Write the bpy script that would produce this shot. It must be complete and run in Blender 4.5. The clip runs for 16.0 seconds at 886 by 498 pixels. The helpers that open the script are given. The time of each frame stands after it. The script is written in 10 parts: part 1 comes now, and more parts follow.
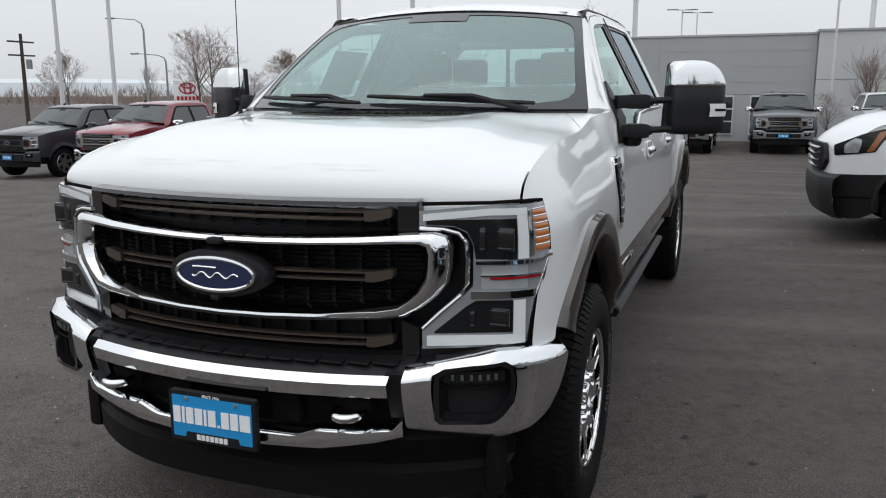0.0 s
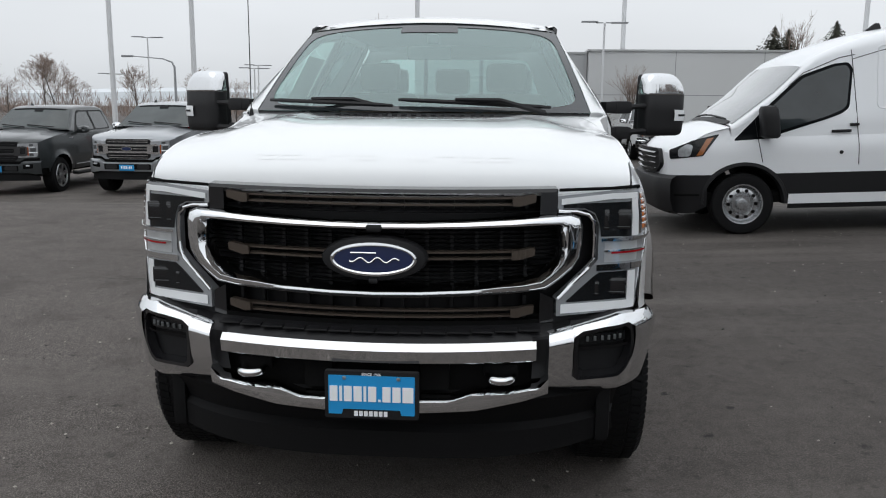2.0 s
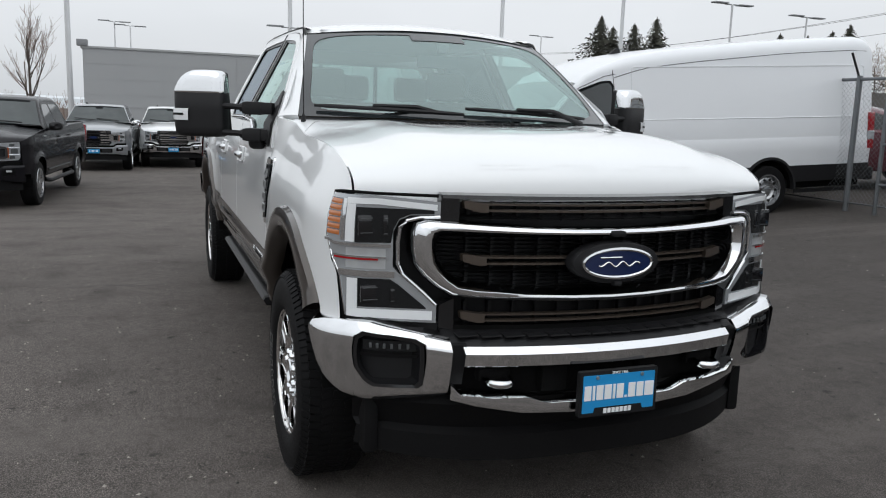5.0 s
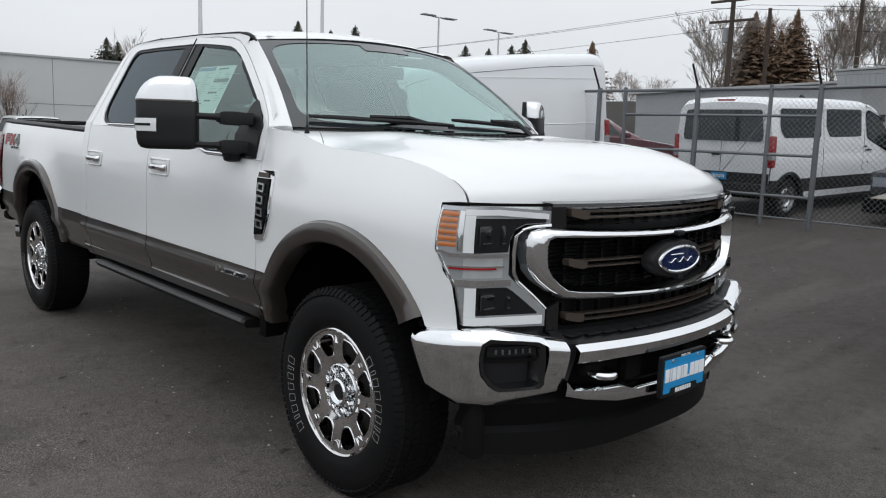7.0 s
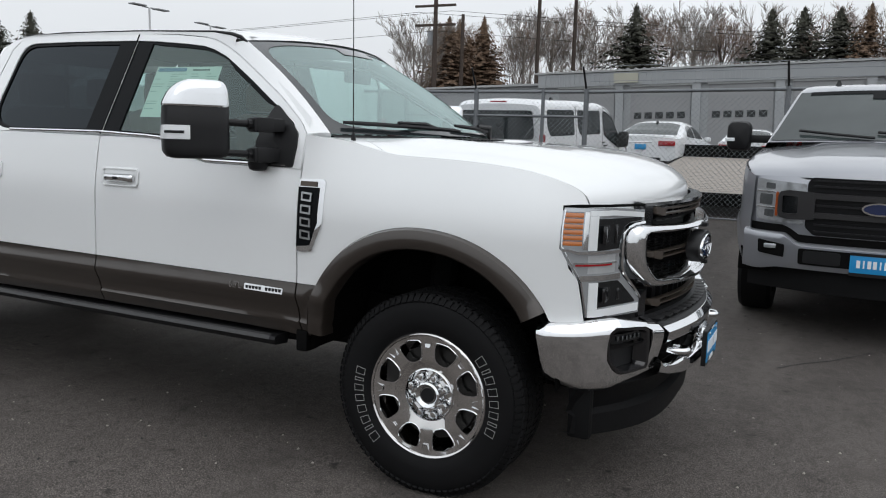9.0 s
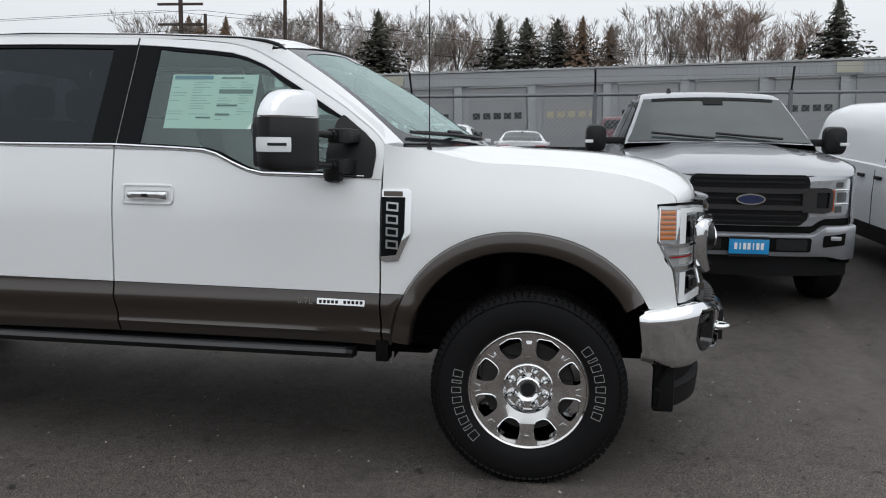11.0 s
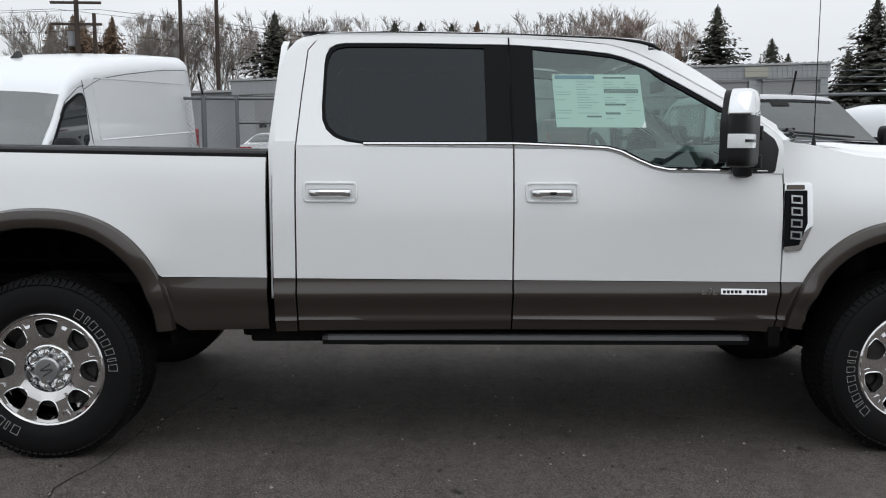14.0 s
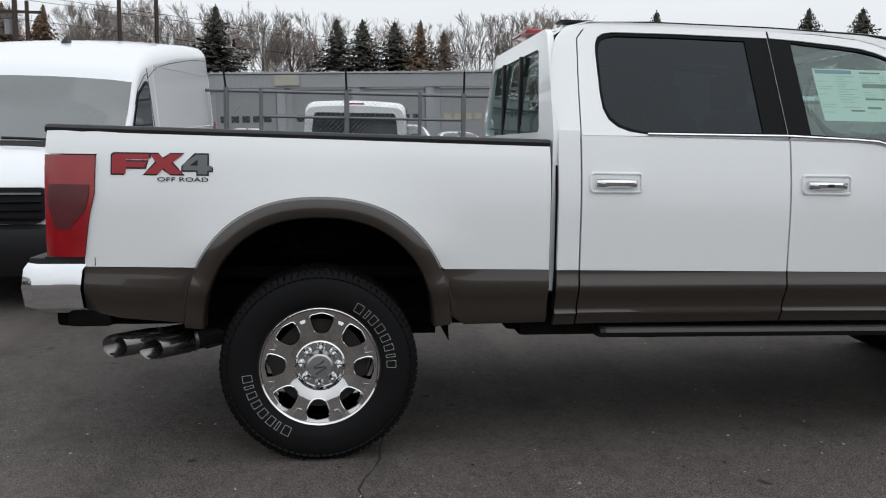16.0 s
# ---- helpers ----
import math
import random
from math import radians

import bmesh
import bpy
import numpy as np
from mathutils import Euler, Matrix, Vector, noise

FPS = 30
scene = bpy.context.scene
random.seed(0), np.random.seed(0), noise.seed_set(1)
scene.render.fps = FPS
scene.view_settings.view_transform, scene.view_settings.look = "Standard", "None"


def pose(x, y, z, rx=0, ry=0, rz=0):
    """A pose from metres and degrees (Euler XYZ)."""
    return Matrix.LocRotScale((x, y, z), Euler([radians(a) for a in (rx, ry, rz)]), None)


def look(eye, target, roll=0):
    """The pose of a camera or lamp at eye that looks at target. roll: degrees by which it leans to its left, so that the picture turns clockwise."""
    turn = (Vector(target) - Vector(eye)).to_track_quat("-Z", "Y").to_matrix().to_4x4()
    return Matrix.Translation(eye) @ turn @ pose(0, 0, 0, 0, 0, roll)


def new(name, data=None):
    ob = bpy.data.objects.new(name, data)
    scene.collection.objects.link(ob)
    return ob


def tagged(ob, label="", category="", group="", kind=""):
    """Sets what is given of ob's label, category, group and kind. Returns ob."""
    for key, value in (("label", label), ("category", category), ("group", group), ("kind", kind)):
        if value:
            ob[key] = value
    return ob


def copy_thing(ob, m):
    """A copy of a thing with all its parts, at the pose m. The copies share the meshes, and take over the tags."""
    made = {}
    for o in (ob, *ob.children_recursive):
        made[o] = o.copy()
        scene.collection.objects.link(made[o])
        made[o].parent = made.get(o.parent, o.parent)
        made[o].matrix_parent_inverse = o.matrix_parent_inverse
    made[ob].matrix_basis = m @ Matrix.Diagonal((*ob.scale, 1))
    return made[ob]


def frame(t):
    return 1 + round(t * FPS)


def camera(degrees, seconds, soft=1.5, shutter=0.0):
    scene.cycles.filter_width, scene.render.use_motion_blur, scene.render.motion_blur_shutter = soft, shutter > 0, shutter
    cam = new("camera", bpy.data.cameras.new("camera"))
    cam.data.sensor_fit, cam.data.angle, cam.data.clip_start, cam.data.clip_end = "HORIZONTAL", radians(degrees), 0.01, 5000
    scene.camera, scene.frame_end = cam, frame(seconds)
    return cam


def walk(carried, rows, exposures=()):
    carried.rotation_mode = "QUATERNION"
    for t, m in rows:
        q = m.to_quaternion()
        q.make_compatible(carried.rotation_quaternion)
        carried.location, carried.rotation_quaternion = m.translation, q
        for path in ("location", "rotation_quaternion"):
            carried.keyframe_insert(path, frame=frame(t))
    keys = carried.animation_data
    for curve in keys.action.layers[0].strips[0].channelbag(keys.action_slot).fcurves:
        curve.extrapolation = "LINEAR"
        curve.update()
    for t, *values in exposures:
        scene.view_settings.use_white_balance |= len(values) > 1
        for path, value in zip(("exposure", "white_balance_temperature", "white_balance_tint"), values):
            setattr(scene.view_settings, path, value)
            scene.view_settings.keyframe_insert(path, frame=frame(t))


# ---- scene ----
cam = camera(57.5, 16.0, soft=1.1)
PATH = [
    (0, (1.484, -2.922, 1.568), (0.796, -1.083, 1.184), -0.2),
    (0.5, (1.265, -3.112, 1.556), (0.706, -1.228, 1.184), 0.0),
    (1, (1.005, -3.268, 1.54), (0.59, -1.346, 1.175), 0.3),
    (1.5, (0.727, -3.394, 1.535), (0.444, -1.447, 1.176), 0.5),
    (2, (0.424, -3.502, 1.53), (0.275, -1.54, 1.176), 0.5),
    (2.5, (0.108, -3.558, 1.524), (0.09, -1.588, 1.177), 0.6),
    (3, (-0.235, -3.571, 1.523), (-0.111, -1.604, 1.184), 0.8),
    (3.5, (-0.573, -3.537, 1.52), (-0.319, -1.581, 1.185), 1.0),
    (4, (-0.902, -3.481, 1.522), (-0.511, -1.548, 1.187), 1.3),
    (6.5, (-2.502, -2.837, 1.504), (-1.321, -1.251, 1.202), 2.0),
    (7, (-2.818, -2.63, 1.503), (-1.486, -1.168, 1.209), 1.9),
    (7.5, (-3.123, -2.395, 1.495), (-1.655, -1.068, 1.205), 1.9),
    (8, (-3.404, -2.122, 1.478), (-1.806, -0.952, 1.196), 1.9),
    (8.5, (-3.641, -1.802, 1.486), (-1.939, -0.789, 1.205), 1.8),
    (9, (-3.865, -1.465, 1.498), (-2.086, -0.595, 1.219), 1.7),
    (11.5, (-4.498, 0.315, 1.487), (-2.521, 0.474, 1.23), 0.6),
    (12, (-4.532, 0.711, 1.466), (-2.551, 0.818, 1.209), 0.5),
    (12.5, (-4.551, 1.127, 1.459), (-2.568, 1.185, 1.201), 0.5),
    (13, (-4.605, 1.534, 1.456), (-2.622, 1.545, 1.198), 0.5),
    (13.5, (-4.645, 1.936, 1.452), (-2.662, 1.907, 1.195), 0.4),
    (14, (-4.655, 2.352, 1.444), (-2.671, 2.29, 1.197), 0.2),
    (14.5, (-4.64, 2.771, 1.433), (-2.657, 2.673, 1.186), 0.4),
    (15, (-4.611, 3.186, 1.409), (-2.631, 3.046, 1.159), 0.6),
    (15.5, (-4.558, 3.588, 1.392), (-2.582, 3.401, 1.144), 0.8),
    (16, (-4.47, 3.978, 1.384), (-2.501, 3.724, 1.138), 0.9),
]
walk(cam, [(t, look(eye, target, roll)) for t, eye, target, roll in PATH])

# ---- sky and sun: an overcast winter day ----
world = bpy.data.worlds.new("overcast_sky")
scene.world = world
world.use_nodes = True
wn, wl = world.node_tree.nodes, world.node_tree.links
wn.clear()
w_out = wn.new("ShaderNodeOutputWorld")
w_bg = wn.new("ShaderNodeBackground")
w_sky = wn.new("ShaderNodeTexSky")
w_sky.sky_type, w_sky.sun_disc = "NISHITA", False
w_sky.sun_elevation, w_sky.sun_rotation = radians(64), radians(211)
w_sky.air_density, w_sky.dust_density = 1.0, 3.0
w_grey = wn.new("ShaderNodeHueSaturation")
w_grey.inputs["Saturation"].default_value, w_grey.inputs["Value"].default_value = 0.15, 0.1
w_co = wn.new("ShaderNodeTexCoord")
w_sep = wn.new("ShaderNodeSeparateXYZ")
w_ramp = wn.new("ShaderNodeValToRGB")
w_noise = wn.new("ShaderNodeTexNoise")
w_noise.inputs["Scale"].default_value, w_noise.inputs["Detail"].default_value = 2.2, 4
w_map = wn.new("ShaderNodeMapping")
w_map.inputs["Scale"].default_value = (1, 1, 3)
w_mul = wn.new("ShaderNodeMix")
w_mul.data_type, w_mul.blend_type = "RGBA", "MULTIPLY"
w_mul.inputs["Factor"].default_value = 0.22
w_mix = wn.new("ShaderNodeMix")
w_mix.data_type = "RGBA"
w_mix.inputs["Factor"].default_value = 0.88
els = w_ramp.color_ramp.elements
els[0].position, els[0].color = 0.0, (0.79, 0.83, 0.872, 1)
els[1].position, els[1].color = 1.0, (1.42, 1.485, 1.565, 1)
for at_, col_ in ((0.06, (0.90, 0.94, 0.985, 1)), (0.28, (1.10, 1.15, 1.21, 1)), (0.6, (1.29, 1.35, 1.425, 1))):
    e_ = els.new(at_)
    e_.color = col_
wl.new(w_co.outputs["Generated"], w_sep.inputs[0])
wl.new(w_sep.outputs["Z"], w_ramp.inputs[0])
wl.new(w_co.outputs["Generated"], w_map.inputs[0])
wl.new(w_map.outputs[0], w_noise.inputs["Vector"])
wl.new(w_ramp.outputs[0], w_mul.inputs["A"])
wl.new(w_noise.outputs["Fac"], w_mul.inputs["B"])
wl.new(w_sky.outputs[0], w_grey.inputs["Color"])
wl.new(w_grey.outputs[0], w_mix.inputs["A"])
wl.new(w_mul.outputs["Result"], w_mix.inputs["B"])
wl.new(w_mix.outputs["Result"], w_bg.inputs["Color"])
w_bg.inputs["Strength"].default_value = 1.0
wl.new(w_bg.outputs[0], w_out.inputs["Surface"])

sun = new("sun", bpy.data.lights.new("sun", "SUN"))
sun.data.energy, sun.data.angle, sun.data.color = 0.32, radians(80), (1.0, 0.96, 0.9)
sun.matrix_world = look((-6, -10, 24), (0, 0, 0))
scene.view_settings.exposure = 0.0

# ---- materials ----
MATS = {}


def nodes_of(name):
    m = bpy.data.materials.new(name)
    m.use_nodes = True
    return m, m.node_tree.nodes, m.node_tree.links, m.node_tree.nodes["Principled BSDF"]


def mat(name, col, rough=0.5, metal=0.0, coat=0.0, var=0.08, vscale=2.0, bump=0.0, bscale=80.0, spec=0.5, stretch=(1, 1, 1), rvar=0.1, fine=0.0):
    """A procedural surface: broad stains and fine grain in colour, roughness and relief."""
    if name in MATS:
        return MATS[name]
    m, n, l, b = nodes_of(name)
    co, mp = n.new("ShaderNodeTexCoord"), n.new("ShaderNodeMapping")
    mp.inputs["Scale"].default_value = stretch
    l.new(co.outputs["Object"], mp.inputs[0])
    big, small = n.new("ShaderNodeTexNoise"), n.new("ShaderNodeTexNoise")
    big.inputs["Scale"].default_value, big.inputs["Detail"].default_value = vscale, 5
    small.inputs["Scale"].default_value, small.inputs["Detail"].default_value = bscale, 3
    l.new(mp.outputs[0], big.inputs["Vector"])
    l.new(mp.outputs[0], small.inputs["Vector"])
    ramp = n.new("ShaderNodeMix")
    ramp.data_type = "RGBA"
    ramp.inputs["A"].default_value = (*[min(1, c * (1 - var)) for c in col], 1)
    ramp.inputs["B"].default_value = (*[min(1, c * (1 + var)) for c in col], 1)
    l.new(big.outputs["Fac"], ramp.inputs["Factor"])
    src = ramp.outputs["Result"]
    if fine:
        fm = n.new("ShaderNodeMix")
        fm.data_type, fm.blend_type = "RGBA", "OVERLAY"
        fm.inputs["Factor"].default_value = fine
        l.new(src, fm.inputs["A"])
        l.new(small.outputs["Fac"], fm.inputs["B"])
        src = fm.outputs["Result"]
    l.new(src, b.inputs["Base Color"])
    mr = n.new("ShaderNodeMapRange")
    mr.inputs["To Min"].default_value, mr.inputs["To Max"].default_value = rough * (1 - rvar), min(1, rough * (1 + rvar))
    l.new(small.outputs["Fac"], mr.inputs["Value"])
    l.new(mr.outputs[0], b.inputs["Roughness"])
    b.inputs["Metallic"].default_value, b.inputs["Coat Weight"].default_value = metal, coat
    b.inputs["Coat Roughness"].default_value = 0.04
    b.inputs["Specular IOR Level"].default_value = spec
    if bump:
        bp = n.new("ShaderNodeBump")
        bp.inputs["Strength"].default_value, bp.inputs["Distance"].default_value = bump, 0.01
        l.new(small.outputs["Fac"], bp.inputs["Height"])
        l.new(bp.outputs[0], b.inputs["Normal"])
    MATS[name] = m
    return m


def glass(name, tint, gloss=1.0, rough=0.0, head_on=0.05, edge=0.92, power=4.5):
    """A thin pane: what lies behind shows through its tint, and it mirrors more the more it is seen edge-on."""
    m, n, l, b = nodes_of(name)
    n.remove(b)
    t, g, f, x = n.new("ShaderNodeBsdfTransparent"), n.new("ShaderNodeBsdfGlossy"), n.new("ShaderNodeLayerWeight"), n.new("ShaderNodeMixShader")
    t.inputs[0].default_value, g.inputs[0].default_value = (*tint, 1), (*((gloss,) * 3 if isinstance(gloss, float) else gloss), 1)
    g.inputs["Roughness"].default_value, f.inputs["Blend"].default_value = rough, 0.5
    p, q = n.new("ShaderNodeMath"), n.new("ShaderNodeMath")
    p.operation, q.operation = "POWER", "MULTIPLY_ADD"
    p.inputs[1].default_value, q.inputs[1].default_value, q.inputs[2].default_value = power, edge, head_on
    l.new(f.outputs["Facing"], p.inputs[0])
    l.new(p.outputs[0], q.inputs[0])
    l.new(q.outputs[0], x.inputs[0])
    l.new(t.outputs[0], x.inputs[1])
    l.new(g.outputs[0], x.inputs[2])
    l.new(x.outputs[0], n["Material Output"].inputs["Surface"])
    return m


white_paint = mat("white_paint", (0.80, 0.815, 0.82), 0.32, coat=1.0, var=0.015, vscale=1.2, bscale=400, rvar=0.05)
van_paint = mat("van_paint", (0.78, 0.80, 0.82), 0.38, coat=0.8, var=0.02, vscale=1.0, bscale=300)
stone_grey_paint = mat("brown_grey_paint", (0.048, 0.039, 0.033), 0.30, metal=0.45, coat=1.0, var=0.05, bscale=600)
dark_grey_paint = mat("dark_grey_paint", (0.036, 0.043, 0.051), 0.28, metal=0.25, coat=0.7, spec=0.4, var=0.06, bscale=500)
green_grey_paint = mat("green_grey_paint", (0.036, 0.041, 0.043), 0.28, metal=0.25, spec=0.4, coat=0.7, var=0.06, bscale=500)
black_paint = mat("black_paint", (0.006, 0.006, 0.008), 0.25, spec=0.2, coat=0.2, var=0.08, bscale=500)
red_paint = mat("red_paint", (0.21, 0.008, 0.022), 0.28, metal=0.2, coat=1.0, var=0.06, bscale=500)
maroon_paint = mat("maroon_paint", (0.10, 0.02, 0.03), 0.28, metal=0.2, coat=1.0, var=0.06, bscale=500)
silver_paint = mat("silver_paint", (0.30, 0.31, 0.335), 0.32, metal=0.55, coat=1.0, var=0.04, bscale=700)
grey_silver_paint = mat("grey_silver_paint", (0.30, 0.315, 0.33), 0.30, metal=0.6, coat=1.0, var=0.04, bscale=700)
chrome = mat("chrome", (0.78, 0.79, 0.80), 0.06, metal=1.0, var=0.03, bscale=30, rvar=0.4)
wheel_chrome = mat("wheel_chrome", (0.72, 0.71, 0.70), 0.07, metal=1.0, var=0.05, bscale=40, rvar=0.4)
steel = mat("brushed_steel", (0.45, 0.46, 0.47), 0.35, metal=1.0, var=0.1, bscale=60)
bronze = mat("bronze_trim", (0.078, 0.062, 0.050), 0.36, metal=0.4, var=0.08, bscale=200)
black_plastic = mat("black_plastic", (0.008, 0.008, 0.009), 0.52, spec=0.32, var=0.15, bump=0.08, bscale=600)
black_gloss = mat("gloss_black", (0.008, 0.008, 0.009), 0.12, coat=0.5, var=0.1)
under_black = mat("underbody_black", (0.007, 0.007, 0.007), 0.95, spec=0.04, var=0.3, vscale=6, bump=0.2, bscale=60)
rubber = mat("tyre_rubber", (0.006, 0.006, 0.0065), 0.66, spec=0.15, var=0.2, vscale=8, bump=0.15, bscale=250)
white_letter = mat("white_rubber", (0.36, 0.36, 0.35), 0.7, var=0.1)
lamp_silver = mat("lamp_reflector", (0.44, 0.46, 0.48), 0.16, metal=0.5, coat=1.0, var=0.08, bscale=90)
lamp_white = mat("light_guide", (0.80, 0.82, 0.83), 0.22, coat=1.0, var=0.03)
grille_black = mat("grille_black", (0.0068, 0.0068, 0.0076), 0.45, spec=0.2, var=0.2, bscale=300)
lamp_black = mat("lamp_chamber", (0.008, 0.009, 0.010), 0.22, coat=0.35, spec=0.3, var=0.2, bscale=40)
amber_dark = mat("amber_side_lens", (0.36, 0.075, 0.016), 0.18, coat=1.0, var=0.25, vscale=20)
amber = mat("amber_lens", (0.50, 0.15, 0.035), 0.15, coat=1.0, var=0.15, vscale=14)
red_lens = mat("red_lens", (0.30, 0.005, 0.010), 0.18, coat=0.6, var=0.35, vscale=8, bscale=160)
dark_red_lens = mat("smoked_red_lens", (0.085, 0.004, 0.007), 0.35, coat=0.2, var=0.3, vscale=9)
clear_lens = mat("clear_lens", (0.55, 0.57, 0.58), 0.1, metal=0.4, coat=1.0, var=0.2, vscale=20)
blue_plate = mat("blue_plate", (0.010, 0.27, 0.60), 0.4, var=0.05, coat=0.3)
blue_enamel = mat("blue_enamel", (0.012, 0.022, 0.075), 0.15, coat=1.0, var=0.1)
plate_white = mat("plate_white", (0.85, 0.86, 0.87), 0.4, var=0.03)
seat_brown = mat("brown_leather", (0.10, 0.06, 0.045), 0.5, var=0.15, bump=0.15, bscale=200)
cabin_dark = mat("cabin_plastic", (0.03, 0.03, 0.032), 0.6, var=0.15)
paper = mat("sticker_paper", (0.72, 0.80, 0.74), 0.6, var=0.04)
ink_dark = mat("ink_dark", (0.10, 0.15, 0.13), 0.6, var=0.1)
ink_mid = mat("ink_grey", (0.38, 0.47, 0.42), 0.6, var=0.1)
ink_blue = mat("ink_blue", (0.10, 0.22, 0.34), 0.6, var=0.1)
decal_red = mat("decal_red", (0.30, 0.008, 0.016), 0.35, var=0.08)
decal_grey = mat("decal_grey", (0.12, 0.13, 0.135), 0.35, var=0.1)
clear_glass = glass("window_glass", (0.56, 0.70, 0.66), (0.80, 0.95, 0.92), head_on=0.10)
green_glass = glass("laminated_glass", (0.58, 0.74, 0.71), (0.80, 0.97, 0.95), head_on=0.24, edge=0.40, power=3.0)
dark_glass = glass("privacy_glass", (0.022, 0.027, 0.030), (0.74, 0.83, 0.90), head_on=0.036, edge=0.75)
pillar_black = mat("pillar_black", (0.006, 0.007, 0.008), 0.18, spec=0.06, var=0.1)
galvanised = mat("galvanised_steel", (0.17, 0.18, 0.19), 0.5, metal=0.6, var=0.15, vscale=9, bscale=120)
wire_grey = mat("fence_wire", (0.24, 0.26, 0.27), 0.5, metal=0.5, var=0.15)
pole_white = mat("pole_paint", (0.62, 0.63, 0.64), 0.5, var=0.05)
lamp_head_grey = mat("lamp_head", (0.26, 0.27, 0.28), 0.5, var=0.1)
wood_pole = mat("weathered_pole", (0.055, 0.04, 0.032), 0.85, var=0.3, vscale=1.5, bump=0.3, bscale=30, stretch=(6, 6, 0.6))

# ---- mesh tools ----


def lerp_table(tab):
    """A smooth-enough function through rows of (x, y)."""
    xs, ys = [r[0] for r in tab], [r[1] for r in tab]
    return lambda v: float(np.interp(v, xs, ys))


def smooth_table(tab):
    """A rounded curve through rows of (x, y), with no overshoot."""
    xs, ys = [r[0] for r in tab], [r[1] for r in tab]
    n = len(xs)
    h = [xs[i + 1] - xs[i] for i in range(n - 1)]
    e = [(ys[i + 1] - ys[i]) / h[i] for i in range(n - 1)]
    g = [e[0]] + [0.0 if e[i - 1] * e[i] <= 0 else 3 * (h[i - 1] + h[i]) / ((2 * h[i] + h[i - 1]) / e[i - 1] + (h[i] + 2 * h[i - 1]) / e[i]) for i in range(1, n - 1)] + [e[-1]]

    def at_(v):
        if v <= xs[0]:
            return ys[0]
        if v >= xs[-1]:
            return ys[-1]
        i = max(k for k in range(n - 1) if xs[k] <= v)
        t = (v - xs[i]) / h[i]
        return (1 + 2 * t) * (1 - t) ** 2 * ys[i] + t * (1 - t) ** 2 * h[i] * g[i] + t * t * (3 - 2 * t) * ys[i + 1] + t * t * (t - 1) * h[i] * g[i + 1]
    return at_


def part(name, bm, material, parent=None, label="", sharp=35, normals=True):
    """Links a bmesh as one mesh object, under its thing or part."""
    if normals:
        bmesh.ops.recalc_face_normals(bm, faces=bm.faces[:])
    me = bpy.data.meshes.new(name)
    bm.to_mesh(me)
    bm.free()
    for m in material if isinstance(material, (list, tuple)) else (material,):
        me.materials.append(m)
    me.shade_smooth()
    me.set_sharp_from_angle(angle=radians(sharp))
    ob = new(name, me)
    ob.parent = parent
    if label:
        tagged(ob, label)
    return ob


def thing(name, label, category, group="", kind=""):
    return tagged(new(name), label, category, group, kind)


def grid(bm, rows, mirror=False, mi=0):
    """Quads over rows of points."""
    sets = [rows]
    if mirror:
        sets.append([[(-p[0], p[1], p[2]) for p in r] for r in rows])
    for rs in sets:
        vs = [[bm.verts.new(p) for p in r] for r in rs]
        for a, b in zip(vs, vs[1:]):
            for i in range(len(a) - 1):
                try:
                    bm.faces.new((a[i], a[i + 1], b[i + 1], b[i])).material_index = mi
                except ValueError:
                    pass
    return bm


def columns(bm, cols, lo, hi, n, at_, mi=0):
    """A sheet between the curves lo and hi, column by column."""
    rows = []
    for c in cols:
        a, b = lo(c), hi(c)
        rows.append([at_(c, a + (b - a) * k / n) for k in range(n + 1)])
    return grid(bm, rows, mi=mi)


def box(bm, c, s, bev=0.0, m=None, mi=0):
    """A block with centre c and size s, its edges bevelled."""
    before = len(bm.faces)
    x, y, z = (v / 2 for v in s)
    if bev <= 0:
        vs = [bm.verts.new((c[0] + i * x, c[1] + j * y, c[2] + k * z)) for i in (-1, 1) for j in (-1, 1) for k in (-1, 1)]
        for f in ((0, 1, 3, 2), (4, 6, 7, 5), (0, 4, 5, 1), (2, 3, 7, 6), (0, 2, 6, 4), (1, 5, 7, 3)):
            bm.faces.new([vs[i] for i in f]).material_index = mi
        if m is not None:
            for v in vs:
                v.co = m @ v.co
        return vs
    bev = min(bev, x * 0.98, y * 0.98, z * 0.98)
    r = bmesh.ops.create_cube(bm, size=1.0)
    vs = r["verts"]
    for v in vs:
        v.co = Vector((c[0] + v.co.x * s[0], c[1] + v.co.y * s[1], c[2] + v.co.z * s[2]))
    es = list({e for v in vs for e in v.link_edges})
    r2 = bmesh.ops.bevel(bm, geom=es, offset=bev, segments=2, profile=0.6, affect="EDGES")
    allv = list({v for f in r2["faces"] for v in f.verts})
    if m is not None:
        for v in allv:
            v.co = m @ v.co
    return allv


def frame_of(d):
    d = Vector(d).normalized()
    a = Vector((0, 0, 1)) if abs(d.z) < 0.9 else Vector((1, 0, 0))
    u = d.cross(a).normalized()
    return u, d.cross(u).normalized()


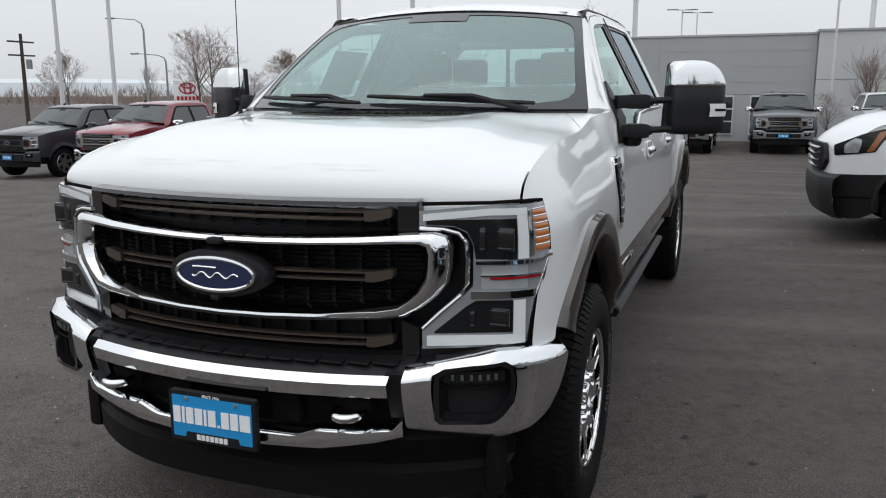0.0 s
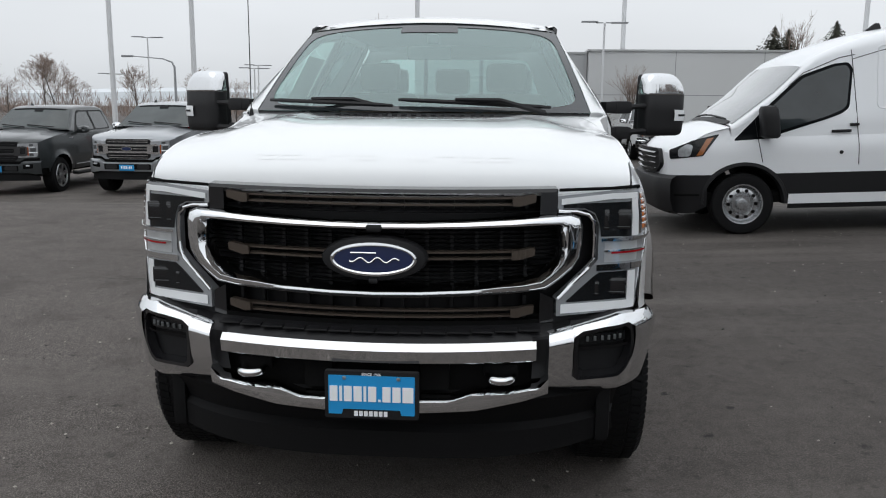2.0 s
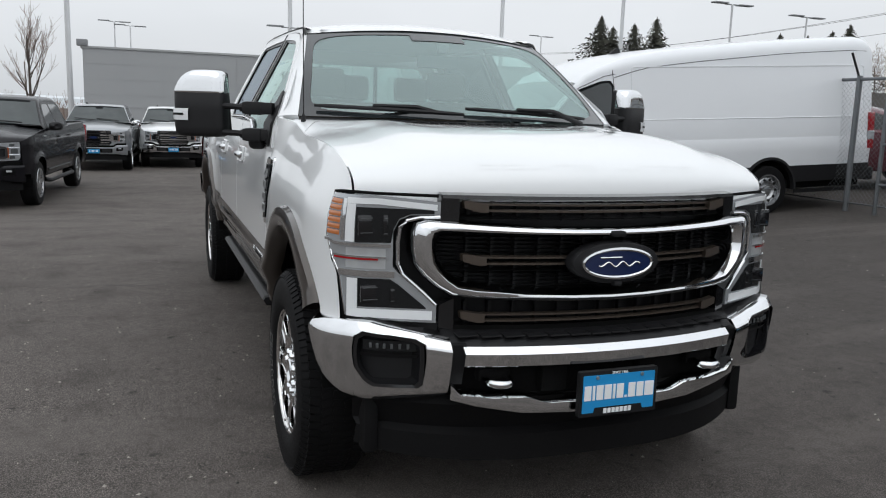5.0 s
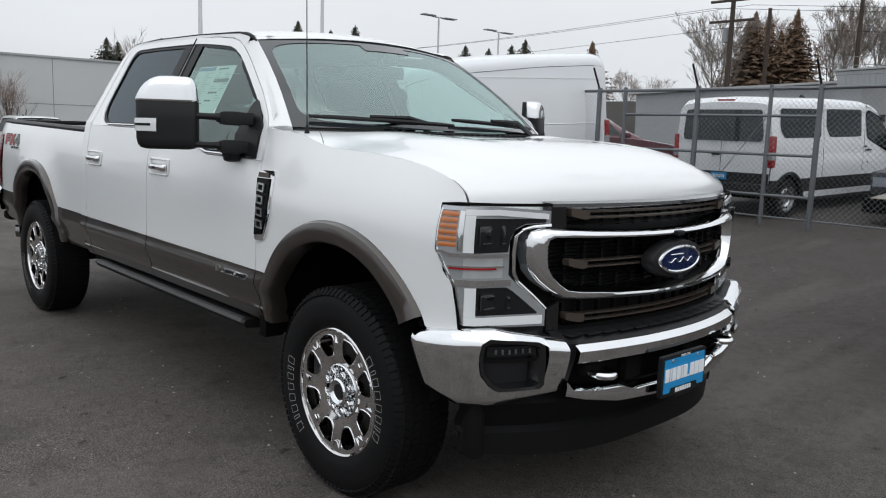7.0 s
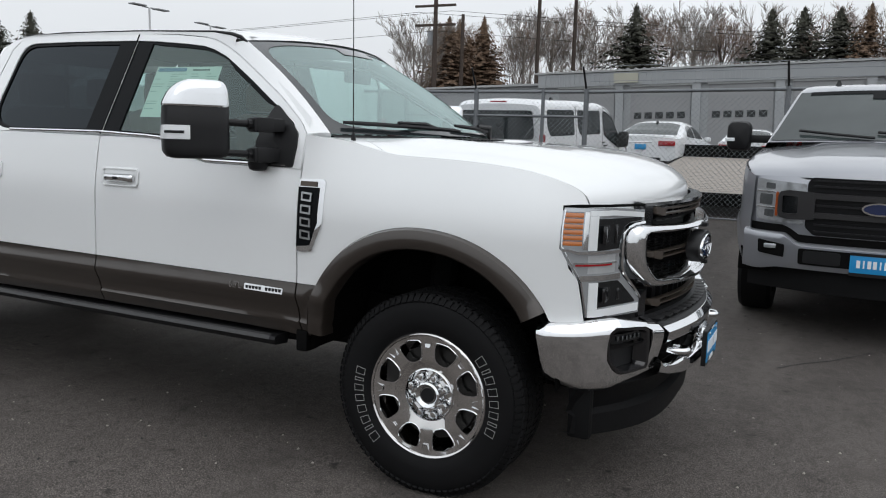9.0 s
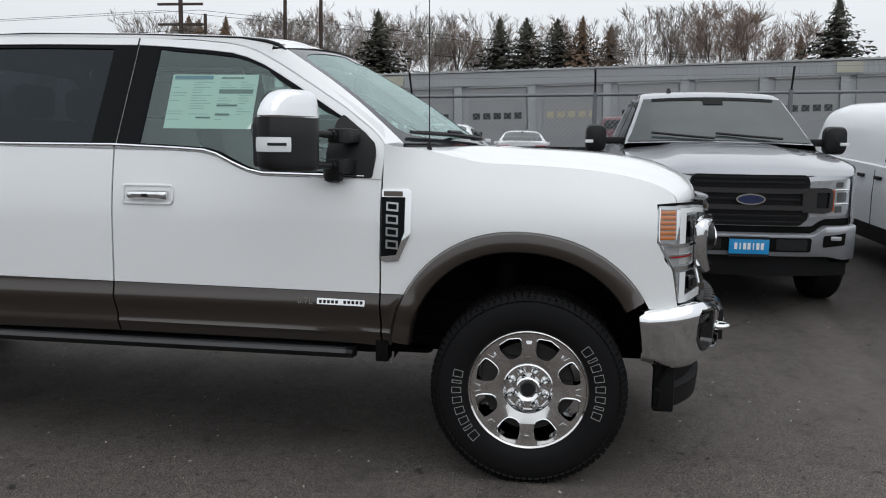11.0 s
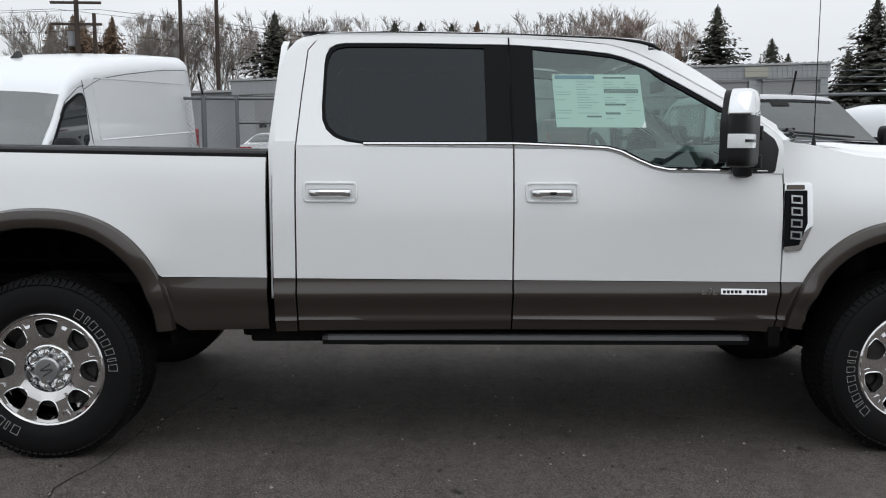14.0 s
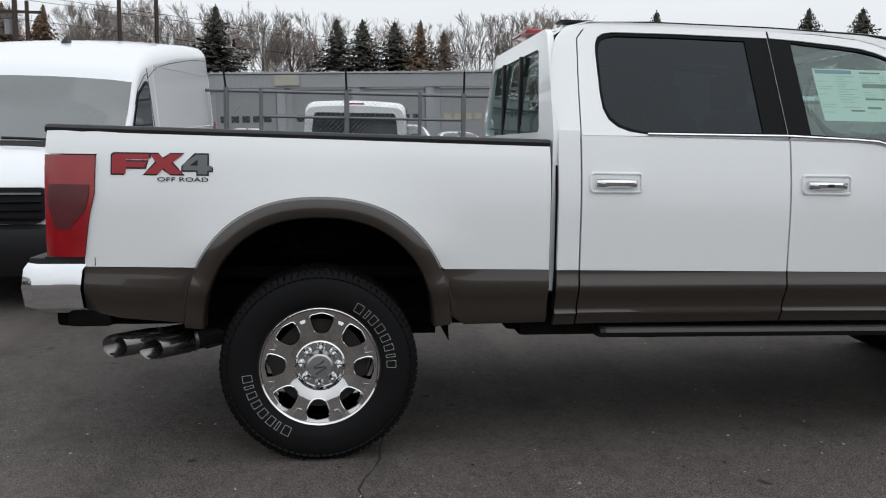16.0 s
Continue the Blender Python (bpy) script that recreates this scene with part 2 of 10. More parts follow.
def tube(bm, pts, r, n=8, closed=False, caps=True, flat=1.0):
    """A tube along points; r: one radius or one a point."""
    pts = [Vector(p) for p in pts]
    rs = r if isinstance(r, (list, tuple)) else [r] * len(pts)
    rings = []
    for i, p in enumerate(pts):
        a = pts[(i - 1) % len(pts)] if (closed or i) else p
        b = pts[(i + 1) % len(pts)] if (closed or i < len(pts) - 1) else p
        u, v = frame_of(b - a)
        rings.append([bm.verts.new(p + rs[i] * (math.cos(2 * math.pi * k / n) * u + flat * math.sin(2 * math.pi * k / n) * v)) for k in range(n)])
    pairs = list(zip(rings, rings[1:])) + ([(rings[-1], rings[0])] if closed else [])
    for a, b in pairs:
        for k in range(n):
            bm.faces.new((a[k], a[(k + 1) % n], b[(k + 1) % n], b[k]))
    if caps and not closed and n > 2:
        bm.faces.new(rings[0])
        bm.faces.new(rings[-1])
    return bm


def lathe(bm, prof, n, centre=(0, 0, 0), axis="x", caps=True):
    """Turns rows of (along, radius) about an axis through centre."""
    rings = []
    for a, r in prof:
        ring = []
        for k in range(n):
            t = 2 * math.pi * k / n
            p = (a, r * math.cos(t), r * math.sin(t)) if axis == "x" else ((r * math.cos(t), r * math.sin(t), a) if axis == "z" else (r * math.cos(t), a, r * math.sin(t)))
            ring.append(bm.verts.new((centre[0] + p[0], centre[1] + p[1], centre[2] + p[2])))
        rings.append(ring)
    for a, b in zip(rings, rings[1:]):
        for k in range(n):
            bm.faces.new((a[k], a[(k + 1) % n], b[(k + 1) % n], b[k]))
    for ring, (a, r) in ((rings[0], prof[0]), (rings[-1], prof[-1])):
        if r > 1e-4 and caps:
            bm.faces.new(ring)
    return bm


def plate(bm, outer, holes, at_, depth=0.0, mi=0):
    """A flat piece with holes, given in two coordinates and laid into space by at_(a, b, d); depth: its thickness."""
    loops = [outer] + list(holes)
    edges, rims = [], []
    for lp in loops:
        vs = [bm.verts.new((p[0], p[1], 0)) for p in lp]
        es = [bm.edges.new((vs[i], vs[(i + 1) % len(vs)])) for i in range(len(vs))]
        edges += es
        rims.append(vs)
    r = bmesh.ops.triangle_fill(bm, use_beauty=True, use_dissolve=False, edges=edges)
    faces = [g for g in r["geom"] if isinstance(g, bmesh.types.BMFace)]
    for f in faces:
        f.material_index = mi
    flat = {v: (v.co.x, v.co.y) for vs in rims for v in vs}
    if depth:
        for vs in rims:
            back = [bm.verts.new(at_(*flat[v], -depth)) for v in vs]
            for i in range(len(vs)):
                j = (i + 1) % len(vs)
                bm.faces.new((vs[i], vs[j], back[j], back[i])).material_index = mi
    for v, (a, b) in flat.items():
        v.co = at_(a, b, 0)
    return bm


def sheet(bm, loop, at_, n=16, depth=0.0, m=3):
    """A skin over an outline that no upright line crosses more than twice, following the surface at_(a, b, d), with its rim turned back."""
    def ends(a):
        zs = []
        for (p, q), (p2, q2) in zip(loop, loop[1:] + loop[:1]):
            if (p - a) * (p2 - a) <= 0 and p != p2:
                zs.append(q + (q2 - q) * (a - p) / (p2 - p))
        return min(zs), max(zs)

    a0, a1 = min(p[0] for p in loop), max(p[0] for p in loop)
    cs = sorted(set([a0 + 1e-4, a1 - 1e-4] + [a0 + (a1 - a0) * k / n for k in range(1, n)] + [p[0] for p in loop if a0 + 2e-4 < p[0] < a1 - 2e-4]))
    rows = []
    for a in cs:
        lo, hi = ends(a)
        row = [at_(a, lo + (hi - lo) * k / m, 0.0) for k in range(m + 1)]
        if depth:
            row = [at_(a, lo, -depth)] + row + [at_(a, hi, -depth)]
        rows.append(row)
    if depth:
        for e, a in ((0, cs[0]), (-1, cs[-1])):
            lo, hi = ends(a)
            back = [at_(a, lo + (hi - lo) * k / m, -depth) for k in range(m + 1)]
            back = [back[0]] + back + [back[-1]]
            rows = [back] + rows if e == 0 else rows + [back]
    return grid(bm, rows)


def rounded(pts, r, n=4):
    """A polygon with its corners rounded."""
    out = []
    k = len(pts)
    for i in range(k):
        p, a, b = Vector(pts[i]), Vector(pts[i - 1]), Vector(pts[(i + 1) % k])
        rr = r[i] if isinstance(r, (list, tuple)) else r
        if rr <= 0:
            out.append(tuple(p))
            continue
        da, db = (a - p), (b - p)
        q = min(rr, da.length * 0.49, db.length * 0.49)
        s, e = p + da.normalized() * q, p + db.normalized() * q
        for j in range(n + 1):
            t = j / n
            out.append(tuple((1 - t) ** 2 * s + 2 * t * (1 - t) * p + t * t * e))
    return out


def ellipse(cx, cy, a, b, n=32):
    return [(cx + a * math.cos(2 * math.pi * k / n), cy + b * math.sin(2 * math.pi * k / n)) for k in range(n)]


def spaced(a, b, n):
    return [a + (b - a) * k / n for k in range(n + 1)]


def soft_spaced(a, b, n):
    """Stations that crowd towards both ends."""
    return [a + (b - a) * 0.5 * (1 - math.cos(math.pi * k / n)) for k in range(n + 1)]


def words(text, size, material, m, parent=None, name="writing", depth=0.001):
    """Raised writing in the built-in font, as a mesh, at the pose m."""
    cu = bpy.data.curves.new("letters", "FONT")
    cu.body, cu.size, cu.extrude, cu.align_x, cu.align_y = text, size, depth, "CENTER", "CENTER"
    tmp = bpy.data.objects.new("letters", cu)
    me = bpy.data.meshes.new_from_object(tmp)
    bpy.data.objects.remove(tmp)
    me.transform(m)
    me.materials.append(material)
    ob = new(name, me)
    ob.parent = parent
    return ob

# ---- the white crew-cab pickup: nose towards -y, front axle over the origin ----
truck = thing("pickup_truck", "white crew-cab pickup truck with brown-grey lower panels and chrome trim", "pickup truck")

side_base = smooth_table([(0.5, 0.91), (0.57, 0.930), (0.60, 0.940), (0.638, 0.956), (0.650, 0.966), (0.662, 0.9585), (0.70, 0.966), (0.755, 0.990), (0.772, 0.996), (0.815, 0.988), (0.84, 0.985), (1.0, 0.984), (1.15, 0.981), (1.25, 0.972), (1.33, 0.960), (1.42, 0.944), (1.48, 0.93)])
two_tone = lambda y: 0.825 + 0.0095 * y
N_PROF = smooth_table([(0, 0), (0.003, 0.10), (0.012, 0.22), (0.03, 0.33), (0.06, 0.45), (0.12, 0.60), (0.22, 0.76), (0.4, 0.90), (0.6, 0.965), (0.8, 0.99), (1, 1)])


def hood_at(x, s):
    """A point of the hood: x across, s from the nose (0) to the cowl (1)."""
    a = min(1.0, abs(x) / 0.865)
    yn, yr = -0.80 + 0.184 * a**2.2, 0.292 + 0.28 * (x / 0.842) ** 2 - 0.127 * min(1.0, max(0.0, (0.50 - abs(x)) / 0.09))
    k = max(0.0, min(1.0, (s - 0.66) / 0.34))
    zl, zr = 1.258 - 0.013 * a**2, 1.478 - 0.066 * a**2.6 * (1 - 0.94 * k * k * (3 - 2 * k))
    ridge = 0.016 * min(1.0, max(0.0, (0.70 - abs(x)) / 0.12)) * min(1.0, s / 0.25) * (1.0 if abs(x) > 0.4 else 0.6 + 0.4 * (abs(x) / 0.4) ** 2)
    zr -= 0.014 * min(1.0, max(0.0, (0.50 - abs(x)) / 0.09))
    return (x, yn + (yr - yn) * s, zl + (zr - zl) * N_PROF(s) + ridge * (1 - max(0.0, (s - 0.85) / 0.15)))


edge_pts = [hood_at(0.865, s) for s in spaced(0, 1, 60)]
hood_edge = lerp_table([(p[1], p[2]) for p in edge_pts] + [(0.63, 1.482), (0.72, 1.485)])


def side_x(y, z):
    x = side_base(z)
    if y < -0.25:
        x -= 0.075 * ((-0.25 - y) / 0.38) ** 2
    if y > 4.9:
        x -= 0.03 * ((y - 4.9) / 0.3) ** 2
    if y > 3.02:
        x -= 0.012 + 0.022 * max(0.0, (z - 1.30) / 0.14) ** 2
        # the bed side swells round its wheel arch
        d = max(0.0, math.hypot((y - 4.06) / 0.585, (z - 0.55) / 0.623) - 1)
        if z > 0.80 and d < 0.42:
            x += 0.020 * (1 - d / 0.42) ** 2 * min(1.0, (z - 0.80) / 0.15)
    if y < 0.72 and z > 1.08:
        top = hood_edge(y)
        v = (z - 1.08) / max(0.02, top - 1.08)
        k = max(0.0, min(1.0, (y - 0.44) / 0.20))
        end = 0.872 + 0.054 * k * k * (3 - 2 * k)
        x -= (x - end) * max(0.0, min(1.0, v)) ** 2.4
    return x


def arch(y, cy, fw, rw, base, top, n):
    """The height of a wheel arch over y, or the base outside it."""
    d = (y - cy) / (fw if y < cy else rw)
    return base + (top - base) * max(0.0, 1 - abs(d) ** n) ** (1 / n)


FA, RA = (0.06, 0.62, 0.56, 0.55, 1.122, 2.1), (4.06, 0.585, 0.585, 0.55, 1.173, 2.3)
farch, rarch = (lambda y: arch(y, *FA)), (lambda y: arch(y, *RA))


def outward(s):
    return lambda y, z: (s * side_x(y, z), y, z)


def side_panel(name, s, cols, lo, hi, material, parent, rows=12, label="", fold=0.022):
    """A body panel with its rim turned inwards."""
    bm = bmesh.new()
    columns(bm, cols, lo, hi, rows, outward(s))
    rim = [e for e in bm.edges if e.is_boundary]
    ex = bmesh.ops.extrude_edge_only(bm, edges=rim)
    for v in (g for g in ex["geom"] if isinstance(g, bmesh.types.BMVert)):
        v.co.x -= s * fold
    bmesh.ops.remove_doubles(bm, verts=bm.verts[:], dist=0.0002)
    return part(name, bm, material, parent, label, sharp=40)


belt = lerp_table([(0.70, 1.333), (1.20, 1.338), (1.27, 1.352), (1.345, 1.383), (1.42, 1.420), (1.48, 1.436), (1.60, 1.443), (3.02, 1.458)])
lower_edge = lerp_table([(0.55, 0.56), (0.70, 0.582), (1.0, 0.590), (2.0, 0.598), (3.01, 0.594)])
bed_top = lambda y: 1.412 + 0.0145 * (y - 3.03)
bed_low = lerp_table([(3.02, 0.606), (3.5, 0.596), (4.62, 0.618), (4.9, 0.65), (5.05, 0.684), (5.2, 0.70)])
lamp_line = lerp_table([(-0.632, 0.80), (-0.622, 0.836), (-0.606, 0.951), (-0.533, 1.085)])

for s in (-1, 1):
    # front fender
    cols = soft_spaced(-0.527, 0.60, 64) + [0.615, 0.63, 0.645, 0.657]
    lo = lambda y: max(two_tone(y) if y > 0 else 0.80, farch(y))
    fender = side_panel("front_fender", s, cols, lo, hood_edge, white_paint, truck, 26)
    bm = bmesh.new()
    columns(bm, [-0.632, -0.625, -0.615, -0.60, -0.58, -0.56, -0.54, -0.5265], lambda y: max(0.80, farch(y) if y > -0.55 else 0), lambda y: max(0.8005, lamp_line(y)), 6, outward(s))
    part("fender_tip", bm, white_paint, fender)
    bm = bmesh.new()
    columns(bm, spaced(-0.612, -0.5265, 8), lambda y: 1.243, lambda y: max(1.2435, hood_edge(y)), 4, outward(s))
    part("fender_cap", bm, white_paint, fender)
    side_panel("fender_lower", s, [0.50, 0.53, 0.56, 0.59, 0.62, 0.64, 0.657], lambda y: min(two_tone(y) - 0.004, max(0.575 + 0.15 * (y - 0.55), farch(y))), lambda y: two_tone(y) - 0.003, stone_grey_paint, fender, 16)
    # doors
    for nm, y0, y1 in (("front_door", 0.665, 1.909), ("rear_door", 1.917, 2.905)):
        door = side_panel(nm, s, spaced(y0, y1, 30), two_tone, lambda y: belt(y) - 0.001, white_paint, truck, 14)
        side_panel("door_lower", s, spaced(y0, y1, 12), lambda y: lower_edge(y) + 0.004, lambda y: two_tone(y) - 0.003, stone_grey_paint, door, 18)
        bm = bmesh.new()
        cy = 1.738 if nm == "front_door" else 2.75
        # recessed cup and chrome pull
        pl = rounded([(cy - 0.118, 1.205), (cy + 0.118, 1.205), (cy + 0.118, 1.287), (cy - 0.118, 1.287)], 0.018)
        plate(bm, pl, [], lambda a, b, d: (s * (side_x(a, b) + 0.003 + d), a, b), 0.006)
        cup = part("handle_cup", bm, white_paint, door)
        bm = bmesh.new()
        tube(bm, [(s * (side_x(a, b) + 0.005), a, b) for a, b in pl], 0.0065, 8, closed=True)
        part("cup_rim", bm, white_paint, cup)
        bm = bmesh.new()
        plate(bm, rounded([(cy - 0.098, 1.222), (cy + 0.098, 1.222), (cy + 0.098, 1.268), (cy - 0.098, 1.268)], 0.02), [], lambda a, b, d: (s * (side_x(a, b) + 0.0062 + d), a, b), 0.0)
        part("cup_hollow", bm, white_paint, cup)
        bm = bmesh.new()
        rows = []
        for f in (-1.0, -0.985, -0.94, -0.8, -0.4, 0.0, 0.4, 0.8, 0.94, 0.985, 1.0):
            e = (1 - abs(f) ** 8) ** 0.5
            rows.append([(s * (side_x(cy, 1.245) + 0.008 + o * e), cy + 0.098 * f, 1.242 + h * (0.6 + 0.4 * e)) for h, o in ((-0.021, 0.0), (-0.019, 0.016), (-0.010, 0.027), (0.006, 0.030), (0.016, 0.024), (0.021, 0.010), (0.022, 0.0))])
        grid(bm, rows)
        part("door_handle", bm, chrome, door, "chrome door handle")
        if nm == "front_door":
            bm = bmesh.new()
            box(bm, (s * (side_x(cy, 1.245) + 0.038), cy, 1.243), (0.006, 0.03, 0.014), 0.003)
            part("key_sensor", bm, black_plastic, door)
    corner = side_panel("cab_corner", s, spaced(2.913, 3.012, 5), lambda y: two_tone(y), lambda y: 1.475, white_paint, truck, 14)
    side_panel("corner_lower", s, spaced(2.913, 3.012, 5), lower_edge, lambda y: two_tone(y) - 0.003, stone_grey_paint, corner, 18)
    # bed side
    back_line = lambda z: float(np.interp(z, [0.66, 0.913, 1.091, 1.173, 1.335, 1.341, 1.48], [5.045, 5.032, 5.007, 4.986, 4.980, 5.19, 5.19]))
    bed = side_panel("bed_side", s, [3.046, 3.1, 3.2, 3.3, 3.4] + soft_spaced(3.478, 4.642, 50) + [4.7, 4.8, 4.9, 4.978], lambda y: max(two_tone(y), rarch(y)), bed_top, white_paint, truck, 16)
    bm = bmesh.new()
    columns(bm, spaced(4.978, 5.19, 6), lambda y: 1.341, bed_top, 3, outward(s))
    rows = []
    for z in spaced(0.872, 1.335, 12):
        rows.append([outward(s)(4.978 + (back_line(z) - 4.978) * k / 2, z) for k in range(3)])
    grid(bm, rows)
    part("bed_end", bm, white_paint, bed)
    side_panel("bed_lower", s, [3.046, 3.2, 3.35, 3.42, 3.478, 3.50, 3.53, 3.55], lambda y: min(two_tone(y) - 0.004, max(bed_low(y), rarch(y))), lambda y: two_tone(y) - 0.003, stone_grey_paint, bed, 6)
    side_panel("bed_lower", s, [4.57, 4.60, 4.62, 4.645, 4.75, 4.9, 5.04], lambda y: min(two_tone(y) - 0.004, max(bed_low(y), rarch(y))), lambda y: two_tone(y) - 0.003, stone_grey_paint, bed, 6)
    # wheel-arch flares
    for (cy, fw, rw, b0, top, n), th0, th1 in ((FA, 0.03, 0.84), (RA, 0.02, 0.98)):
        bm = bmesh.new()
        rows = []
        for k in range(57):
            th = math.pi * (th0 + (th1 - th0) * k / 56)
            c, sn = math.cos(th), math.sin(th)
            ring = []
            for f, out in ((1.0, -0.004), (0.985, 0.022), (0.93, 0.030), (0.865, 0.026), (0.85, 0.016), (0.845, -0.06)):
                w = (rw if c > 0 else fw) * f + (0 if f > 0.98 else 0.0)
                y = cy + math.copysign(abs(c) ** (2 / n), c) * w
                z = b0 + (top - b0 - (1 - f) * 0.60) * abs(sn) ** (2 / n)
                ring.append((s * (side_x(y, max(0.62, min(z, 1.1))) + out), y, z))
            rows.append(ring)
        grid(bm, rows)
        part("arch_flare", bm, stone_grey_paint, truck, "brown-grey painted wheel-arch flare", sharp=50)
    # wheel-arch liners
    for (cy, fw, rw, b0, top, n) in (FA, RA):
        bm = bmesh.new()
        rows = []
        for k in range(29):
            th = math.pi * k / 28
            c, sn = math.cos(th), math.sin(th)
            y = cy + math.copysign(abs(c) ** (2 / n), c) * (rw if c > 0 else fw) * 0.97
            z = b0 - 0.02 + (top - b0 - 0.02) * abs(sn) ** (2 / n)
            rows.append([(s * 0.955, y, z), (s * 0.46, y, z), (s * 0.45, y, z - 0.02), (s * 0.45, y, 0.45)])
        grid(bm, rows)
        part("wheel_liner", bm, under_black, truck)
    # running board
    bm = bmesh.new()
    prof = [(0.86, 0.574), (0.945, 0.574), (0.968, 0.570), (0.976, 0.556), (0.962, 0.531), (0.88, 0.524)]
    rows = [[(s * x, y, z - 0.012 * (1.8 - y) * 0.5) for x, z in prof] for y in (0.79, 0.80, 1.5, 2.2, 2.785, 2.795)]
    grid(bm, rows)
    bm.faces.new([bm.verts.new((s * x, 0.79, z - 0.006)) for x, z in prof])
    bm.faces.new([bm.verts.new((s * x, 2.795, z + 0.006)) for x, z in prof])
    board = part("running_board", bm, black_plastic, truck)
    bm = bmesh.new()
    grid(bm, [[(s * 0.950, y, 0.5765 - 0.006 * (1.8 - y)), (s * 0.970, y, 0.5725 - 0.006 * (1.8 - y)), (s * 0.9785, y, 0.556 - 0.006 * (1.8 - y))] for y in (0.82, 2.77)])
    part("board_trim", bm, mat("board_rubber", (0.045, 0.045, 0.046), 0.55, var=0.15), board)
    for y in (1.0, 2.55):
        bm = bmesh.new()
        box(bm, (s * 0.86, y, 0.54), (0.14, 0.08, 0.03), 0.006)
        part("board_bracket", bm, under_black, board)
    # mud flap behind the front wheel
    bm = bmesh.new()
    box(bm, (s * 0.90, 0.66, 0.56), (0.10, 0.06, 0.10), 0.01)
    part("sill_end", bm, under_black, truck)

# hood: its rear corners are cut off by a slanting shut line
hood_end = lambda x: 1 - 0.25 * max(0.0, (abs(x) - 0.745) / 0.12)
bm = bmesh.new()
xs = sorted([0.865 * (k / 24) for k in range(-24, 25)] + [-0.745, 0.745])
ss = [0, 0.003, 0.007, 0.012, 0.02, 0.03, 0.045, 0.06, 0.09, 0.12, 0.17, 0.22, 0.3, 0.4, 0.5, 0.58, 0.66, 0.72, 0.78, 0.84, 0.89, 0.93, 0.97, 1.0]
grid(bm, [[hood_at(x, s * hood_end(x)) for x in xs] for s in ss])
rim = [e for e in bm.edges if e.is_boundary]
ex = bmesh.ops.extrude_edge_only(bm, edges=rim)
for v in (g for g in ex["geom"] if isinstance(g, bmesh.types.BMVert)):
    v.co.z -= 0.03
    v.co.x *= 0.992
hood = part("hood", bm, white_paint, truck, sharp=50)
# faint raised bars where the hood carries embossed writing
for i, w in enumerate((0.07, 0.075, 0.07, 0.07, 0.075, None, 0.075, 0.075, 0.06, 0.075)):
    if w is None:
        continue
    x0 = -0.45 + 0.091 * i
    for j, (sa, sb) in enumerate(((0.040, 0.047), (0.056, 0.063))):
        if (i + j) % 4 == 3:
            continue
        up = lambda x, s: (hood_at(x, s)[0], hood_at(x, s)[1] - 0.0003, hood_at(x, s)[2] + 0.0005)
        bm = bmesh.new()
        grid(bm, [[up(x0, sa), up(x0 + w * 0.5, sa), up(x0 + w, sa)], [up(x0, sb), up(x0 + w * 0.5, sb), up(x0 + w, sb)]])
        part("embossed_bar", bm, white_paint, hood)

# dark inner shell behind the panel gaps
for s in (-1, 1):
    for ys, lo, hi in ((spaced(0.62, 3.02, 8), lambda y: 0.66, lambda y: 1.32), (spaced(-0.45, 0.62, 4), lambda y: 1.13, lambda y: 1.22)):
        bm = bmesh.new()
        columns(bm, ys, lo, hi, 4, lambda y, z: (s * (side_x(y, z) - 0.03), y, z))
        part("inner_shell", bm, under_black, truck)

# ---- greenhouse ----
gx = lambda z: 0.946 - 0.53 * (z - 1.44) if z > 1.44 else 0.946 + 0.10 * (1.44 - z)


def green_at(s):
    return lambda y, z, d: (s * (gx(z) + d * 0.88), y, z + d * 0.47)


REAR_WIN = [(2.60, 1.463), (2.68, 1.474), (2.735, 1.494), (2.773, 1.528), (2.793, 1.575), (2.798, 1.64), (2.797, 1.70), (2.795, 1.84), (2.790, 1.885), (2.774, 1.920), (2.745, 1.938), (2.70, 1.946), (2.4, 1.948), (1.918, 1.943), (1.917, 1.465)]
FRONT_WIN = [(1.911, 1.943), (1.75, 1.934), (1.55, 1.917), (1.435, 1.904), (1.36, 1.884), (1.27, 1.848), (1.18, 1.798), (1.05, 1.722), (0.925, 1.645), (0.83, 1.588), (0.747, 1.536), (0.715, 1.50), (0.705, 1.45), (0.705, 1.345), (1.21, 1.350), (1.28, 1.364), (1.345, 1.393), (1.42, 1.430), (1.48, 1.446), (1.60, 1.453), (1.911, 1.462)]
FRAME_OUT_F = [(0.665, 1.334), (0.656, 1.42), (0.658, 1.487), (0.70, 1.535), (0.86, 1.650), (0.98, 1.723), (1.10, 1.795), (1.20, 1.853), (1.295, 1.902), (1.37, 1.930), (1.445, 1.947), (1.64, 1.966), (1.9125, 1.976), (1.9125, 1.458), (1.60, 1.448), (1.48, 1.441), (1.42, 1.425), (1.345, 1.388), (1.27, 1.357), (1.20, 1.343)]
FRAME_OUT_R = [(1.9155, 1.976), (2.4, 1.985), (2.74, 1.984), (2.83, 1.962), (2.872, 1.91), (2.89, 1.70), (2.905, 1.455), (1.9155, 1.458)]


def screen_at(u, v):
    """A point of the windscreen: u across, v up."""
    w = 0.838 + (0.684 - 0.838) * v
    y = (0.30 + 0.29 * u * u) * (1 - v) + (1.06 + 0.12 * u * u) * v
    z = (1.492 - 0.004 * u * u) * (1 - v) + (1.958 - 0.038 * u * u) * v
    return (u * w, y - 0.02 * math.sin(math.pi * v), z + 0.012 * math.sin(math.pi * v))


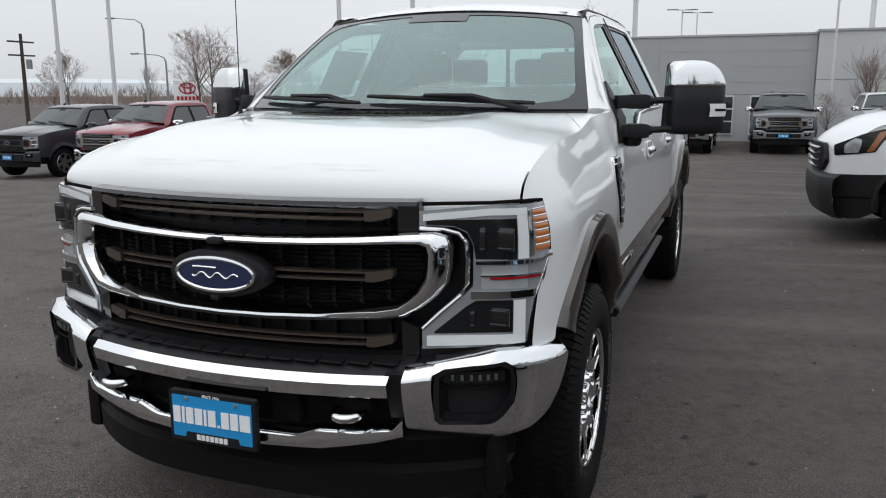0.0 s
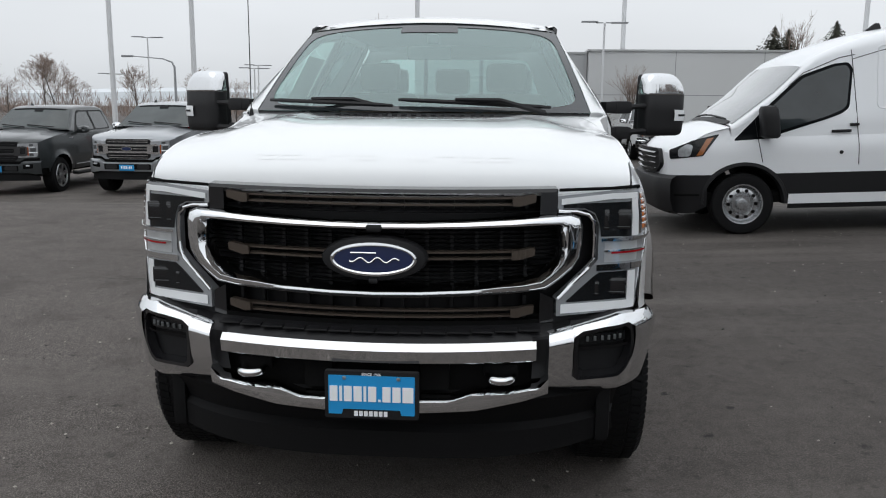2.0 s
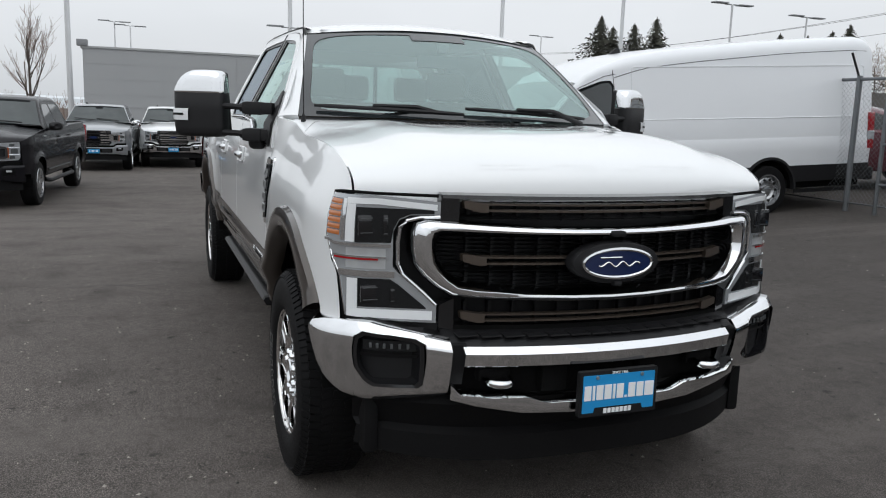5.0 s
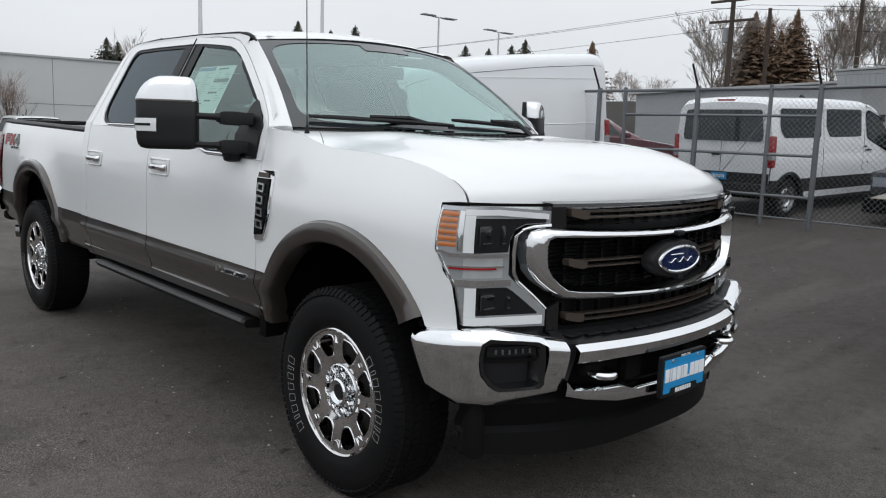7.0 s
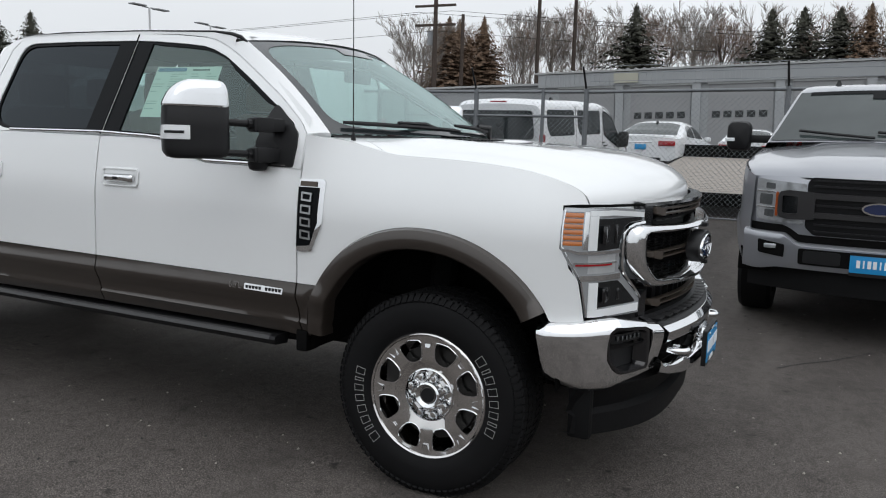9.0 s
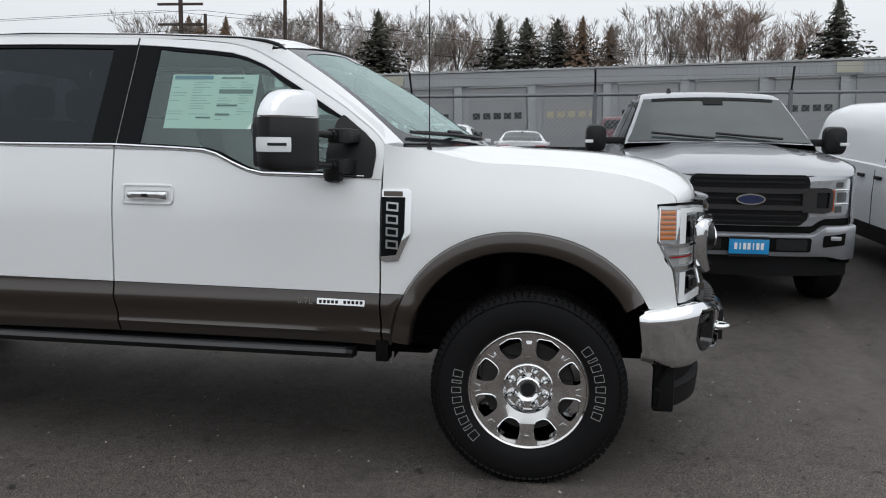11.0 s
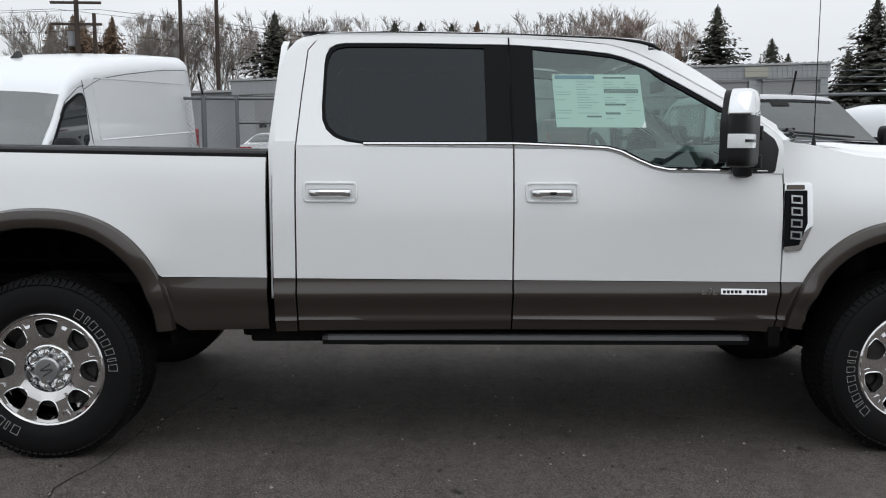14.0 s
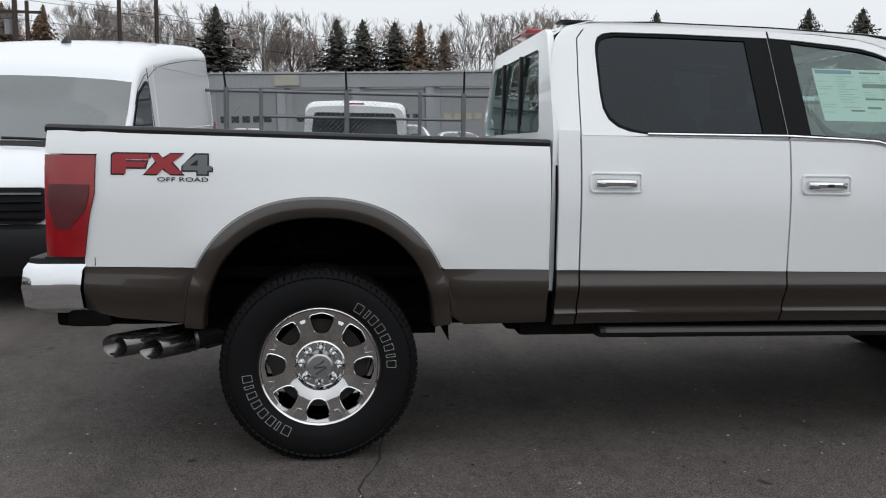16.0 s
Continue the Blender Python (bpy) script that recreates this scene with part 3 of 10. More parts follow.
for s in (-1, 1):
    for nm, out, win in (("front_door_frame", FRAME_OUT_F, FRONT_WIN), ("rear_door_frame", FRAME_OUT_R, REAR_WIN)):
        bm = bmesh.new()
        plate(bm, out, [win], green_at(s), 0.03)
        part(nm, bm, white_paint, truck)
    # black pillar covers and rubber seals round the glass
    for win, inner_rows in ((REAR_WIN, 0), (FRONT_WIN, 1)):
        bm = bmesh.new()
        cy = sum(p[0] for p in win) / len(win)
        cz = sum(p[1] for p in win) / len(win)
        inner = []
        for y, z in win:
            yy, zz = y + (0.014 if y < cy else -0.014), z + (0.016 if z < cz else -0.016)
            if abs(y - 1.913) < 0.02:
                yy = 2.035 if inner_rows == 0 else 1.80
            inner.append((yy, zz))
        plate(bm, win, [inner], lambda a, b, d: green_at(s)(a, b, d - 0.006), 0.012)
        part("window_seal", bm, pillar_black, truck, "black window surround and pillar cover")
        bm = bmesh.new()
        plate(bm, inner, [], lambda a, b, d: green_at(s)(a, b, d - 0.012))
        pane = part("side_window", bm, dark_glass if inner_rows == 0 else clear_glass, truck, "dark tinted side window" if inner_rows == 0 else "clear side window")
        pane.visible_shadow = False
    bm = bmesh.new()
    tube(bm, [green_at(s)(1.914, z, 0.0005) for z in (1.456, 1.6, 1.8, 1.974)], 0.0042, 6)
    part("pillar_gap", bm, pillar_black, truck)
    # chrome belt strip
    bm = bmesh.new()
    tube(bm, [green_at(s)(y, z + 0.006, 0.004) for y, z in ((2.60, 1.457), (1.917, 1.459), (1.60, 1.448), (1.48, 1.441), (1.42, 1.425), (1.345, 1.388), (1.27, 1.357), (1.20, 1.343), (0.74, 1.338))], 0.0065, 6)
    part("belt_moulding", bm, chrome, truck, "thin chrome strip under the windows")
    # rear roof pillar
    bm = bmesh.new()
    inner = lambda z: float(np.interp(z, [1.46, 1.70, 1.91, 1.962, 1.984], [2.911, 2.896, 2.878, 2.838, 2.745]))
    outer = lambda z: float(np.interp(z, [1.46, 1.73, 1.90, 1.97, 1.99], [3.03, 3.018, 2.985, 2.93, 2.86]))
    rows = []
    for z in [1.46, 1.55, 1.64, 1.73, 1.80, 1.86, 1.91, 1.94, 1.962, 1.975, 1.984]:
        a, b = inner(z), outer(z)
        rows.append([green_at(s)(a + (b - a) * k / 5, z, -0.012 * (k / 5) ** 3) for k in range(6)])
    grid(bm, rows)
    part("rear_pillar", bm, white_paint, truck)
    # windscreen pillar
    bm = bmesh.new()
    rows = []
    for k in range(21):
        t = k / 20
        a = Vector(screen_at(s * 1.002, t)) + Vector((0, -0.004, 0.004))
        f = [(0.655, 1.488), (0.70, 1.540), (0.86, 1.655), (0.98, 1.728), (1.10, 1.800), (1.20, 1.858), (1.30, 1.908)]
        yy = 0.655 + 0.645 * t
        zz = float(np.interp(yy, [p[0] for p in f], [p[1] for p in f]))
        b = Vector(green_at(s)(yy, zz, 0.0))
        mid = (a + b) / 2 + Vector((s * 0.003, -0.003, 0.003))
        rows.append([tuple(a), tuple(a * 0.5 + mid * 0.5 + Vector((s * 0.001, -0.002, 0.002))), tuple(mid), tuple(mid * 0.4 + b * 0.6 + Vector((s * 0.002, 0, 0))), tuple(b)])
    rows.insert(0, [(p[0] * 0.985, p[1] + 0.004, p[2] - 0.03) for p in rows[0]])
    grid(bm, rows)
    part("windscreen_pillar", bm, white_paint, truck)
    # white cant rail from the door frames up to the roof
    bm = bmesh.new()
    cant = lerp_table([(1.24, 1.881), (1.30, 1.908), (1.37, 1.934), (1.445, 1.951), (1.64, 1.970), (1.911, 1.975), (2.4, 1.983), (2.74, 1.982), (2.83, 1.960), (2.88, 1.93)])
    rows = []
    for y in [1.24, 1.27, 1.30, 1.34, 1.37, 1.42, 1.445, 1.50, 1.64, 1.7, 1.911, 2.1, 2.4, 2.6, 2.74, 2.83, 2.88]:
        p = Vector(green_at(s)(y, cant(y), -0.001))
        q = Vector((s * float(np.interp(y, [1.20, 1.28, 1.4, 1.9], [0.684, 0.672, 0.660, 0.650])), y, float(np.interp(y, [1.20, 1.28, 1.4, 1.9, 2.5, 2.8, 2.92], [1.950, 1.975, 1.984, 2.0, 2.006, 1.996, 1.968]))))
        m_ = (p + q) / 2 + Vector((s * 0.003, 0, 0.003))
        rows.append([tuple(p), tuple(m_), tuple(q), (q.x - s * 0.03, q.y, q.z - 0.006)])
    grid(bm, rows)
    part("cant_rail", bm, white_paint, truck)
    # white jamb behind the seam of door frame and windscreen pillar
    bm = bmesh.new()
    rows = []
    for y, z, dy, dz in ((0.665, 1.48, 0.012, 0.012), (0.70, 1.535, 0.03, 0.03), (0.86, 1.650, 0.025, 0.03), (1.10, 1.795, 0.02, 0.03), (1.295, 1.902, 0.015, 0.03), (1.445, 1.947, 0.0, 0.03)):
        rows.append([green_at(s)(y - dy, z + dz, -0.010), green_at(s)(y + 0.012, z - 0.012, -0.007)])
    grid(bm, rows)
    part("door_jamb", bm, white_paint, truck)
    # roof ditch moulding
    bm = bmesh.new()
    tube(bm, [(s * 0.690, 1.175, 1.919), (s * 0.689, 1.215, 1.942), (s * 0.680, 1.28, 1.960), (s * 0.667, 1.40, 1.977), (s * 0.657, 1.9, 1.996), (s * 0.655, 2.5, 2.002), (s * 0.650, 2.80, 1.992), (s * 0.645, 2.90, 1.968)], [0.004, 0.010, 0.009, 0.005, 0.003, 0.003, 0.003, 0.003], 8)
    part("roof_moulding", bm, black_plastic, truck, "black roof ditch moulding")

# roof
roof_z = lerp_table([(1.05, 1.952), (1.12, 1.968), (1.25, 1.985), (1.4, 1.996), (1.9, 2.012), (2.5, 2.018), (2.8, 2.008), (2.92, 1.98), (2.99, 1.93), (3.02, 1.89)])
bm = bmesh.new()
rows = []
for t in [0, 0.01, 0.03, 0.06, 0.1, 0.2, 0.35, 0.5, 0.65, 0.8, 0.9, 0.95, 0.98, 1.0]:
    row = []
    for k in range(-16, 17):
        a = k / 16
        front, back = 1.055 + 0.125 * a * a, 3.02 - 0.05 * a * a
        y = front + (back - front) * t
        base = roof_z(y + 0.0 if t > 0.5 else y - 0.15 * a * a * (1 - t * 2))
        crown = 0.035 * (1 - a * a) * min(1, t * 8 + 0.3) * min(1, (1 - t) * 8 + 0.2)
        drop = 0.012 * abs(a) ** 8
        lip, q = 1.966 - 0.040 * a * a, min(1.0, t * 8)
        row.append((a * (0.66 + 0.026 * max(0.0, 1 - 5 * t)), y, lip + (base + crown - drop - 0.004 - lip) * q * (2 - q)))
    rows.append(row)
grid(bm, rows)
part("roof", bm, white_paint, truck, sharp=60)
# roof antenna housing and stop lamp at the rear
bm = bmesh.new()
box(bm, (0, 2.955, 2.010), (0.36, 0.09, 0.026), 0.01)
part("stop_lamp", bm, [red_lens], truck, "red high stop lamp")
bm = bmesh.new()
box(bm, (-0.52, 2.84, 2.008), (0.10, 0.16, 0.012), 0.005)
part("roof_rear_cap", bm, black_plastic, truck)


bm = bmesh.new()
us, vs_ = spaced(-1, 1, 24), spaced(0, 1, 10)
grid(bm, [[screen_at(u, v) for u in us] for v in vs_])
pane = part("windscreen", bm, green_glass, truck, "windscreen with a black edge band")
pane.visible_shadow = False
bm = bmesh.new()
lift = lambda u, v: tuple(Vector(screen_at(u, v)) + Vector((0, -0.002, 0.002)))
rings = [[], [], []]
for k in range(97):
    c, sn = math.cos(math.pi * 2 * k / 96), math.sin(math.pi * 2 * k / 96)
    out_r = 1 / max(abs(c), abs(sn))
    in_r = (abs(c / 0.95) ** 9 + abs(sn / 0.91) ** 9) ** (-1 / 9)
    for j in range(3):
        r_ = out_r + (in_r - out_r) * j / 2
        rings[j].append(lift(r_ * c, 0.5 + 0.5 * r_ * sn))
grid(bm, rings)
grid(bm, [[lift(u * 0.22, v) for u in us] for v in (0.88, 0.97)])
part("screen_band", bm, mat("glass_edge_print", (0.020, 0.024, 0.026), 0.10, spec=0.6, coat=0.3, var=0.15), pane)
bm = bmesh.new()
box(bm, (0.02, 0.97, 1.872), (0.06, 0.06, 0.05), 0.01)
part("sensor_pod", bm, cabin_dark, pane)
# cowl panel
bm = bmesh.new()
rows = []
for k in range(-24, 25):
    x = 0.83 * k / 24
    y1 = 0.304 + 0.29 * (x / 0.838) ** 2
    f = min(1.0, max(0.0, (0.56 - abs(x)) / 0.05))
    rows.append([(x, y1 - 0.05 - 0.15 * f, 1.440), (x, y1 - 0.04 - 0.08 * f, 1.452), (x, y1 - 0.025 - 0.025 * f, 1.468), (x, y1, 1.487)])
grid(bm, rows)
cowl = part("cowl_panel", bm, black_plastic, truck)
for x in [-0.36 + 0.045 * k for k in range(17)]:
    bm = bmesh.new()
    box(bm, (x, 0.235 + 0.30 * x * x, 1.478), (0.02, 0.055, 0.008), 0.003)
    part("cowl_vent", bm, black_plastic, cowl)
# white corners between the shut line, the windscreen and the pillar
for s in (-1, 1):
    bm = bmesh.new()
    rows = []
    for x in spaced(0.750, 0.869, 10):
        e0 = hood_end(x) + 0.0055
        rows.append([(s * p[0], p[1], p[2]) for p in (hood_at(x, e0 + (1.004 - e0) * f) for f in spaced(0, 1, 8))])
    grid(bm, rows)
    rim = [e for e in bm.edges if e.is_boundary]
    ex = bmesh.ops.extrude_edge_only(bm, edges=rim)
    for v in (g for g in ex["geom"] if isinstance(g, bmesh.types.BMVert)):
        v.co.z -= 0.02
    part("cowl_side", bm, white_paint, truck, sharp=50)
    bm = bmesh.new()
    tube(bm, [(s * p[0], p[1], p[2] - 0.009) for p in (hood_at(x, hood_end(x) + 0.003) for x in spaced(0.748, 0.865, 8))], 0.007, 6)
    part("hood_seal", bm, under_black, truck)
# wipers
for x0, x1 in ((-0.73, -0.10), (-0.08, 0.60)):
    bm = bmesh.new()
    pts = []
    for k in range(9):
        t = k / 8
        x = x0 + (x1 - x0) * t
        u = x / 0.79
        v = 0.075 - 0.055 * t
        pts.append(tuple(Vector(screen_at(u, v)) + Vector((0, -0.02, 0.018))))
    tube(bm, pts, [0.008] + [0.011] * 7 + [0.008], 6)
    wiper = part("wiper", bm, black_plastic, truck)
    bm = bmesh.new()
    e = Vector(pts[3])
    tube(bm, [(x1 * 0.98 + 0.02, 0.33 + 0.3 * x1 * x1, 1.49), tuple((e + Vector((x1, 0.36, 1.5))) / 2 + Vector((0, 0, 0.03))), tuple(e + Vector((0, -0.005, 0.014)))], [0.014, 0.012, 0.009], 6)
    part("wiper_arm", bm, black_plastic, wiper)
# whip aerial on the passenger fender
bm = bmesh.new()
tube(bm, [(-0.835, 0.47, 1.445), (-0.835, 0.47, 1.50)], [0.016, 0.006], 8)
tube(bm, [(-0.835, 0.47, 1.50), (-0.838, 0.48, 2.36)], [0.0028, 0.0018], 6)
part("aerial", bm, black_plastic, truck, "thin black whip aerial")

# back of the cab
bm = bmesh.new()
rw_out = [(-0.93, 0.75), (0.93, 0.75), (0.93, 1.46), (0.66, 1.93), (0.60, 1.96), (-0.60, 1.96), (-0.66, 1.93), (-0.93, 1.46)]
rw_in = rounded([(-0.72, 1.47), (0.72, 1.47), (0.58, 1.87), (-0.58, 1.87)], 0.05)
back_at = lambda a, b, d: (a, 3.035 - max(0, b - 1.7) * 0.18 + 0.03 * (1 - (a / 0.9) ** 2) + d, b)
plate(bm, rw_out, [rw_in], back_at, 0.03)
part("cab_back", bm, white_paint, truck)
bm = bmesh.new()
plate(bm, rw_in, [], lambda a, b, d: back_at(a, b, -0.012))
pane = part("rear_window", bm, green_glass, truck)
pane.visible_shadow = False
for x in (-0.22, 0.22):
    bm = bmesh.new()
    box(bm, (x, 3.03, 1.67), (0.03, 0.02, 0.40), 0.004)
    part("window_divider", bm, black_plastic, pane)

# ---- load bed ----
bm = bmesh.new()
for s in (-1, 1):
    columns(bm, spaced(3.05, 5.19, 24), lambda y: max(0.90, rarch(y) + 0.05), bed_top, 3, lambda y, z: (s * 0.78, y, z))
    bx = lambda y: side_x(y, bed_top(y))
grid(bm, [[(-0.78, 3.05, 0.90), (0.78, 3.05, 0.90)], [(-0.78, 5.15, 0.90), (0.78, 5.15, 0.90)]])
grid(bm, [[(-0.80, 3.05, 0.90), (0.80, 3.05, 0.90)], [(-0.80, 3.05, 1.40), (0.80, 3.05, 1.40)]])
part("bed_liner", bm, black_plastic, truck)
for s in (-1, 1):
    bm = bmesh.new()
    rows = []
    for y in spaced(3.044, 5.20, 14):
        w, zt = side_x(y, bed_top(y)), bed_top(y)
        rows.append([(s * (w + 0.004), y, zt - 0.014), (s * (w + 0.006), y, zt + 0.006), (s * (w - 0.01), y, zt + 0.018), (s * (w - 0.06), y, zt + 0.022), (s * 0.77, y, zt + 0.016), (s * 0.765, y, zt - 0.03)])
    grid(bm, rows)
    part("bed_rail_cap", bm, black_plastic, truck, "black plastic cap along the bed rail")
bm = bmesh.new()
box(bm, (0, 5.185, 1.15), (1.62, 0.06, 0.56), 0.012)
gate = part("tailgate", bm, white_paint, truck)
bm = bmesh.new()
box(bm, (0, 5.185, 1.447), (1.62, 0.075, 0.035), 0.012)
part("tailgate_cap", bm, black_plastic, gate)
bm = bmesh.new()
box(bm, (0, 5.22, 1.25), (0.30, 0.02, 0.09), 0.01)
part("tailgate_handle", bm, black_plastic, gate)
for s in (-1, 1):
    # tail lamps: red with a smoked middle
    bm = bmesh.new()
    rows = []
    for z in spaced(0.913, 1.336, 16):
        a = back_line(min(z, 1.335))
        row = []
        for k in range(9):
            y = a + (5.20 - a) * k / 8
            row.append((s * (side_x(y, z) + 0.010 - 0.035 * (k / 8) ** 4), y, z))
        row.append((s * 0.82, 5.225, z))
        rows.append(row)
    grid(bm, rows)
    bmesh.ops.recalc_face_normals(bm, faces=bm.faces[:])
    lamp = part("tail_lamp", bm, red_lens, truck, "red tail lamp with a smoked middle")
    bm = bmesh.new()
    rows = []
    for z in spaced(1.03, 1.215, 8):
        a = back_line(z) + 0.02
        row = []
        e = 5.19 - 0.03 * abs((z - 1.16) / 0.1)
        a2 = a + 0.05 * max(0.0, min(1.0, (1.10 - z) / 0.06))
        for k in range(7):
            y = a2 + (e - a2) * k / 6
            row.append((s * (side_x(y, z) + 0.014 - 0.035 * ((y - a) / (5.2 - a)) ** 4), y, z))
        rows.append(row)
    grid(bm, rows)
    part("smoked_lens", bm, dark_red_lens, lamp)
    bm = bmesh.new()
    columns(bm, spaced(4.99, 5.20, 4), lambda y: 0.875, lambda y: 0.912, 1, outward(s))
    part("lamp_base", bm, black_plastic, lamp)
# rear bumper
bm = bmesh.new()
rows = []
for k in range(-14, 15):
    a = k / 14
    x = 0.985 * math.copysign(min(1, abs(a) / 0.82), a)
    y0 = 5.30 - 0.02 * a * a
    if abs(a) > 0.82:
        y0 -= (abs(a) - 0.82) / 0.18 * 0.24
    rows.append([(x * 0.97, y0 - 0.06, 0.675), (x, y0, 0.70), (x * 1.005, y0 + 0.01, 0.78), (x, y0, 0.86), (x * 0.985, y0 - 0.015, 0.884), (x * 0.96, y0 - 0.05, 0.888)])
grid(bm, rows)
rear_bumper = part("rear_bumper", bm, chrome, truck, "chrome rear bumper with a black step pad")
bm = bmesh.new()
box(bm, (0, 5.16, 0.885), (1.86, 0.22, 0.04), 0.01)
part("step_pad", bm, black_plastic, rear_bumper)
bm = bmesh.new()
box(bm, (0, 5.10, 0.66), (1.70, 0.20, 0.14), 0.03)
part("bumper_beam", bm, under_black, rear_bumper)
for s in (-1, 1):
    bm = bmesh.new()
    box(bm, (s * 0.90, 5.03, 0.645), (0.10, 0.18, 0.07), 0.02)
    part("bumper_end", bm, under_black, rear_bumper)
# twin exhaust tips
ex_label = "dull steel twin exhaust tip"
tip_m = mat("smoked_steel", (0.20, 0.195, 0.19), 0.2, metal=0.9, var=0.3, vscale=12)
d, face_n = Vector((-0.60, 0.80, -0.03)).normalized(), Vector((-0.93, 0.36, -0.05)).normalized()
u, v = frame_of(d)
for y, z in ((4.945, 0.514), (4.795, 0.502)):
    p0 = Vector((-0.90, y, z))
    rings = []
    for a, r, cut in ((-0.34, 0.044, 0), (-0.20, 0.046, 0), (-0.17, 0.052, 0), (-0.012, 0.053, 1), (0.0, 0.0515, 1), (-0.006, 0.047, 1), (-0.15, 0.046, 0), (-0.30, 0.044, 0)):
        ring = []
        for k in range(29):
            w = r * (math.cos(2 * math.pi * k / 28) * u + math.sin(2 * math.pi * k / 28) * v)
            ring.append(tuple(p0 + w + d * (a - cut * w.dot(face_n) / d.dot(face_n))))
        rings.append(ring)
    bm = bmesh.new()
    grid(bm, rings)
    tip = part("exhaust_tip", bm, tip_m, truck, ex_label)
    bm = bmesh.new()
    tube(bm, [tuple(p0 - d * 0.205), tuple(p0 - d * 0.19)], 0.050, 20)
    part("tip_clamp", bm, steel, tip)
bm = bmesh.new()
tube(bm, [(-0.70, 4.66, 0.50), (-0.64, 4.5, 0.54), (-0.60, 3.6, 0.58), (-0.45, 2.4, 0.55)], [0.06, 0.045, 0.045, 0.05], 10)
tube(bm, [(-0.72, 4.60, 0.50), (-0.64, 4.40, 0.54)], 0.05, 10)
part("exhaust_pipe", bm, under_black, truck)

# ---- running gear ----
# lowered cab underside and added, unseen transfer case block light under the truck
for nm, c, d, bv in (("frame_rail", (-0.45, 2.2, 0.62), (0.08, 5.6, 0.20), 0.01), ("frame_rail", (0.45, 2.2, 0.62), (0.08, 5.6, 0.20), 0.01), ("gearbox", (0, 1.5, 0.60), (0.7, 3.6, 0.12), 0.02), ("bed_floor", (0, 3.9, 0.80), (1.3, 2.4, 0.06), 0.02), ("cab_underside", (0, 1.9, 0.60), (1.72, 2.5, 0.15), 0.02), ("transfer_case", (0.05, 2.1, 0.44), (0.50, 0.75, 0.20), 0.05), ("skid_plate", (0, 0.75, 0.46), (0.9, 0.5, 0.08), 0.03), ("bed_crossmember", (0, 3.05, 0.62), (1.6, 0.30, 0.16), 0.02), ("engine", (0, -0.1, 0.80), (0.88, 1.2, 0.60), 0.03), ("fuel_tank", (0, 4.1, 0.68), (0.92, 2.2, 0.34), 0.03)):
    bm = bmesh.new()
    box(bm, c, d, bv)
    part(nm, bm, under_black, truck)
for y in (0.0, 4.064):
    bm = bmesh.new()
    tube(bm, [(-0.80, y, 0.42), (0.80, y, 0.42)], 0.055, 10)
    r = bmesh.ops.create_icosphere(bm, subdivisions=2, radius=0.17, matrix=Matrix.Translation((0.1, y, 0.42)))
    for s in (-1, 1):
        tube(bm, [(s * 0.56, y + 0.06, 0.46), (s * 0.52, y + 0.14, 0.98)], 0.035, 8)
        box(bm, (s * 0.48, y, 0.52), (0.08, 1.15, 0.05), 0.01)
    part("axle", bm, under_black, truck)
for s in (-1, 1):
    bm = bmesh.new()
    tube(bm, [(s * 0.6, 0.15, 0.5), (s * 0.62, 0.1, 1.05)], 0.06, 10)
    part("shock_absorber", bm, under_black, truck)

# wheel, built once about its own centre, face towards -x
wheel = tagged(new("wheel"), "chrome eight-spoke wheel with a black raised-letter tyre")
bm = bmesh.new()
tyre_prof = [(0.137 - 0.02, 0.262), (0.1375, 0.285), (0.142, 0.32), (0.141, 0.36), (0.136, 0.385), (0.124, 0.408), (0.09, 0.427), (0.0, 0.429), (-0.09, 0.427), (-0.124, 0.408), (-0.136, 0.385), (-0.141, 0.36), (-0.142, 0.32), (-0.1375, 0.285), (-0.117, 0.262)]
lathe(bm, tyre_prof, 72)
for f in [f for f in bm.faces if len(f.verts) > 10]:
    bm.faces.remove(f)
tyre = part("tyre", bm, rubber, wheel, "black all-terrain tyre", sharp=50)
bm = bmesh.new()
for row, (x0, w) in enumerate(((-0.092, 0.040), (-0.046, 0.040), (0.0, 0.040), (0.046, 0.040), (0.092, 0.040))):
    for k in range(80):
        t = 2 * math.pi * (k + 0.5 * (row % 2)) / 80
        mm = Matrix.Rotation(t, 4, "X") @ pose(0, 0, 0.427, 0, 0, 18 if row in (1, 3) else -10)
        box(bm, (x0, 0, -0.001), (w, 0.026, 0.011), 0, mm)
for sx in (-1, 1):
    for k in range(88):
        t = 2 * math.pi * (k + 0.25) / 88
        mm = Matrix.Rotation(t, 4, "X") @ pose(sx * 0.120, 0, 0.4105, 0, sx * 42, 0)
        box(bm, (0, 0, 0), (0.036, 0.021, 0.009), 0, mm)
tagged(part("tread", bm, rubber, tyre), kind="stuff")
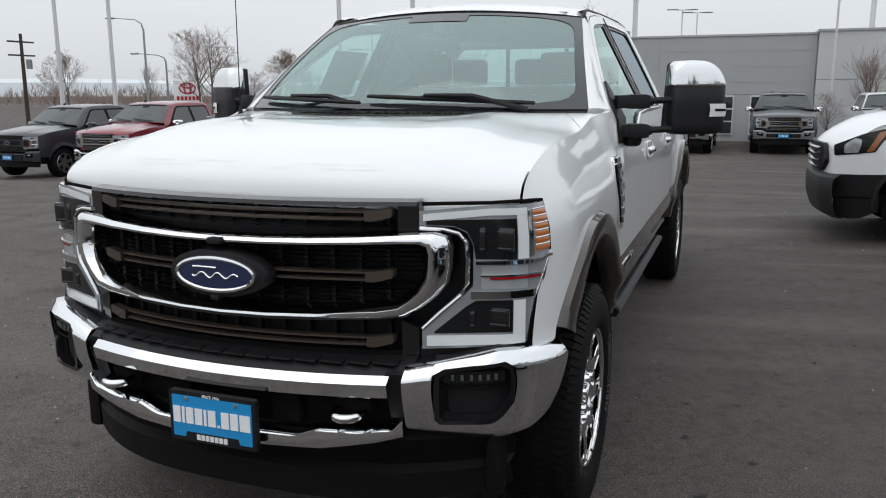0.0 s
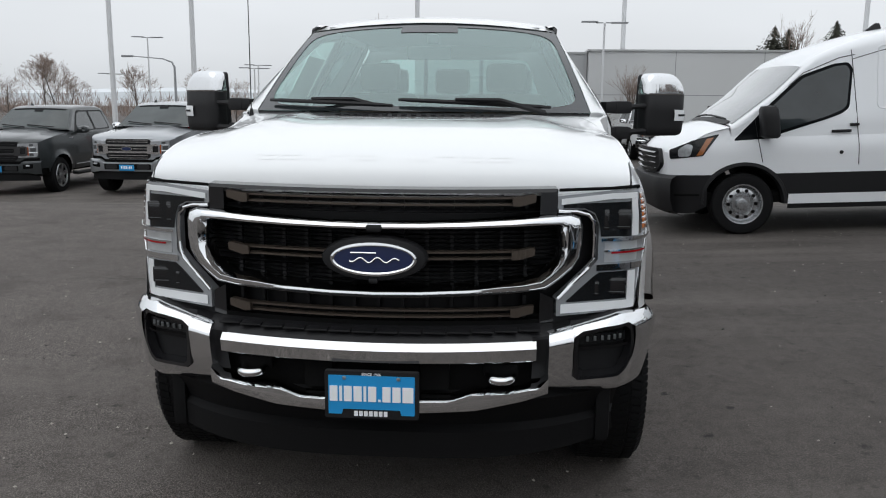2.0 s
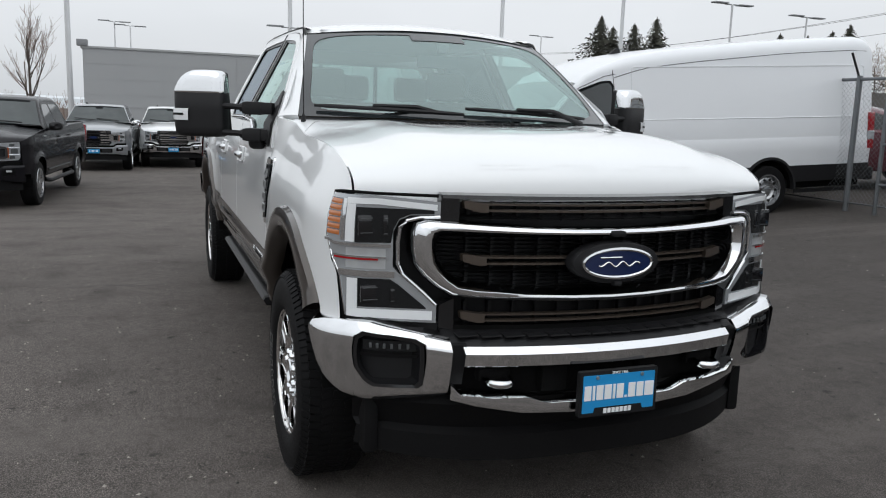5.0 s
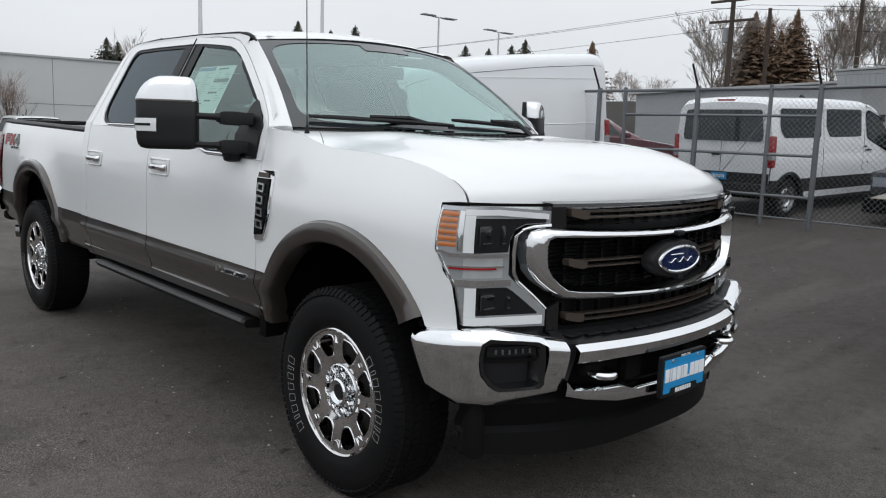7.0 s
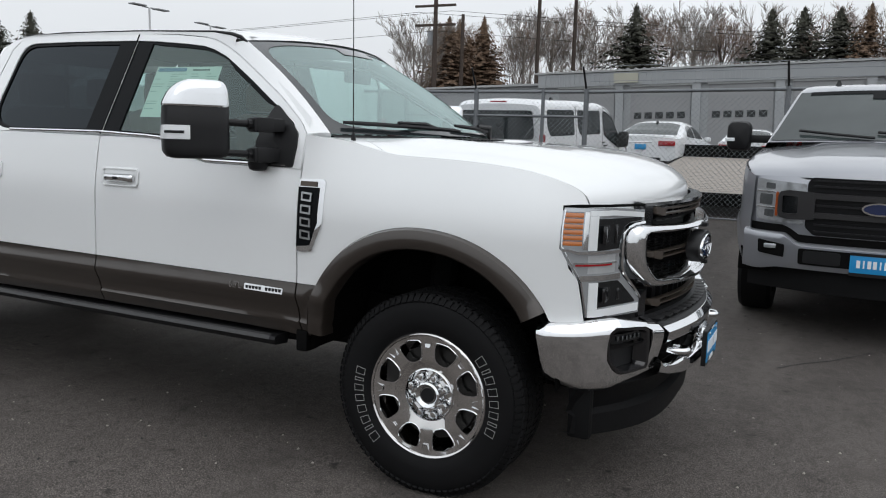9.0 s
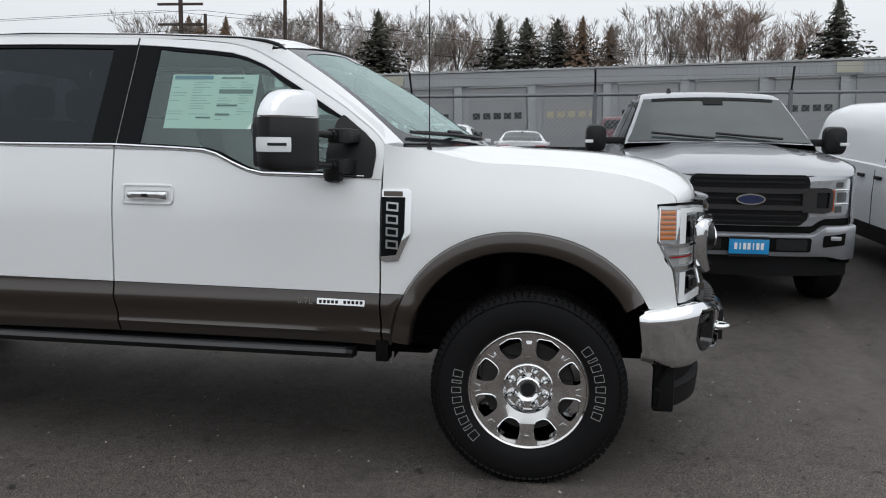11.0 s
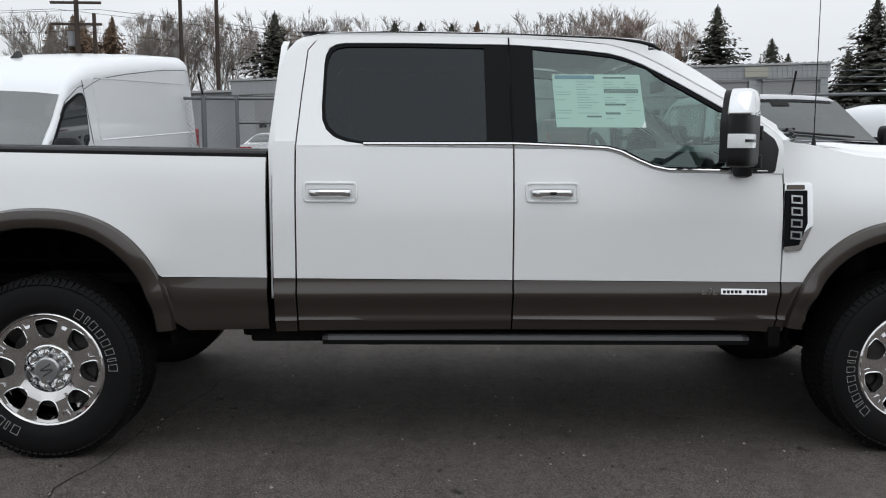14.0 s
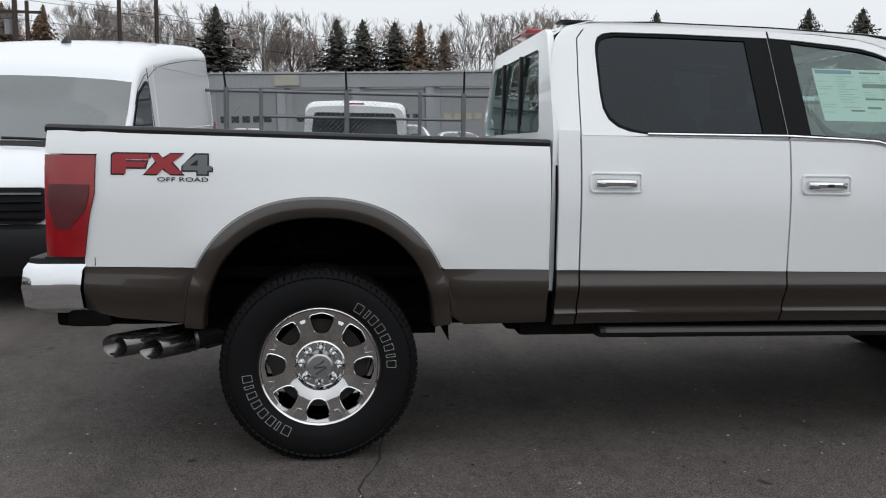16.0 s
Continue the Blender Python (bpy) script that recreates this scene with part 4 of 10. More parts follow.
# raised white bars in place of the maker's lettering
for c0 in (-14, 171):
    for k, wid in enumerate((6.6, 2.6, 5.6, 5.8, 5.2, 5.0, 2.6, 5.8)):
        a0 = c0 - 31.5 + (0, 8.6, 13.2, 20.8, 28.6, 35.8, 42.8, 47.4)[k] * 1.16
        bm = bmesh.new()
        rows = []
        for f in (0.0, 1.0):
            ring = []
            ia, ir = 0.42 * f, 0.0022 * f
            for r, a in ((0.292 + ir, a0 + ia), (0.292 + ir, a0 + wid * 0.5), (0.292 + ir, a0 + wid - ia), (0.313, a0 + wid - ia), (0.334 - ir, a0 + wid - ia), (0.334 - ir, a0 + wid * 0.5), (0.334 - ir, a0 + ia), (0.313, a0 + ia)):
                ring.append((-0.1375 - 0.0045 * min(1.0, (r - 0.285) / 0.035) - 0.0012, r * math.cos(radians(a)), r * math.sin(radians(a))))
            rows.append(ring + ring[:1])
        grid(bm, rows)
        part("sidewall_mark", bm, white_letter, tyre, "white outlined bar on the sidewall")
bm = bmesh.new()
lathe(bm, [(-0.110, 0.268), (-0.122, 0.268), (-0.126, 0.262), (-0.122, 0.256), (-0.10, 0.250), (-0.06, 0.238), (0.10, 0.232), (0.12, 0.262), (0.10, 0.262)], 64)
for f in [f for f in bm.faces if len(f.verts) > 10]:
    bm.faces.remove(f)
rim_ob = part("rim", bm, wheel_chrome, wheel, sharp=30)
bm = bmesh.new()
holes = []
for k in range(8):
    c = radians(45 * k + 22.5)
    q = []
    for r_, a_ in ((0.150, -8), (0.166, -12.5), (0.205, -14.2), (0.234, -13.2), (0.242, 0), (0.234, 13.2), (0.205, 14.2), (0.166, 12.5), (0.150, 8), (0.146, 0)):
        q.append((r_ * math.cos(c + radians(a_)), r_ * math.sin(c + radians(a_))))
    holes.append(rounded(q, 0.012, 2))
dish = lerp_table([(0, -0.090), (0.11, -0.094), (0.13, -0.103), (0.16, -0.108), (0.20, -0.111), (0.24, -0.113), (0.26, -0.118)])
spoke_at = lambda a, b, d: (dish(math.hypot(a, b)) + (-d), a, b)
plate(bm, ellipse(0, 0, 0.2535, 0.2535, 64), holes + [ellipse(0, 0, 0.108, 0.108, 40)], spoke_at, 0.055)
part("spokes", bm, wheel_chrome, rim_ob, sharp=30)
for q in holes:
    bm = bmesh.new()
    tube(bm, [spoke_at(a, b, 0.001) for a, b in q + q[:1]], 0.0028, 5)
    part("window_lip", bm, chrome, rim_ob)
# bright bevelled notches at the spoke ends
for k in range(8):
    c = radians(45 * k)
    bm = bmesh.new()
    q = [(0.208, -2.6), (0.244, -5.0), (0.247, 0), (0.244, 5.0), (0.208, 2.6)]
    pts = [(r_ * math.cos(c + radians(a_)), r_ * math.sin(c + radians(a_))) for r_, a_ in q]
    plate(bm, pts, [], lambda a, b, d: (dish(math.hypot(a, b)) - 0.0035 + 0.010 * (math.hypot(a, b) > 0.23) + d, a, b), 0.006)
    part("spoke_inlay", bm, chrome, rim_ob)
bm = bmesh.new()
lathe(bm, [(-0.060, 0.112), (-0.098, 0.112), (-0.101, 0.108), (-0.092, 0.104), (-0.066, 0.100)], 40)
for f in [f for f in bm.faces if len(f.verts) > 10]:
    bm.faces.remove(f)
part("hub_ring", bm, chrome, rim_ob)
bm = bmesh.new()
lathe(bm, [(-0.04, 0.14), (-0.045, 0.20), (-0.02, 0.205), (0.0, 0.20)], 40)
box(bm, (-0.05, 0.16, 0.06), (0.09, 0.10, 0.14), 0.02)
part("brake_disc", bm, mat("cast_iron", (0.022, 0.021, 0.020), 0.5, metal=0.5, var=0.2), wheel)
bm = bmesh.new()
lathe(bm, [(-0.03, 0.13), (-0.066, 0.106), (-0.070, 0.0)], 32)
part("hub_face", bm, wheel_chrome, rim_ob)
for k in range(8):
    c = radians(45 * k + 22.5)
    bm = bmesh.new()
    lathe(bm, [(-0.066, 0.021), (-0.080, 0.019), (-0.082, 0.0165), (-0.112, 0.0155), (-0.119, 0.011), (-0.121, 0.0)], 8, (0, 0.081 * math.cos(c), 0.081 * math.sin(c)))
    part("lug_nut", bm, chrome, rim_ob)
for y, nm in ((0.0, "front"), (4.064, "rear")):
    for s in (-1, 1):
        if y == 0.0 and s == -1:
            w = wheel
            m_ = pose(-0.868, 0, 0.425, 0, 0, 0)
            w.matrix_basis = m_
        else:
            w = copy_thing(wheel, pose(s * (0.868 if y == 0 else 0.858), y, 0.425, -20 if (y > 2 and s < 0) else 10, 0, 0 if s < 0 else 180))
        w.parent = truck
for w in [o for o in truck.children if o.name.startswith("wheel") and o.type == "EMPTY"]:
    rear = w.matrix_basis.translation.y > 2
    bm = bmesh.new()
    if rear:
        lathe(bm, [(-0.07, 0.060), (-0.112, 0.058), (-0.118, 0.050), (-0.119, 0.0)], 32)
        cap = part("centre_cap", bm, steel, w, "grey metal wheel cap with a dark mark")
        bm = bmesh.new()
        tube(bm, [(-0.1195, 0.026 * math.cos(a * 2.2), -0.024 + 0.048 * a / 4.5) for a in spaced(0, 4.5, 16)], 0.0035, 5)
        part("cap_mark", bm, black_gloss, cap)
    else:
        lathe(bm, [(-0.07, 0.060), (-0.112, 0.057), (-0.118, 0.050), (-0.112, 0.040), (-0.104, 0.034), (-0.104, 0.0)], 32)
        cap = part("centre_cap", bm, chrome, w, "open chrome wheel hub with a dark centre")
        bm = bmesh.new()
        lathe(bm, [(-0.105, 0.032), (-0.109, 0.030), (-0.109, 0.0)], 24)
        part("cap_mark", bm, black_plastic, cap)

# ---- the front of the white pickup ----


def face_at(s, z, d=0.0):
    """The front face in plan: s across, wrapping round the corner, d proud of it."""
    a = abs(s)
    if a <= 0.80:
        x, y, nx, ny = a, -0.87 + 0.29 * a * a, 0.0, -1.0
    else:
        t = (a - 0.80) / 0.32
        x, y = 0.80 + 0.145 * (1 - (1 - t) ** 2), -0.684 + 0.179 * t**1.3
        x += (side_x(-0.527, max(0.85, min(1.24, z))) - 0.949) * min(1.0, t)
        nx, ny = min(1, t * 1.1), -1 + min(0.8, t * 0.8)
    k = math.copysign(1, s)
    return (k * (x + nx * d), y + ny * d, z)


bm = bmesh.new()
columns(bm, spaced(-0.80, 0.80, 24), lambda s: 0.775, lambda s: 1.262, 2, lambda s, z: face_at(s, z, -0.075))
columns(bm, spaced(-0.60, 0.60, 16), lambda s: 1.250, lambda s: 1.262, 1, lambda s, z: (s, hood_at(s, 0)[1] + 0.02 - (1.262 - z) * 0, z))
grille = part("grille", bm, grille_black, truck, "black grille with bronze bars in a chrome frame")
bm = bmesh.new()
for z in spaced(0.935, 1.105, 12):
    for k in range(16):
        s0, s1 = -0.61 + 1.22 * k / 16, -0.61 + 1.22 * (k + 1) / 16
        a, b = face_at(s0, z, -0.045), face_at(s1, z, -0.045)
        grid(bm, [[(a[0], a[1], z), (b[0], b[1], z)], [(a[0], a[1] - 0.012, z + 0.004), (b[0], b[1] - 0.012, z + 0.004)], [(a[0], a[1], z + 0.006), (b[0], b[1], z + 0.006)]])
for x in spaced(-0.5, 0.5, 12):
    p = face_at(x, 1.02, -0.05)
    for z0, z1 in ((0.935, 1.105), (1.165, 1.228), (0.79, 0.880)):
        box(bm, (p[0], p[1], (z0 + z1) / 2), (0.012, 0.02, z1 - z0), 0)
tagged(part("grille_slats", bm, grille_black, grille), kind="stuff")
# three pairs of bronze bars with broad end paddles
for zc in (1.212, 1.030, 0.830):
    bm = bmesh.new()
    for dz in (0.010, -0.012):
        rows = []
        for s in spaced(-0.50, 0.50, 20):
            rows.append([face_at(s, zc + dz - 0.005, -0.016), face_at(s, zc + dz - 0.0035, 0.0), face_at(s, zc + dz + 0.0025, 0.0), face_at(s, zc + dz + 0.005, -0.02)])
        grid(bm, rows)
    part("grille_bar", bm, bronze, grille, "pair of thin bronze bars")
    for k in (-1, 1):
        bm = bmesh.new()
        out = rounded([(k * 0.452, zc - 0.016), (k * 0.475, zc - 0.018), (k * 0.530, zc - 0.004), (k * 0.532, zc + 0.020), (k * 0.520, zc + 0.022), (k * 0.47, zc + 0.015), (k * 0.452, zc + 0.014)], 0.003, 2)
        plate(bm, out, [], lambda a, b, d: face_at(a, b, 0.012 + d), 0.03)
        part("bar_paddle", bm, bronze, grille)
    bm = bmesh.new()
    rows = []
    for s in spaced(-0.585, 0.585, 20):
        rows.append([face_at(s, zc - 0.045, -0.05), face_at(s, zc - 0.038, -0.02), face_at(s, zc - 0.030, -0.05)])
    grid(bm, rows)
    part("grille_lip", bm, grille_black, grille)
# upper black surround
bm = bmesh.new()
rows = []
for s in spaced(-0.60, 0.60, 24):
    rows.append([face_at(s, 1.236, -0.03), face_at(s, 1.240, 0.006), face_at(s, 1.252, 0.004), face_at(s, 1.256, -0.05)])
grid(bm, rows)
for k in (-1, 1):
    plate(bm, [(k * 0.545, 1.165), (k * 0.604, 1.165), (k * 0.604, 1.250), (k * 0.545, 1.250)], [], lambda a, b, d: face_at(a, b, 0.004 + d), 0.04)
    plate(bm, [(k * 0.552, 0.785), (k * 0.60, 0.79), (k * 0.60, 0.87), (k * 0.552, 0.895)], [], lambda a, b, d: face_at(a, b, 0.0 + d), 0.04)
part("grille_surround", bm, black_gloss, grille)

# chrome frame
fo = [(0, 1.146), (0.15, 1.147), (0.3, 1.151), (0.45, 1.157), (0.57, 1.164), (0.655, 1.166), (0.686, 1.155), (0.697, 1.125), (0.696, 1.06), (0.688, 1.015), (0.662, 0.975), (0.62, 0.938), (0.575, 0.908), (0.5, 0.899), (0.40, 0.895), (0.27, 0.891), (0.15, 0.888), (0, 0.886)]
fi = [(0, 1.112), (0.15, 1.113), (0.3, 1.114), (0.45, 1.116), (0.56, 1.117), (0.590, 1.116), (0.604, 1.108), (0.608, 1.09), (0.608, 1.06), (0.605, 1.03), (0.590, 1.003), (0.566, 0.978), (0.54, 0.960), (0.485, 0.950), (0.42, 0.946), (0.36, 0.936), (0.15, 0.929), (0, 0.927)]
bm = bmesh.new()
for k in (-1, 1):
    rows = []
    for (ax, az), (bx_, bz) in zip(fo, fi):
        row = []
        for f, d in ((0.0, -0.06), (0.0, 0.0), (0.05, 0.022), (0.16, 0.036), (0.45, 0.044), (0.62, 0.042), (0.86, 0.018), (1.0, -0.005), (1.0, -0.05)):
            row.append(face_at(k * (ax + (bx_ - ax) * f), az + (bz - az) * f, d))
        rows.append(row)
    grid(bm, rows)
bmesh.ops.remove_doubles(bm, verts=bm.verts[:], dist=0.0005)
part("grille_frame", bm, chrome, grille, "broad chrome grille frame", sharp=45)
# camera pod under the top bar, and the oval badge, its script a plain stroke
em = lambda a, b, d: (a, -0.915 + 0.25 * a * a - d, b)
bm = bmesh.new()
rows = []
for f, d in ((1.0, -0.04), (1.0, 0.0), (0.96, 0.012), (0.86, 0.014), (0.0, 0.014)):
    rows.append([em(0.176 * f * math.cos(t), 1.027 + 0.074 * f * math.sin(t), d) for t in spaced(0, 2 * math.pi, 40)])
grid(bm, rows)
badge = part("oval_badge", bm, black_plastic, grille, "blue oval badge with a chrome ring", sharp=50)
bm = bmesh.new()
rows = []
for f, d in ((0.145, 0.012), (0.143, 0.022), (0.136, 0.024), (0.131, 0.020)):
    rows.append([em(f * math.cos(t), 1.027 + (f - 0.087) * math.sin(t), d) for t in spaced(0, 2 * math.pi, 40)])
grid(bm, rows)
part("badge_ring", bm, chrome, badge)
bm = bmesh.new()
plate(bm, ellipse(0, 1.027, 0.133, 0.046, 40), [], lambda a, b, d: em(a, b, 0.018))
part("badge_field", bm, blue_enamel, badge)
bm = bmesh.new()
tube(bm, [em(x, 1.024 + 0.009 * math.sin(x * 110) * (1 - 0.3 * abs(x) / 0.08), 0.020) for x in spaced(-0.08, 0.085, 40)], 0.0026, 5)
tube(bm, [em(x, 1.048 - 0.12 * (x + 0.03) ** 2, 0.020) for x in spaced(-0.075, 0.01, 8)], 0.0028, 5)
part("badge_stroke", bm, chrome, badge)
bm = bmesh.new()
box(bm, (0.0, -0.905, 1.128), (0.05, 0.05, 0.02), 0.006)
part("camera_pod", bm, black_plastic, grille)
bm = bmesh.new()
box(bm, (0.0, -0.925, 0.955), (0.03, 0.03, 0.018), 0.006)
part("washer_jet", bm, black_plastic, grille)

# headlamps
lamp_cell_m = mat("fog_lens", (0.16, 0.17, 0.175), 0.15, metal=0.6, var=0.3, vscale=60)
hi_c = lerp_table([(0.605, 1.226), (0.70, 1.234), (0.80, 1.242), (1.09, 1.240)])
lo_top = lerp_table([(0.605, 1.184), (0.70, 1.178), (0.735, 1.160), (0.752, 1.12)])
lo_bot = lerp_table([(0.61, 0.808), (0.80, 0.812), (0.936, 0.822), (0.969, 0.951), (1.085, 1.085)])
hi_bot = lerp_table([(0.61, 0.868), (0.735, 0.978), (0.752, 1.0)])
for k in (-1, 1):
    on_face = lambda d: (lambda s, z: face_at(k * s, z, d))
    bm = bmesh.new()
    columns(bm, [0.605, 0.62, 0.66, 0.70, 0.72, 0.735, 0.745, 0.752], lo_top, hi_c, 3, on_face(0.004))
    columns(bm, [0.61, 0.64, 0.68, 0.72, 0.752], lo_bot, hi_bot, 4, on_face(0.004))
    columns(bm, [0.752, 0.78, 0.80, 0.84, 0.88, 0.92, 0.936, 0.95, 0.969, 1.0, 1.03, 1.06, 1.082], lo_bot, hi_c, 12, on_face(0.004))
    rim = [e for e in bm.edges if e.is_boundary]
    ex = bmesh.ops.extrude_edge_only(bm, edges=rim)
    for v in (g for g in ex["geom"] if isinstance(g, bmesh.types.BMVert)):
        v.co.y += 0.05
        v.co.x -= k * 0.012
    lamp = part("headlamp", bm, lamp_silver, truck, "clear headlamp with black chambers and amber marker", sharp=40)

    def strip(nm, cols, lo, hi, m_, d, label="", n_=2):
        bm = bmesh.new()
        columns(bm, cols, lo, hi, n_, on_face(d))
        rim = [e for e in bm.edges if e.is_boundary]
        ex = bmesh.ops.extrude_edge_only(bm, edges=rim)
        for v in (g for g in ex["geom"] if isinstance(g, bmesh.types.BMVert)):
            v.co.y += 0.004
        return part(nm, bm, m_, lamp, label)

    # black chambers: the upper one runs out to a tongue beside the grille
    up_lo = lerp_table([(0.625, 1.186), (0.70, 1.182), (0.735, 1.166), (0.752, 1.13), (0.760, 1.082), (0.90, 1.078)])
    strip("upper_chamber", [0.625, 0.66, 0.70, 0.72, 0.735, 0.745, 0.752, 0.76, 0.78, 0.80, 0.82, 0.85, 0.875, 0.89], up_lo, lambda s: 1.197 + 0.004 * s, lamp_black, 0.0075, n_=4)
    low_hi = lerp_table([(0.645, 0.862), (0.735, 0.940), (0.76, 0.956), (0.90, 0.956)])
    strip("lower_chamber", [0.645, 0.69, 0.735, 0.76, 0.80, 0.84, 0.875], lambda s: 0.857, low_hi, lamp_black, 0.0075, n_=4)
    for z, s_, w, h in ((1.140, 0.838, 0.070, 0.070), (1.140, 0.778, 0.018, 0.074), (0.905, 0.820, 0.080, 0.058), (0.900, 0.752, 0.016, 0.050)):
        bm = bmesh.new()
        c = face_at(k * s_, z, 0.006)
        box(bm, c, (w, 0.012, h), 0.005)
        lens = part("projector_lens", bm, black_gloss, lamp)
        for e in (-0.36, 0.36):
            bm = bmesh.new()
            box(bm, (c[0], c[1] - 0.006, c[2] + e * h), (w * 0.8, 0.004, 0.003), 0)
            part("lens_line", bm, lamp_cell_m, lens)
    # white light guides: a bracket over and beside each chamber
    arm = "white light-guide bracket"
    strip("light_guide", [0.617, 0.66, 0.70, 0.75, 0.80, 0.85, 0.89, 0.94], lambda s: hi_c(s) - 0.030, lambda s: hi_c(s) - 0.010, lamp_white, 0.010, arm)
    strip("light_guide", [0.894, 0.915, 0.938], lambda s: 1.080, lambda s: hi_c(s) - 0.0305, lamp_white, 0.010, arm)
    strip("light_guide", [0.878, 0.90, 0.925], lambda s: 0.8505, lambda s: 0.955, lamp_white, 0.010, arm)
    strip("light_guide", [0.625, 0.70, 0.78, 0.84, 0.88, 0.925], lambda s: 0.818 + 0.008 * (s - 0.6), lambda s: 0.850, lamp_white, 0.010, arm)
    # bright ledges between the chambers
    strip("bright_ledge", [0.762, 0.80, 0.84, 0.88, 0.92, 0.96, 1.0, 1.04, 1.07], lambda s: 1.066 + 0.010 * (s > 1.0), lambda s: 1.077 + 0.008 * (s > 1.0), chrome, 0.016)
    strip("bright_ledge", [0.748, 0.78, 0.82, 0.86, 0.90, 0.94, 0.97], lambda s: 0.962, lambda s: 0.984, chrome, 0.011)
    strip("reflector_pan", [0.775, 0.82, 0.86, 0.90, 0.935], lambda s: 0.990, lambda s: 1.060, clear_lens, 0.006)
    strip("red_reflector", [0.80, 0.84, 0.88, 0.94, 1.0], lambda s: 1.020, lambda s: 1.027, red_lens, 0.012)
    strip("chrome_line", [0.775, 0.84, 0.88, 0.94, 1.01], lambda s: 1.0285, lambda s: 1.0335, chrome, 0.012)
    strip("corner_frame", [0.944, 0.955, 0.964], lambda s: 1.085, lambda s: 1.226, chrome, 0.008)
    for j in range(6):
        z0 = 1.098 + 0.0215 * j
        bm = bmesh.new()
        rows = []
        for s in (0.974, 1.0, 1.03, 1.055, 1.076):
            rows.append([face_at(k * s, z0, 0.0045), face_at(k * s, z0 + 0.004, 0.0062), face_at(k * s, z0 + 0.011, 0.0062), face_at(k * s, z0 + 0.0165, 0.0045)])
        grid(bm, rows)
        part("amber_rib", bm, amber, lamp, "amber rib of the side marker")
        bm = bmesh.new()
        tube(bm, [face_at(k * s, z0 + 0.019, 0.005) for s in (0.974, 1.0, 1.03, 1.055, 1.076)], 0.0020, 5)
        part("marker_line", bm, chrome, lamp)
    bm = bmesh.new()
    tube(bm, [face_at(k * s, z, 0.006) for s, z in ((0.606, 1.176), (0.67, 1.172), (0.712, 1.160), (0.733, 1.135), (0.738, 1.08), (0.736, 1.01), (0.72, 0.975), (0.66, 0.92), (0.612, 0.872))], 0.007, 8)
    part("lamp_bead", bm, chrome, lamp)
    # clear outer edge, and the dark gap round it
    bm = bmesh.new()
    tube(bm, [face_at(k * s, z, 0.004) for s, z in ((1.076, 1.232), (1.080, 1.16), (1.078, 1.092), (1.02, 1.022), (0.966, 0.957), (0.950, 0.89), (0.934, 0.830))], 0.004, 6)
    part("lamp_edge", bm, chrome, lamp)
    bm = bmesh.new()
    tube(bm, [face_at(k * s, z, -0.002) for s, z in ((0.61, 1.246), (0.80, 1.248), (1.0, 1.248), (1.086, 1.244), (1.0905, 1.16), (1.089, 1.083), (1.03, 1.012), (0.975, 0.950), (0.960, 0.89), (0.945, 0.812))], 0.006, 6)
    part("lamp_seal", bm, under_black, lamp)
    bm = bmesh.new()
    columns(bm, [0.60, 0.70, 0.80, 0.88, 0.95, 1.02, 1.06], lambda s: 0.77, lambda s: 0.81 if s < 0.9 else 0.82, 2, on_face(-0.012))
    part("lamp_filler", bm, black_plastic, lamp)


# ---- front bumper ----
def bump_at(s, z, d=0.0):
    a = abs(s)
    if a <= 0.78:
        x, y, nx, ny = a, -0.945 + 0.25 * a * a, 0.0, -1.0
    else:
        t = (a - 0.78) / 0.44
        x, y = 0.78 + 0.205 * (1 - (1 - t) ** 2), -0.793 + 0.328 * t**1.25
        nx, ny = min(1, t * 1.2), -1 + min(1.0, t * 0.9)
    k = math.copysign(1, s)
    return (k * (x + nx * d), y + ny * d, z)


top_w = lerp_table([(0.585, 0.768), (0.70, 0.790), (0.85, 0.818), (0.95, 0.814), (1.08, 0.803), (1.15, 0.798), (1.19, 0.794)])
bot_w = lerp_table([(0.585, 0.560), (0.70, 0.548), (0.85, 0.535), (1.0, 0.532), (1.19, 0.565)])
hole_t = lerp_table([(0.667, 0.70), (0.670, 0.755), (0.700, 0.772), (0.78, 0.783), (0.88, 0.790), (0.913, 0.772), (0.920, 0.735)])
hole_b = lerp_table([(0.667, 0.69), (0.670, 0.612), (0.686, 0.598), (0.84, 0.598), (0.875, 0.614), (0.913, 0.66), (0.920, 0.70)])


def bulge(s, z):
    """The bumper's section: a bright slanting lip over a face that leans in towards the ground."""
    a, b = bot_w(abs(s)), top_w(abs(s))
    f = (z - a) / (b - a)
    g = max(0.0, (0.80 - f) / 0.80)
    k = 1 - 0.032 * max(0.0, (abs(s) - 1.0) / 0.19) * g
    return bump_at(s * k, z, 0.014 - 0.042 * g**1.4 - 0.025 * max(0, g - 0.88) / 0.12 - 0.034 * max(0, (f - 0.84) / 0.16) ** 1.3)


